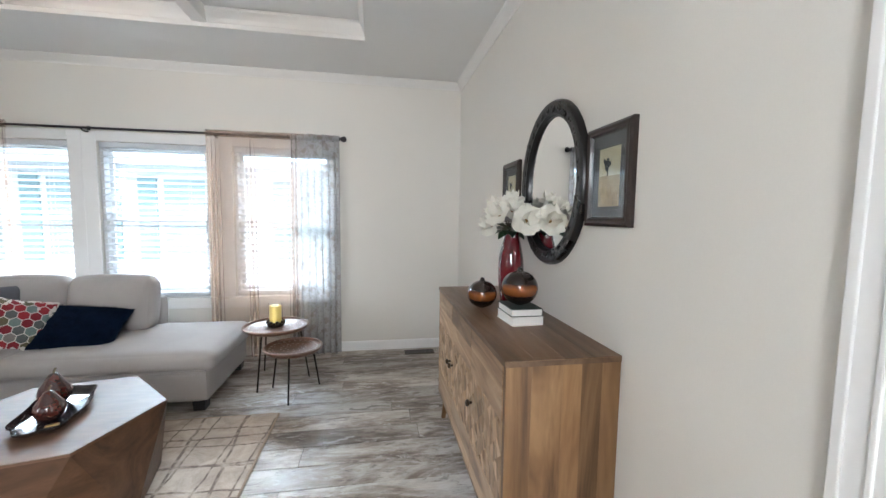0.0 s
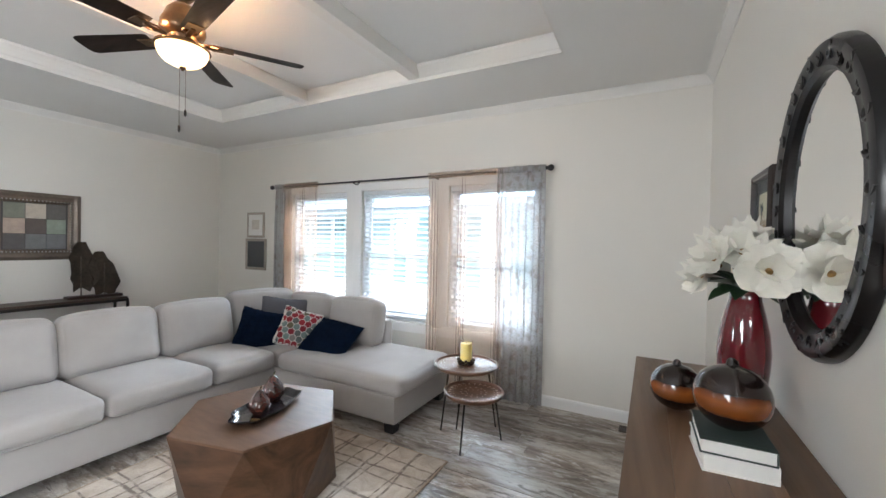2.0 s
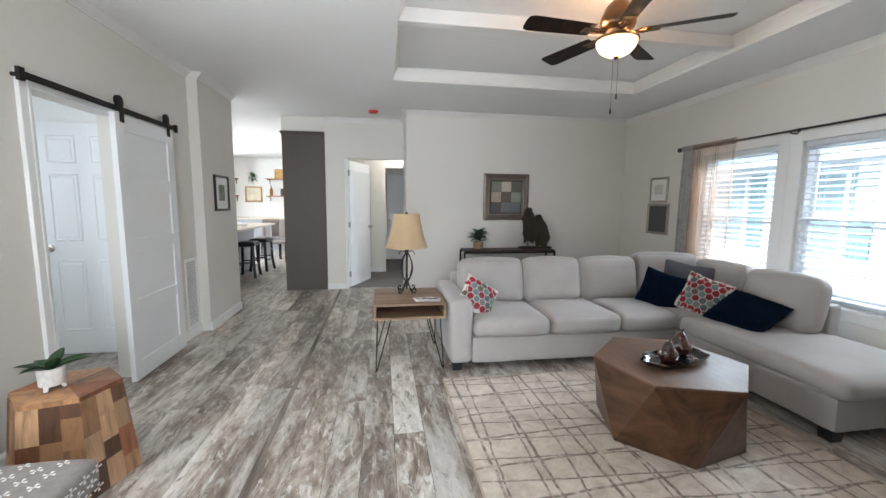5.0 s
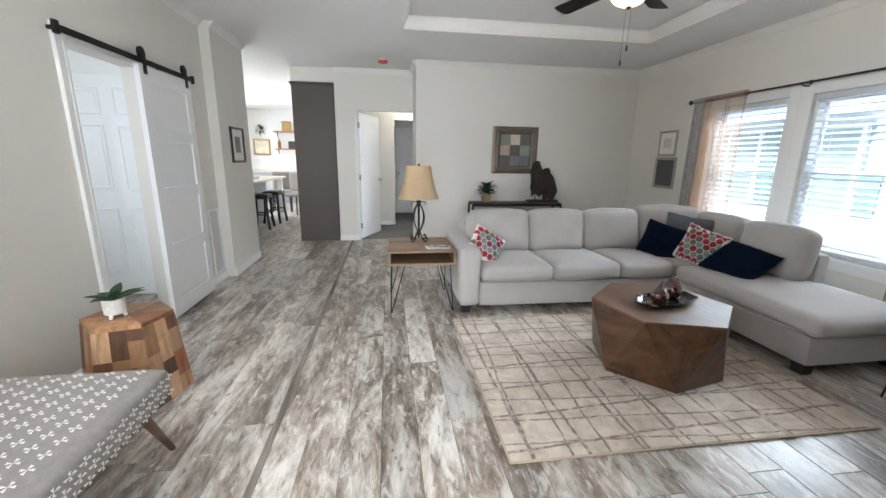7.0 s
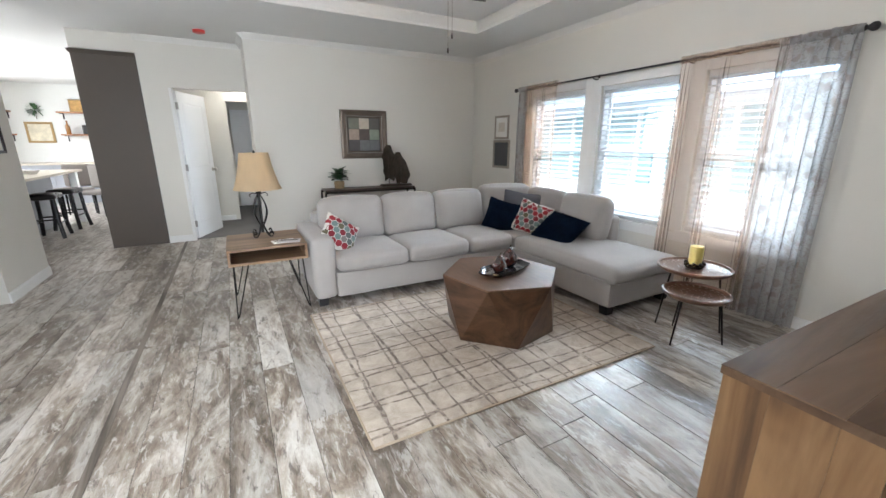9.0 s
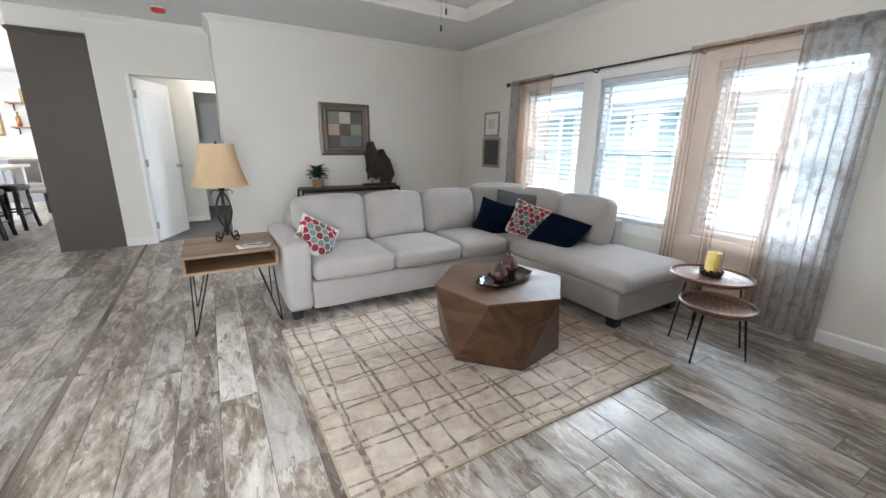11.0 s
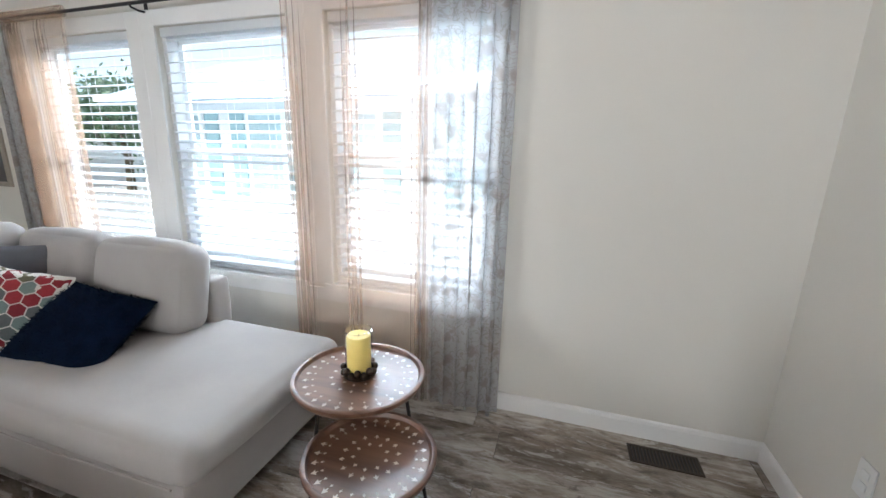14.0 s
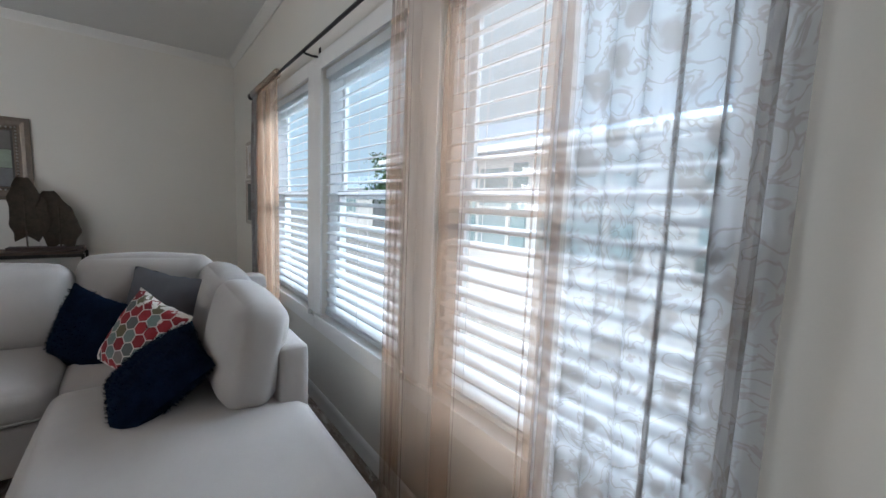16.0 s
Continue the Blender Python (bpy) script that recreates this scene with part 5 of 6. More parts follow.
sc = thing("leaf_sculpture", -4.685, 2.43, CZ, "pair of weathered metal leaves standing on a dark base", "sculpture")
RUST = M("weathered_bronze_leaf", (0.085, 0.068, 0.050), 0.6, 0.4, var=0.4, scale=10, fine=40, bump=0.6)
part("base", one_box(-0.06, 0.06, -0.235, 0.235, 0, 0.028, 0.004), M("dark_mahogany", (0.03, 0.016, 0.012), 0.4, var=0.2), sc)
for yy, hh, ww, lean_, base_z in ((-0.115, 0.48, 0.25, -2, 0.12), (0.085, 0.45, 0.265, 4, 0.05)):
    bm = bmesh.new()
    g = []
    nb = 22
    for i in range(nb + 1):
        t = i / nb
        row = []
        half = ww / 2 * (math.sin(math.pi * (0.10 + 0.86 * t) ** 0.9) ** 0.6) * (0.94 + 0.06 * math.sin(t * 17 + yy * 30))
        for j in range(9):
            s = -1 + j / 4
            edge = 1 + 0.035 * math.sin(t * 29 + j + yy * 50) * abs(s)
            row.append(bm.verts.new((0.022 * s * s + 0.012 * math.sin(t * 6) - 0.010 * abs(math.sin(t * 16)) * abs(s), s * half * edge + 0.02 * math.sin(t * 5), base_z + hh * t - 0.05 * abs(s) * (1 - t))))
        g.append(row)
    for q, s in zip(g, g[1:]):
        for j in range(8):
            bm.faces.new((q[j], q[j + 1], s[j + 1], s[j]))
    ex = bmesh.ops.solidify(bm, geom=list(bm.faces), thickness=0.004)
    bm.transform(pose(0, yy, 0, lean_, 0, 0))
    lf = part("leaf", bm, RUST, sc, "", True)
    part("post", tube(bmesh.new(), [(0.01, yy, 0.027), (0.01, yy, base_z + hh * 0.7)], 0.006, 8), RUST, sc)

# ---- north wall: two small frames ----
SILVER = M("champagne_frame", (0.36, 0.32, 0.27), 0.4, 0.5, var=0.2)
p = picture("small_framed_print", pose(-4.035, YN, 1.592, 0, 0, 0), 0.345, 0.335, 0.03, 0.02, SILVER, "small pale print in a champagne frame")
flat(p, "mat", -0.145, 0.145, -0.14, 0.14, 0.008, PAPER)
flat(p, "print_area", -0.075, 0.075, -0.06, 0.07, 0.0105, M("faded_sketch", (0.62, 0.58, 0.52), 0.8, var=0.2, scale=16))
p = picture("chalk_board", pose(-4.025, YN, 1.203, 0, 0, 0), 0.41, 0.415, 0.035, 0.022, SILVER, "small dark slate board in a champagne frame")
flat(p, "slate", -0.175, 0.175, -0.177, 0.177, 0.008, M("dark_slate", (0.07, 0.072, 0.075), 0.6, var=0.2, scale=9))

# ---- end table, lamp, magazines ----
et = thing("end_table", -2.613, 0.42, 0, "wooden cube end table with an open shelf on black hairpin legs", "end table")
EX, EY, EZ0, EZ1 = 0.298, 0.295, 0.44, 0.572
part("top_panel", one_box(-EX, EX, -EY, EY, EZ1 - 0.02, EZ1, 0.002), OAKBOX, et)
part("bottom_panel", one_box(-EX, EX, -EY, EY, EZ0, EZ0 + 0.02, 0.002), OAKBOX, et)
for u in (-1, 1):
    part("side_panel", one_box(-EX, EX, min(u * EY, u * (EY - 0.02)), max(u * EY, u * (EY - 0.02)), EZ0 + 0.02, EZ1 - 0.02, 0.001), OAKBOX, et)
part("back_panel", one_box(-EX, -EX + 0.012, -EY + 0.02, EY - 0.02, EZ0 + 0.02, EZ1 - 0.02), OAKBOX, et)
for u in (-1, 1):
    for w in (-1, 1):
        fx, fy = u * (EX - 0.01), w * (EY - 0.012)
        ax, ay = u * (EX - 0.03), w * (EY - 0.14)
        bx, by = u * (EX - 0.15), w * (EY - 0.03)
        part("hairpin_leg", tube(bmesh.new(), [(ax, ay, EZ0), (fx - u * 0.006, fy - w * 0.012, 0.016), (fx, fy, 0.005), (fx - u * 0.012, fy - w * 0.004, 0.016), (bx, by, EZ0)], 0.005, 8), IRON, et, "black steel hairpin leg", True)

lp = thing("table_lamp", -2.713, 0.415, EZ1, "black scrolled iron lamp with a cream bell shade", "lamp")
bm = tube(bmesh.new(), [(0, 0, 0.04), (0, 0, 0.44)], 0.011, 12)
lathe(bm, [(0.01, 0.37), (0.022, 0.375), (0.022, 0.40), (0.012, 0.41)], 14)
part("stem", bm, IRON, lp, "", True)
for k in range(4):
    an = radians(45 + 90 * k)
    cx, cy = math.cos(an), math.sin(an)
    pts = [(0.012 + 0.058 * math.sin(math.pi * t / 10) ** 1.0, 0.10 + 0.27 * t / 10) for t in range(11)]
    part("cage_bar", tube(bmesh.new(), [(r * cx, r * cy, z) for r, z in pts], 0.0055, 8), IRON, lp, "", True)
    pts = [(0.010, 0.11), (0.028, 0.072), (0.05, 0.03), (0.075, 0.010), (0.098, 0.014), (0.108, 0.036), (0.098, 0.056), (0.080, 0.054), (0.076, 0.040)]
    part("scroll_foot", tube(bmesh.new(), [(r * cx, r * cy, z) for r, z in pts], 0.007, 8), IRON, lp, "", True)
for u in (-1, 1):
    part("hook", tube(bmesh.new(), [(0, u * 0.01, 0.375), (0, u * 0.05, 0.385), (0, u * 0.07, 0.37), (0, u * 0.066, 0.352)], 0.004, 6), IRON, lp)
bm = bmesh.new()
prof = [(0.190, 0.415), (0.172, 0.455), (0.150, 0.53), (0.130, 0.61), (0.115, 0.70), (0.113, 0.715)]
rr = [[bm.verts.new((r * math.cos(math.tau * j / 40), r * math.sin(math.tau * j / 40), z)) for j in range(40)] for r, z in prof]
for q, s in zip(rr, rr[1:]):
    for j in range(40):
        bm.faces.new((q[j], q[(j + 1) % 40], s[(j + 1) % 40], s[j]))
bmesh.ops.solidify(bm, geom=list(bm.faces), thickness=0.002)
part("shade", bm, SHADE, lp, "cream fabric shade", True)
part("finial", lathe(bmesh.new(), [(0.004, 0.44), (0.006, 0.70), (0.011, 0.72), (0.004, 0.735)], 10), IRON, lp, "", True)
for k, (dx, dy, tw, c) in enumerate(((0.16, 0.13, 8, PAPER), (0.185, 0.17, -14, M("grey_brochure", (0.52, 0.52, 0.54), 0.5, var=0.3, scale=20)))):
    bk = thing("brochure", -2.613 + dx, 0.42 + dy, EZ1 + 0.0035 * k, "folded paper brochure lying on the end table", "paper", "papers on the end table", tw)
    part("sheet", one_box(-0.06, 0.06, -0.09, 0.09, 0, 0.0035, 0.0008), c, bk)
    part("print_bar", one_box(-0.04, -0.01, -0.07, 0.07, 0.0035, 0.0039), PHOTOMAT, bk)

# ---- ceiling fan ----
fan = thing("ceiling_fan", -1.715, 1.722, TZ + 0.045, "five-blade ceiling fan with dark blades and a lit glass bowl", "ceiling fan")
ANTIQ = M("antique_bronze_housing", (0.16, 0.10, 0.055), 0.32, 0.9, var=0.25, fine=40)
part("canopy", lathe(bmesh.new(), [(0.066, -0.046), (0.068, -0.06), (0.060, -0.085), (0.036, -0.115), (0.014, -0.125)], 28), ANTIQ, fan, "", True)
part("downrod", tube(bmesh.new(), [(0, 0, -0.12), (0, 0, -0.15)], 0.012, 12), ANTIQ, fan, "", True)
part("motor", lathe(bmesh.new(), [(0.02, -0.14), (0.055, -0.15), (0.080, -0.18), (0.095, -0.22), (0.108, -0.245), (0.112, -0.285), (0.100, -0.31), (0.075, -0.325), (0.07, -0.345), (0.10, -0.355), (0.102, -0.362), (0.02, -0.364)], 36), ANTIQ, fan, "", True)
BLADE = wood("dark_walnut_blade", (0.012, 0.008, 0.007), (0.028, 0.018, 0.014), (0.05, 0.033, 0.025), "x", 0.4)
for k in range(5):
    an = 57 + 72 * k
    m = pose(0, 0, -0.335, 0, 0, an)
    bm = box(bmesh.new(), 0.09, 0.20, -0.012, 0.012, -0.012, 0.0, 0.003)
    box(bm, 0.17, 0.25, -0.038, 0.038, -0.006, -0.001, 0.002)
    tube(bm, [(0.11, -0.012, -0.004), (0.15, -0.035, -0.004), (0.19, -0.03, -0.003)], 0.005, 6)
    tube(bm, [(0.11, 0.012, -0.004), (0.15, 0.035, -0.004), (0.19, 0.03, -0.003)], 0.005, 6)
    bm.transform(m)
    part("blade_iron", bm, ANTIQ, fan)
    bm = bmesh.new()
    out = [(0.18, -0.055), (0.20, -0.060), (0.60, -0.072), (0.632, -0.06), (0.64, -0.03), (0.64, 0.03), (0.632, 0.06), (0.60, 0.072), (0.20, 0.060), (0.18, 0.055)]
    f = bm.faces.new([bm.verts.new((x, y, 0)) for x, y in out])
    bmesh.ops.solidify(bm, geom=[f], thickness=0.007)
    bm.transform(m @ pose(0, 0, 0.003, 12, 0, 0))
    part("blade", bm, BLADE, fan)
part("fitter", lathe(bmesh.new(), [(0.105, -0.364), (0.135, -0.372), (0.138, -0.385), (0.128, -0.388), (0.12, -0.376)], 36), ANTIQ, fan, "", True)
bm = bmesh.new()
prof = [(0.126, -0.386), (0.124, -0.405), (0.112, -0.432), (0.090, -0.455), (0.060, -0.472), (0.025, -0.481), (0.003, -0.483)]
rr = [[bm.verts.new((r * math.cos(math.tau * j / 36), r * math.sin(math.tau * j / 36), z)) for j in range(36)] for r, z in prof]
for q, s in zip(rr, rr[1:]):
    for j in range(36):
        bm.faces.new((q[j], q[(j + 1) % 36], s[(j + 1) % 36], s[j]))
part("glass_bowl", bm, glow("lit_amber_glass", (1.0, 0.70, 0.36), 2.6), fan, "lit amber glass bowl", True)
part("bowl_finial", lathe(bmesh.new(), [(0.012, -0.478), (0.016, -0.486), (0.008, -0.498), (0.002, -0.504)], 14), ANTIQ, fan, "", True)
for dx, z1 in ((0.03, -0.72), (-0.03, -0.80)):
    ch = part("pull_chain", tube(bmesh.new(), [(dx, 0, -0.37), (dx, 0, z1)], 0.0013, 5), ANTIQ, fan)
    part("chain_fob", lathe(bmesh.new(), [(0.002, 0), (0.006, -0.008), (0.007, -0.03), (0.003, -0.04)], 10, (dx, 0, z1)), BLADE, ch)
for k in range(3):
    an = k * math.tau / 3 + 0.5
    lamp("fan_bulb", "POINT", 3.0, (1, 0.55, 0.25), pose(-1.715 + 0.16 * math.cos(an), 1.722 + 0.16 * math.sin(an), TZ - 0.255), radius=0.03)

# ---- ceiling and floor fittings ----
sm = thing("smoke_alarm", -4.9, 0.09, ZC, "round smoke alarm under a red dust cover", "smoke alarm")
part("base", lathe(bmesh.new(), [(0.07, 0), (0.072, -0.012), (0.01, -0.013)], 28), TRIM, sm, "", True)
part("dust_cover", lathe(bmesh.new(), [(0.066, -0.0135), (0.064, -0.04), (0.05, -0.046), (0.01, -0.047)], 28), M("red_plastic_cover", (0.62, 0.05, 0.04), 0.35, var=0.05), sm, "red plastic cover", True)


def register(x, y, length, width):
    r = thing("floor_register", x, y, 0, "brown metal floor vent near the baseboard", "vent")
    mt = M("brown_vent_metal", (0.06, 0.048, 0.038), 0.45, 0.4, var=0.2)
    h, w = length / 2, width / 2
    bm = box(bmesh.new(), -h, h, -w, -w + 0.012, 0, 0.006, 0.001)
    box(bm, -h, h, w - 0.012, w, 0, 0.006, 0.001)
    box(bm, -h, -h + 0.012, -w + 0.012, w - 0.012, 0, 0.006, 0.001)
    box(bm, h - 0.012, h, -w + 0.012, w - 0.012, 0, 0.006, 0.001)
    part("frame", bm, mt, r)
    # black sheet stands for the shade in the vent opening
    part("duct", one_box(-h + 0.012, h - 0.012, -w + 0.012, w - 0.012, 0.0004, 0.001), BLACKFOOT, r)
    n = 18
    for i in range(n):
        u = -h + 0.014 + (2 * h - 0.028) * (i + 0.5) / n
        part("slat", one_box(u - 0.0035, u + 0.0035, -w + 0.0125, w - 0.0125, 0.0014, 0.005), mt, r)


register(0.578, 3.765, 0.29, 0.115)

gr = thing("return_air_grille", -3.47, YS, 0.10, "white return air grille low on the wall", "vent")
part("frame", frame_bars(0.24, 0.70, 0.022, 0.012), TRIM, gr)
gr.matrix_world = pose(-3.47, YS, 0.45, 0, 0, 180)
part("backing", one_box(-0.10, 0.10, -0.0025, -0.0005, -0.33, 0.33), GREYMETAL, gr)
for i in range(30):
    z = -0.322 + 0.644 * i / 29
    part("slat", one_box(-0.099, 0.099, -0.009, -0.004, z - 0.006, z + 0.006), TRIM, gr)

# ---- barn door and the bath beyond ----
bd = thing("barn_door", -2.755, YS + 0.035, 0.012, "white panelled sliding barn door, slid half open on a black rail", "door")
W2, H2 = 0.385, 1.985
part("panel", one_box(-W2, W2, 0.004, 0.026, 0, H2), DOORW, bd)
for a, b in ((-W2, -W2 + 0.10), (W2 - 0.10, W2)):
    part("stile", one_box(a, b, 0.026, 0.040, 0, H2, 0.002), DOORW, bd)
for z0, z1 in ((0, 0.14), (0.52, 0.62), (0.98, 1.08), (1.44, 1.54), (H2 - 0.12, H2)):
    part("rail", one_box(-W2 + 0.10, W2 - 0.10, 0.026, 0.040, z0, z1, 0.002), DOORW, bd)
tr = thing("sliding_door_rail", -2.46, YS, 2.035, "black steel rail with rollers above the barn door", "door rail")
part("track", one_box(-0.79, 0.79, 0.045, 0.053, -0.02, 0.02, 0.002), IRON, tr)
for u in (-0.76, -0.3, 0.1, 0.76):
    bm = lathe(bmesh.new(), [(0.012, 0), (0.012, 0.045)], 12)
    bm.transform(pose(u, 0, 0, -90, 0, 0))
    part("standoff", bm, IRON, tr, "", True)
for u in (-0.79, 0.775):
    part("stop", one_box(u - 0.018, u + 0.018, 0.040, 0.062, -0.035, 0.035, 0.003), IRON, tr)
for u in (-0.60, 0.02):
    hg = part("hanger", one_box(u - 0.022, u + 0.022, 0.078, 0.084, -0.10, 0.055, 0.002), IRON, tr)
    bm = lathe(bmesh.new(), [(0.01, 0), (0.042, 0.001), (0.042, 0.018), (0.01, 0.019)], 24)
    bm.transform(pose(u, 0.057, 0.048, -90, 0, 0))
    part("wheel", bm, IRON, hg, "", True)


def panel_door(name, m, w, h, label, panels, knob_x=None, hinges=False):
    d = new(name)
    d.matrix_world = m
    tagged(d, label, "door")
    part("slab", one_box(0, w, -0.018, 0.018, 0.008, h, 0.002), DOORW, d)
    for x0, x1, z0, z1 in panels:
        for s in (-1, 1):
            bm = bmesh.new()
            ring = [(0, 0.0), (0.012, 0.005), (0.024, -0.003), (0.040, 0.003)]
            rows_ = [[bm.verts.new((x, s * (0.0182 + e), z)) for x, z in ((x0 + r, z0 + r), (x1 - r, z0 + r), (x1 - r, z1 - r), (x0 + r, z1 - r))] for r, e in ring]
            for q, t in zip(rows_, rows_[1:]):
                for k in range(4):
                    bm.faces.new((q[k], q[(k + 1) % 4], t[(k + 1) % 4], t[k]))
            bm.faces.new(rows_[-1])
            part("raised_panel", bm, DOORW, d)
    if knob_x is not None:
        for s in (-1, 1):
            bm = lathe(bmesh.new(), [(0.030, 0), (0.030, 0.006), (0.012, 0.010), (0.012, 0.032), (0.026, 0.042), (0.029, 0.054), (0.020, 0.066), (0.004, 0.069)], 20)
            bm.transform(pose(knob_x, s * 0.018, 0.96, -90 * s, 0, 0))
            part("knob", bm, NICKEL, d, "satin nickel knob", True)
    if hinges:
        for z in (0.22, 1.02, 1.84):
            part("hinge", box(tube(bmesh.new(), [(-0.004, -0.022, z - 0.045), (-0.004, -0.022, z + 0.045)], 0.007, 8), -0.003, 0.003, -0.02, 0.018, z - 0.045, z + 0.045), GREYMETAL, d)
    return d


six = [(0.10, 0.33, 0.22, 0.86), (0.43, 0.66, 0.22, 0.86), (0.10, 0.33, 1.02, 1.60), (0.43, 0.66, 1.02, 1.60), (0.10, 0.33, 1.68, 1.92), (0.43, 0.66, 1.68, 1.92)]
panel_door("bath_door", pose(-3.078, -2.70, 0, 0, 0, 90), 0.76, 2.03, "white six-panel door closed inside the bath", six, 0.07)
panel_door("bedroom_door", pose(-5.64, -0.325, 0.006, 0, 0, 157), 0.76, 2.03, "white panelled door standing ajar into the back hall", [(0.11, 0.65, 0.22, 0.86), (0.11, 0.65, 1.02, 1.90)], 0.70, True)
panel_door("closet_door", pose(-8.77, 0.32, 0.006, 0, 0, 90), 0.76, 2.03, "grey-white door at the end of the back hall", six, 0.07)

p = picture("framed_print", pose(-4.07, -1.62, 1.47, 0, 0, 180), 0.39, 0.40, 0.026, 0.024, FRAMEDARK, "black framed print with a pale mat on the wall end")
flat(p, "mat", -0.17, 0.17, -0.175, 0.175, 0.008, PAPER)
flat(p, "print_area", -0.08, 0.08, -0.085, 0.095, 0.0105, M("grey_green_print", (0.24, 0.25, 0.21), 0.7, var=0.5, scale=14))

# ---- stump table, plant, bench ----
st = thing("block_side_table", -1.30, -1.32, 0, "six-sided side table of mixed reclaimed wood blocks", "side table", "", -15)
BL = island_colours("mixed_wood_blocks", [(0, (0.36, 0.20, 0.10)), (0.17, (0.22, 0.085, 0.035)), (0.32, (0.46, 0.28, 0.15)), (0.48, (0.12, 0.05, 0.022)), (0.6, (0.40, 0.23, 0.11)), (0.76, (0.29, 0.13, 0.055)), (0.88, (0.5, 0.33, 0.19))], 0.5, 60, 0.2)
R0, R1, SH = 0.215, 0.265, 0.485
rng = random.Random(6)
body = part("core", lathe(bmesh.new(), [(R1 - 0.03, 0.001), (R0 - 0.03, SH - 0.022)], 6), BLACKFOOT, st)
for side in range(6):
    cells = []
    cuts = [0, 0.34, 0.67, 1.0]
    for c in range(3):
        z = 0.0
        while z < SH - 0.022:
            h = min(rng.uniform(0.07, 0.17), SH - 0.022 - z)
            if SH - 0.022 - z - h < 0.05:
                h = SH - 0.022 - z
            cells.append((cuts[c], cuts[c + 1], z, z + h))
            z += h
    for u0, u1, z0, z1 in cells:
        bm = bmesh.new()
        outv, inv = [], []
        for u, z in ((u0, z0), (u1, z0), (u1, z1), (u0, z1)):
            r = R1 + (R0 - R1) * z / SH
            a = Vector((r * math.cos(side * math.pi / 3), r * math.sin(side * math.pi / 3), z))
            b = Vector((r * math.cos((side + 1) * math.pi / 3), r * math.sin((side + 1) * math.pi / 3), z))
            outv.append(bm.verts.new(a.lerp(b, u)))
            inv.append(bm.verts.new(a.lerp(b, u) * 0.86 + Vector((0, 0, 0.14 * z))))
        bm.faces.new(outv)
        for k in range(4):
            bm.faces.new((inv[k], inv[(k + 1) % 4], outv[(k + 1) % 4], outv[k]))
        ob = part("block", bm, BL, st)
BLK = [wood("block_wood_%s" % n_, tuple(c * 0.62 for c in col_), col_, tuple(min(1, c * 1.3) for c in col_), "z", 0.5, 0.5, True) for n_, col_ in
       (("honey", (0.36, 0.19, 0.09)), ("rust", (0.20, 0.075, 0.03)), ("pale", (0.44, 0.27, 0.15)), ("dark", (0.12, 0.055, 0.026)), ("tan", (0.32, 0.17, 0.08)))]
for ob in st.children:
    if ob.name.startswith("block"):
        ob.data.materials[0] = BLK[rng.choice((0, 0, 1, 1, 2, 2, 2, 3, 4, 4))]
for k in range(6):
    bm = bmesh.new()
    a, b = k * math.pi / 3, (k + 1) * math.pi / 3
    tri = [(0, 0), (R0 * math.cos(a), R0 * math.sin(a)), (R0 * math.cos(b), R0 * math.sin(b))]
    lo = [bm.verts.new((x * 0.997, y * 0.997, SH - 0.022)) for x, y in tri]
    hi = [bm.verts.new((x * 0.997, y * 0.997, SH)) for x, y in tri]
    bm.faces.new(hi)
    bm.faces.new(lo[::-1])
    for e in range(3):
        bm.faces.new((lo[e], lo[(e + 1) % 3], hi[(e + 1) % 3], hi[e]))
    part("top_wedge", bm, BLK[(0, 1, 4)[k % 3]], st)

ap = thing("potted_succulent", -1.27, -1.36, SH, "spiky green succulent in a white footed pot on the side table", "plant")
part("pot", lathe(bmesh.new(), [(0.036, 0.02), (0.050, 0.026), (0.052, 0.10), (0.049, 0.108), (0.043, 0.105), (0.04, 0.09)], 26), M("white_speckled_ceramic", (0.68, 0.66, 0.62), 0.4, var=0.2, scale=40, fine=90, bump=0.1), ap, "", True)
for k in range(3):
    part("pot_foot", tube(bmesh.new(), [(0.034 * math.cos(k * 2.1), 0.034 * math.sin(k * 2.1), 0.03), (0.042 * math.cos(k * 2.1), 0.042 * math.sin(k * 2.1), 0.0)], 0.012, 8, True, 0.009), PAPER, ap)
rng = random.Random(8)
for k in range(8):
    an = k * 2.4
    bm = bmesh.new()
    leaf_blade(bm, (0.01 * math.cos(an), 0.01 * math.sin(an), 0.095), (math.cos(an), math.sin(an), rng.uniform(0.25, 1.1)), rng.uniform(0.11, 0.17), 0.058, 0.12, 0.5)
    part("leaf", bm, LEAF, ap, "", True)

bn = thing("upholstered_bench", -0.25, -1.20, 0, "low bench upholstered in grey and white woven pattern", "bench")
BENCHBG = M("warm_grey_weave", (0.19, 0.172, 0.16), 0.9, var=0.25, scale=30, fine=220, bump=0.5)
part("cushion", soft_box(bmesh.new(), -0.545, 0.545, -0.335, 0.345, 0.30, 0.425, 0.035, (0.006, 0.006, 0.012), 12), BENCHBG, bn, "", True)
bm = bmesh.new()
PALE = M("pale_grey_yarn", (0.60, 0.58, 0.55), 0.9, var=0.15, fine=260, bump=0.5)


def bench_z(x, y):
    return 0.4265 + 0.012 * max(0, 1 - (x / 0.545) ** 2) * max(0, 1 - (y / 0.345) ** 2)


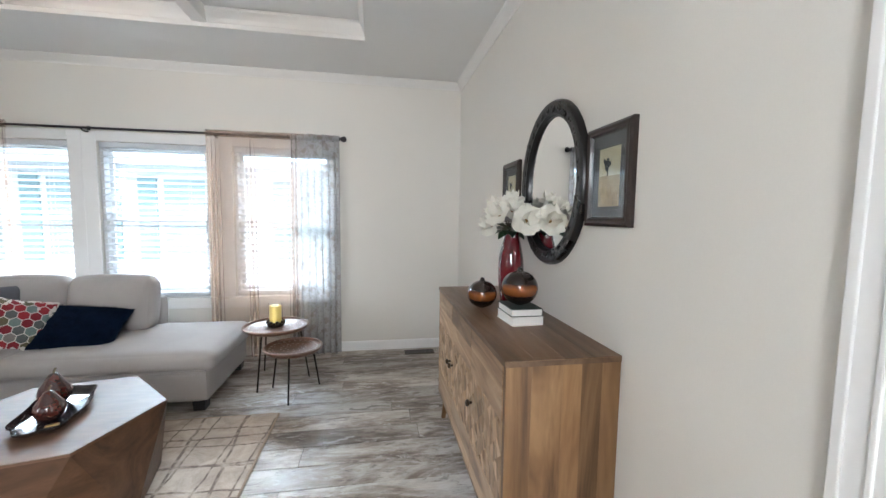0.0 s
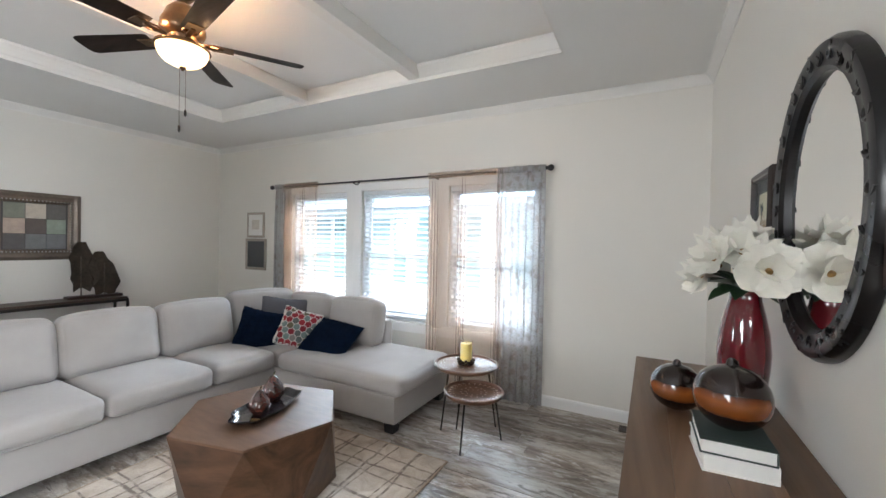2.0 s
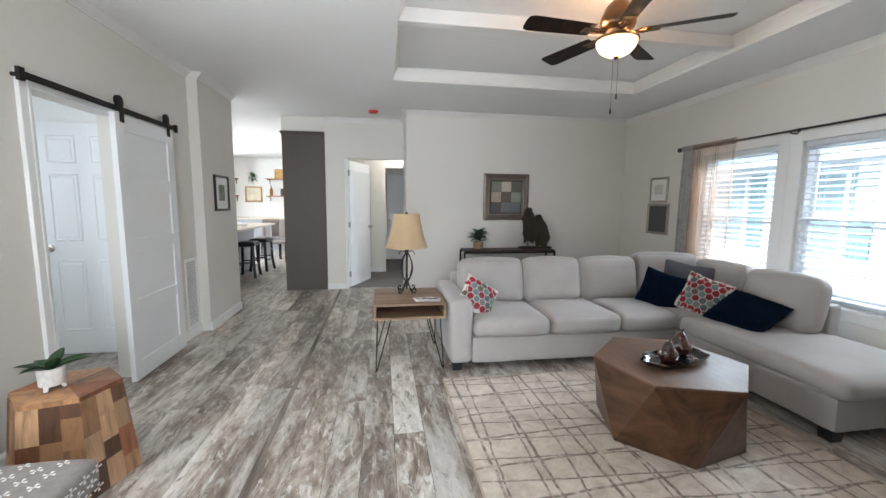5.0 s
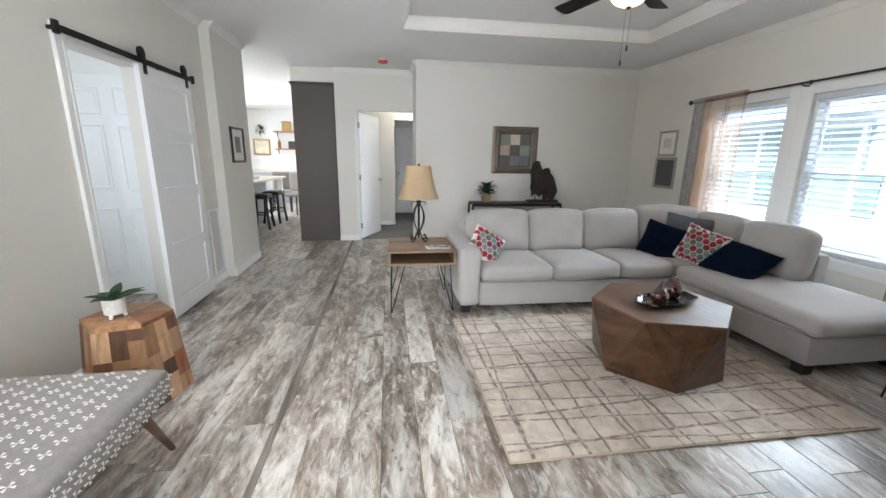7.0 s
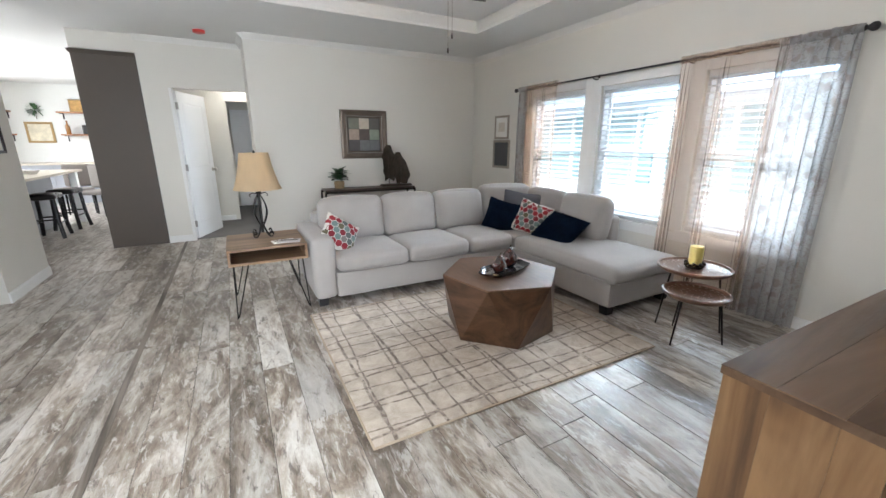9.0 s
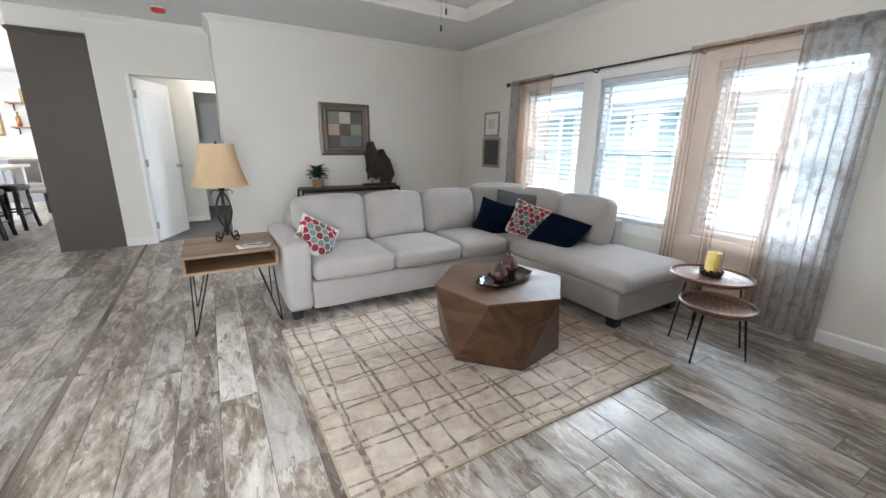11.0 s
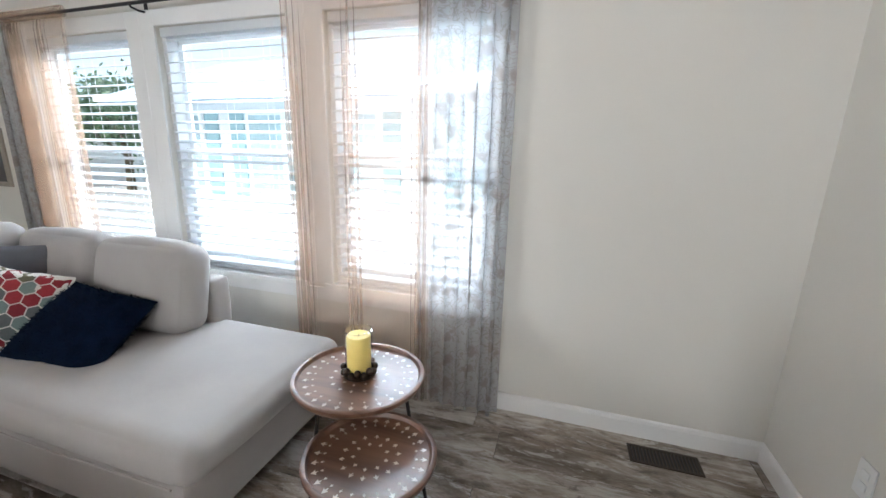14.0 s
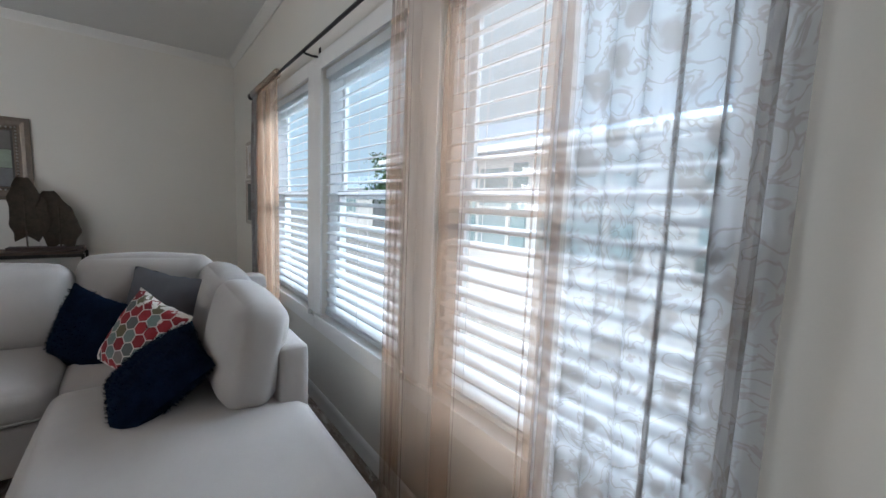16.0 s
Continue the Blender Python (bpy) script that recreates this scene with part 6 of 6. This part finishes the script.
for i in range(-8, 9):
    for j in range(-5, 6):
        cx, cy = i * 0.062 + (0.031 if j % 2 else 0), j * 0.062
        if abs(cx) > 0.50 or abs(cy) > 0.30:
            continue
        for dx, dy in ((1, 0), (-1, 0), (0, 1), (0, -1)):
            t = [(cx, cy), (cx + dx * 0.021 + dy * 0.006, cy + dy * 0.021 + dx * 0.006), (cx + dx * 0.017 - dy * 0.007, cy + dy * 0.017 - dx * 0.007)]
            bm.faces.new([bm.verts.new((x, y, bench_z(x, y) + 0.0015)) for x, y in t])
for i in range(-8, 9):
    for j in range(3):
        cx, cz = i * 0.062 + (0.031 if j % 2 else 0), 0.325 + 0.037 * j
        for dx, dz in ((1, 0), (-1, 0), (0, 1), (0, -1)):
            t = [(cx, cz), (cx + dx * 0.028 + dz * 0.007, cz + dz * 0.016 + dx * 0.005), (cx + dx * 0.02 - dz * 0.008, cz + dz * 0.014 - dx * 0.006)]
            bm.faces.new([bm.verts.new((x, 0.3535 + 0.003 * max(0, 1 - (x / 0.545) ** 2), z)) for x, z in t])
part("woven_pattern", bm, PALE, bn, "pale woven star pattern")["kind"] = "stuff"
part("seat_rail", one_box(-0.50, 0.50, -0.30, 0.31, 0.265, 0.30, 0.004), wood("dark_walnut_rail", (0.03, 0.016, 0.01), (0.06, 0.034, 0.02), (0.09, 0.055, 0.035), "x", 0.45), bn)
for u in (-1, 1):
    for w in (-1, 1):
        part("leg", tube(bmesh.new(), [(u * 0.43, w * 0.25, 0.27), (u * 0.535, w * 0.30, 0)], 0.025, 12, True, 0.014), bpy.data.materials["dark_walnut_rail"], bn, "tapered dark wood leg", True)

# ---- tall cabinet, kitchen ----
tc_ = thing("tall_cabinet", -5.86, -0.9775, 0, "tall charcoal brown cabinet side with a crown top", "cabinet")
part("side_panel", one_box(0.29, 0.31, -0.3125, 0.3125, 0.0, 2.40, 0.002), CABINET, tc_)
part("carcass", one_box(-0.31, 0.288, -0.31, 0.31, 0.0, 2.40), CABINET, tc_)
bm = bmesh.new()
moulding(bm, (0.311, 0.3125), (0.311, -0.3125), (1, 0), [(0, 0), (0.008, 0), (0.030, 0.04), (0.034, 0.045), (0, 0.045)], 2.395)
moulding(bm, (0.311, -0.3125), (-0.31, -0.3125), (0, -1), [(0, 0), (0.008, 0), (0.030, 0.04), (0.034, 0.045), (0, 0.045)], 2.395)
part("crown", bm, CABINET, tc_)
part("top", one_box(-0.31, 0.31, -0.3125, 0.3125, 2.401, 2.44), CABINET, tc_)

isl = thing("kitchen_island", -6.95, -2.72, 0, "grey kitchen island with a pale overhanging counter", "island")
part("worktop", one_box(-1.30, 1.25, -0.50, 0.60, 0.88, 0.915, 0.004), COUNTER, isl)
part("body", one_box(-1.15, 1.10, -0.46, 0.20, 0.0, 0.88), BLUEGREY, isl)
for u in (-1.18, 1.12):
    part("post", one_box(u - 0.05, u + 0.05, 0.44, 0.54, 0.0, 0.88, 0.004), TRIM, isl, "white square post")


def stool(x, y, turn):
    s = thing("bar_stool", x, y, 0, "black wooden bar stool with a padded saddle seat", "stool", "stools at the island", turn)
    part("seat", soft_box(bmesh.new(), -0.21, 0.21, -0.17, 0.17, 0.57, 0.65, 0.04, (0.0, 0.0, 0.012), 8), BLACKWOOD, s, "", True)
    for u in (-1, 1):
        for w in (-1, 1):
            part("leg", tube(bmesh.new(), [(u * 0.16, w * 0.125, 0.58), (u * 0.17, w * 0.135, 0.25), (u * 0.20, w * 0.16, 0)], 0.026, 8), BLACKWOOD, s, "", True)
    for w in (-1, 1):
        part("stretcher", tube(bmesh.new(), [(-0.17, w * 0.135, 0.22), (0.17, w * 0.135, 0.22)], 0.012, 8), BLACKWOOD, s)
    for u in (-1, 1):
        part("stretcher", tube(bmesh.new(), [(u * 0.17, -0.135, 0.28), (u * 0.17, 0.135, 0.28)], 0.012, 8), BLACKWOOD, s)


stool(-6.78, -2.24, 4)
stool(-7.50, -2.20, -6)

kc = thing("kitchen_base_cabinet", -11.3, -3.3, 0, "grey base cabinets with a pale counter along the far wall", "cabinet")
part("body", one_box(-0.29, 0.30, -2.4, 2.4, 0.0, 0.88), BLUEGREY, kc)
part("worktop", one_box(-0.29, 0.33, -2.45, 2.45, 0.88, 0.92, 0.004), COUNTER, kc)
for k in range(8):
    d = part("door", one_box(0.30, 0.318, -2.38 + k * 0.595, -2.38 + k * 0.595 + 0.57, 0.12, 0.70, 0.004), BLUEGREY, kc)
    part("drawer", one_box(0.30, 0.318, -2.38 + k * 0.595, -2.38 + k * 0.595 + 0.57, 0.72, 0.86, 0.004), BLUEGREY, kc)
SHELFW = wood("orange_pine_shelf", (0.22, 0.09, 0.04), (0.36, 0.16, 0.07), (0.45, 0.23, 0.11), "y", 0.5)
for y0, y1, z, lab in ((-3.14, -2.3, 2.05, ""), (-3.14, -2.3, 1.555, ""), (-4.9, -3.95, 2.05, ""), (-4.9, -3.95, 1.555, "")):
    sh = thing("wall_shelf", -11.48, (y0 + y1) / 2, z, "pine wall shelf on dark brackets in the kitchen", "shelf", "kitchen shelves")
    h = (y1 - y0) / 2
    part("board", one_box(-0.11, 0.12, -h, h, -0.03, 0.0, 0.003), SHELFW, sh)
    for u in (-h + 0.06, h - 0.06):
        part("bracket", box(box(bmesh.new(), -0.12, 0.10, u - 0.01, u + 0.01, -0.045, -0.031), -0.12, -0.105, u - 0.01, u + 0.01, -0.16, -0.045), IRON, sh)
GOLD = M("gold_wood_frame", (0.42, 0.28, 0.12), 0.45, 0.2, var=0.2)
p = picture("framed_print", pose(-11.6, -3.55, 1.59, 0, 0, 90), 0.48, 0.46, 0.045, 0.025, GOLD, "gold framed pale landscape print on the kitchen wall")
flat(p, "print_area", -0.2, 0.2, -0.19, 0.19, 0.010, M("pale_yellow_print", (0.66, 0.60, 0.46), 0.7, var=0.35, scale=6))
p = picture("framed_print", pose(-11.54, -2.80, 2.19, -6, 0, 90), 0.26, 0.28, 0.03, 0.02, GOLD, "small gold framed print leaning on the shelf")
flat(p, "print_area", -0.105, 0.105, -0.115, 0.115, 0.010, M("orange_print", (0.5, 0.3, 0.1), 0.7, var=0.4, scale=14))
p = picture("framed_print", pose(-11.54, -2.66, 1.66, -5, 0, 90), 0.24, 0.21, 0.025, 0.02, FRAMEDARK, "small dark framed card leaning on the shelf")
flat(p, "print_area", -0.1, 0.1, -0.085, 0.085, 0.010, PHOTOMAT)
wr = thing("wall_wreath", -11.58, -3.55, 2.08, "small green leafy spray on the kitchen wall", "wreath")
rng = random.Random(14)
for k in range(46):
    an, r = rng.uniform(0, math.tau), rng.uniform(0.0, 0.12)
    bm = bmesh.new()
    leaf_blade(bm, (0.02, r * math.cos(an) * 1.1, r * math.sin(an) * 0.8), (0.3, math.cos(an), math.sin(an)), 0.09, 0.035, 0.1)
    part("leaf", bm, LEAF2, wr)
part("stem", tube(bmesh.new(), [(0.0, 0, -0.2), (0.02, 0.01, -0.06), (0.02, 0, 0.05)], 0.006, 6), STEM, wr)


def bottle(x, y, z, r, h, mt, label):
    b = thing("bottle", x, y, z, label, "bottle")
    part("glass_body", lathe(bmesh.new(), [(r * 0.9, 0), (r, 0.01), (r, h * 0.55), (r * 0.8, h * 0.65), (r * 0.35, h * 0.75), (r * 0.33, h * 0.94), (r * 0.4, h * 0.95), (r * 0.38, h)], 16), mt, b, "", True)


bottle(-11.46, -3.02, 1.555, 0.045, 0.30, M("amber_bottle_glass", (0.30, 0.13, 0.03), 0.15, coat=0.6), "amber bottle on the kitchen shelf")
bottle(-7.6, -2.75, 0.915, 0.05, 0.26, M("cobalt_blue_glass", (0.03, 0.03, 0.20), 0.15, coat=0.6), "cobalt blue vase on the island")
bottle(-6.6, -2.45, 0.915, 0.045, 0.27, M("brown_pepper_mill", (0.10, 0.07, 0.05), 0.4), "dark turned mill on the island")
for k, (x, y) in enumerate(((-7.1, -2.5), (-7.25, -2.62), (-6.95, -2.35))):
    b = thing("bowl", x, y, 0.915, "white bowl on the island counter", "bowl", "bowls on the island")
    part("bowl_body", lathe(bmesh.new(), [(0.035, 0), (0.04, 0.004), (0.085, 0.05), (0.09, 0.06), (0.086, 0.06), (0.04, 0.012), (0.01, 0.01)], 24), PAPER, b, "", True)


def dining_chair(x, y, turn):
    c = thing("dining_chair", x, y, 0, "grey-brown dining chair beyond the island", "chair", "dining chairs", turn)
    mt = M("grey_brown_cloth", (0.20, 0.175, 0.155), 0.85, var=0.15) if "grey_brown_cloth" not in bpy.data.materials else bpy.data.materials["grey_brown_cloth"]
    part("seat", soft_box(bmesh.new(), -0.22, 0.22, -0.22, 0.22, 0.42, 0.49, 0.03, (0, 0, 0.012), 6), mt, c, "", True)
    part("backrest", soft_box(bmesh.new(), -0.21, 0.21, 0.18, 0.23, 0.52, 0.95, 0.025, (0, 0.01, 0), 6), mt, c, "", True)
    for u in (-0.19, 0.19):
        for w in (-0.19, 0.20):
            part("leg", tube(bmesh.new(), [(u, w, 0.42), (u * 1.05, w * 1.08, 0)], 0.02, 8, True, 0.014), BLACKWOOD, c)


dining_chair(-8.75, -2.1, 70)
dining_chair(-9.3, -2.5, 100)
for x, y in ((-6.3, -2.4), (-8.2, -2.6), (-9.6, -2.6), (-8.4, -4.2)):
    dl = thing("recessed_light", x, y, ZC, "round recessed ceiling light, lit", "ceiling light", "kitchen ceiling lights")
    part("trim_ring", lathe(bmesh.new(), [(0.075, 0), (0.092, -0.001), (0.092, -0.006), (0.075, -0.008)], 28), TRIM, dl, "", True)
    part("lens", lathe(bmesh.new(), [(0.073, -0.001), (0.073, -0.005), (0.01, -0.0055)], 28), glow("lit_lens_%d" % (x * -10), (1, 0.9, 0.75), 8.0), dl, "", True)

# ---- wall outlet by the window corner ----
ol = thing("wall_outlet", XR, 3.377, 0.37, "white duplex outlet plate on the wall", "outlet")
part("plate", one_box(-0.006, -0.0005, -0.035, 0.035, -0.058, 0.058, 0.002), TRIM, ol)
for z in (-0.02, 0.02):
    part("socket", one_box(-0.0085, -0.006, -0.016, 0.016, z - 0.013, z + 0.013, 0.002), VINYL, ol)

# ---- outside ----
OUT = -0.85
CONC = M("pale_concrete", (0.29, 0.286, 0.278), 0.9, var=0.12, scale=0.8, fine=30, bump=0.2, space=True)
setting("ground", one_box(-120, 120, 4.0, 160, OUT - 0.3, OUT), CONC, "pale sunlit concrete and gravel", "ground")
SIDING = M("white_vinyl_siding", (0.74, 0.75, 0.76), 0.5, var=0.03, bump=0.05)
# Roof, shutter and pane colours are lightened to carry the outdoor haze and glow.
ROOFING = M("slate_blue_shingles", (0.36, 0.48, 0.63), 0.9, var=0.25, scale=3, fine=30, bump=0.4)
SHUTTER = M("teal_shutter", (0.24, 0.38, 0.42), 0.6, var=0.1)
HAZEPANE = M("hazed_window_glass", (0.35, 0.46, 0.5), 0.15, var=0.2, coat=0.5)


def neighbour(x0, x1, y, depth, windows, label):
    hs = thing("house", (x0 + x1) / 2, y, OUT, label, "house", "houses across the lane")
    h = (x1 - x0) / 2
    top = 3.15
    part("wall", one_box(-h, h, 0.03, depth, 0, top), SIDING, hs)
    for i in range(21):
        z = 0.12 + i * 0.145
        bm = bmesh.new()
        vs = [(-h, 0.0, z), (-h, 0.026, z), (-h, 0.026, z + 0.145), (-h, 0.018, z + 0.145)]
        a = [bm.verts.new(v) for v in vs]
        b = [bm.verts.new((h, v[1], v[2])) for v in vs]
        for k in range(4):
            bm.faces.new((a[k], a[(k + 1) % 4], b[(k + 1) % 4], b[k]))
        part("siding_board", bm, SIDING, hs)
    bm = bmesh.new()
    e, r = 0.45, 1.45
    prof = [(-e, top - 0.08), (-e, top + 0.04), (depth / 2, top + r), (depth + e, top + 0.04), (depth + e, top - 0.08), (depth / 2, top + r - 0.14)]
    a = [bm.verts.new((-h - 0.4, u, v)) for u, v in prof]
    b = [bm.verts.new((h + 0.4, u, v)) for u, v in prof]
    for k in range(6):
        bm.faces.new((a[k], a[(k + 1) % 6], b[(k + 1) % 6], b[k]))
    for q in (a, b):
        bm.faces.new((q[0], q[1], q[2], q[5]))
        bm.faces.new((q[5], q[2], q[3], q[4]))
    part("roof", bm, ROOFING, hs, "blue-grey shingle roof")
    part("gutter", one_box(-h - 0.4, h + 0.4, -e - 0.10, -e, top - 0.06, top + 0.05, 0.01), SIDING, hs)
    for wx, ww, z0, z1 in windows:
        w = part("window", one_box(wx - ww / 2 - 0.09, wx + ww / 2 + 0.09, -0.03, 0.03, z0 - 0.09, z1 + 0.09, 0.01), VINYL, hs)
        part("pane", one_box(wx - ww / 2, wx + ww / 2, -0.036, -0.030, z0, (z0 + z1) / 2 - 0.02), HAZEPANE, w)
        part("pane", one_box(wx - ww / 2, wx + ww / 2, -0.036, -0.030, (z0 + z1) / 2 + 0.02, z1), HAZEPANE, w)
        for u in (-1, 1):
            c = wx + u * (ww / 2 + 0.30)
            part("shutter", one_box(c - 0.17, c + 0.17, -0.03, 0.02, z0 - 0.08, z1 + 0.08, 0.01), SHUTTER, hs)
    return hs


neighbour(-9.0, 3.0, 8.6, 6.0, [(-2.6, 0.75, 1.35, 2.85), (-0.6, 0.75, 1.35, 2.85), (1.9, 0.75, 1.35, 2.85), (4.6, 0.75, 1.35, 2.85), (-4.6, 0.75, 1.35, 2.85)], "white sided house with a blue-grey roof")
neighbour(-42.0, -27.0, 17.0, 6.0, [(-3.4, 0.75, 1.35, 2.85), (0.4, 0.75, 1.35, 2.85), (3.6, 0.75, 1.35, 2.85)], "white sided house further along the lane")
neighbour(6.5, 18.0, 9.0, 6.0, [(-3.0, 0.75, 1.35, 2.85), (1.0, 0.75, 1.35, 2.85)], "white sided house beyond the sideboard wall")


def tree(x, y, height, spread, seed):
    rng = random.Random(seed)
    t = thing("tree", x, y, OUT, "leafy green tree behind the houses", "tree", "trees behind the houses")
    bm = tube(bmesh.new(), [(0, 0, 0), (0.05, 0.03, height * 0.3), (-0.05, 0.05, height * 0.6), (0, 0, height * 0.85)], 0.22, 9, True, 0.05)
    for k in range(7):
        an, z = rng.uniform(0, 6.28), height * rng.uniform(0.35, 0.7)
        tube(bm, [(0, 0, z), (spread * 0.4 * math.cos(an), spread * 0.4 * math.sin(an), z + 0.7), (spread * 0.8 * math.cos(an), spread * 0.8 * math.sin(an), z + 1.3)], 0.07, 6, True, 0.02)
    part("trunk", bm, STEM, t)
    bm = bmesh.new()
    hubs = [(Vector((rng.gauss(0, spread * 0.42), rng.gauss(0, spread * 0.42), height * 0.7 + rng.gauss(0, height * 0.14))), rng.uniform(0.5, 1.1)) for _ in range(26)]
    for c, r in hubs:
        for _ in range(110):
            p = c + Vector((rng.gauss(0, 0.5), rng.gauss(0, 0.5), rng.gauss(0, 0.4))) * r
            a, b = Vector((rng.gauss(0, 1), rng.gauss(0, 1), rng.gauss(0, 1))).normalized() * 0.16, Vector((rng.gauss(0, 1), rng.gauss(0, 1), rng.gauss(0, 1))).normalized() * 0.10
            bm.faces.new([bm.verts.new(q) for q in (p - a, p + b, p + a, p - b)])
    part("crown", bm, LEAF2, t)
    return t


tree(-21.0, 16.5, 5.2, 2.2, 1)
tree(-24.5, 20, 5.8, 2.6, 2)
tree(-36.0, 28, 7.0, 2.6, 3)

# pale hazy sky low in the north, far behind the houses
HAZE = glow("pale_hazy_sky", (0.76, 0.90, 1.0), 1.0)
HAZE.node_tree.nodes["Principled BSDF"].inputs["Base Color"].default_value = (0.02, 0.02, 0.02, 1)
bm = bmesh.new()
arc = [[bm.verts.new((-2 + 95 * math.cos(radians(a)), 4 + 95 * math.sin(radians(a)), z)) for a in range(6, 175, 6)] for z in (OUT, 90)]
for k in range(len(arc[0]) - 1):
    bm.faces.new((arc[0][k], arc[0][k + 1], arc[1][k + 1], arc[1][k]))
setting("backdrop", bm, HAZE, "pale hazy sky beyond the houses", "sky")

# ---- floor ----
floor = setting("floor", one_box(-11.7, 2.7, -6.3, YN, -0.10, -0.004), GROUT, "weathered grey wood-look plank floor", "floor")
setting("floor_bedroom", one_box(-8.8, -5.62, -0.9, 1.3, -0.004, 0.006), CARPET, "grey carpet of the back hall", "floor")


# Dark strip paints the shading along the low ridge between the floor halves.
SEAM_SHADE = wood("painted_seam_shade", (0.05, 0.040, 0.032), (0.10, 0.082, 0.066), (0.22, 0.19, 0.16), "x", 0.5, 1.0, False, 2.2, True)
setting("floor_seam", one_box(-5.54, 0.99, -0.479, -0.443, 0.0004, 0.0022, 0.0012), SEAM_SHADE, "dark strip painted for the shading on the ridge where two floor halves meet", "floor")


def plank_mesh(name, length, width):
    bm = bmesh.new()
    g = 0.0012
    e = 0.0022
    outer = [(g, g), (length - g, g), (length - g, width - g), (g, width - g)]
    inner = [(g + e, g + e), (length - g - e, g + e), (length - g - e, width - g - e), (g + e, width - g - e)]
    b = [bm.verts.new((x, y, -0.004)) for x, y in outer]
    m = [bm.verts.new((x, y, -0.0012)) for x, y in outer]
    t = [bm.verts.new((x, y, 0.0)) for x, y in inner]
    for k in range(4):
        j = (k + 1) % 4
        bm.faces.new((b[k], b[j], m[j], m[k]))
        bm.faces.new((m[k], m[j], t[j], t[k]))
    bm.faces.new(t)
    me = bpy.data.meshes.new(name)
    bm.to_mesh(me)
    bm.free()
    me.materials.append(FLOOR)
    return me


PW, PL = 0.182, 1.22
shared = {}
rng = random.Random(4)
rest = []
row = 0
y = YN - PW
while y > -6.3:
    x = 2.6 - rng.uniform(0.2, 1.2)
    ends = [2.6]
    while x > -11.6:
        ends.append(x)
        x -= PL
    ends.append(-11.6)
    for a, b in zip(ends[1:], ends):
        if -0.9 - PW < y < 1.3 and a < -5.62:
            if b < -5.7:
                continue
            a = -5.62
        if a > -5.75 and b < 1.3 and y > -2.0:
            key = round(b - a, 3)
            if key not in shared:
                shared[key] = plank_mesh("plank", b - a, PW)
            ob = new("plank", shared[key])
            ob.parent = floor
            ob.location = (a, y, 0.0)
        elif b > -11.6 and (a <= -4.4 or y > -3.7):
            rest.append((a, b, y))
    y -= PW
bm = bmesh.new()
for a, b, y in rest:
    v = [bm.verts.new(p) for p in ((a + 0.001, y + 0.001, -0.0005), (b - 0.001, y + 0.001, -0.0005), (b - 0.001, y + PW - 0.001, -0.0005), (a + 0.001, y + PW - 0.001, -0.0005))]
    bm.faces.new(v)
ob = part("plank_field", bm, FLOOR, floor)
ob["kind"] = "stuff"
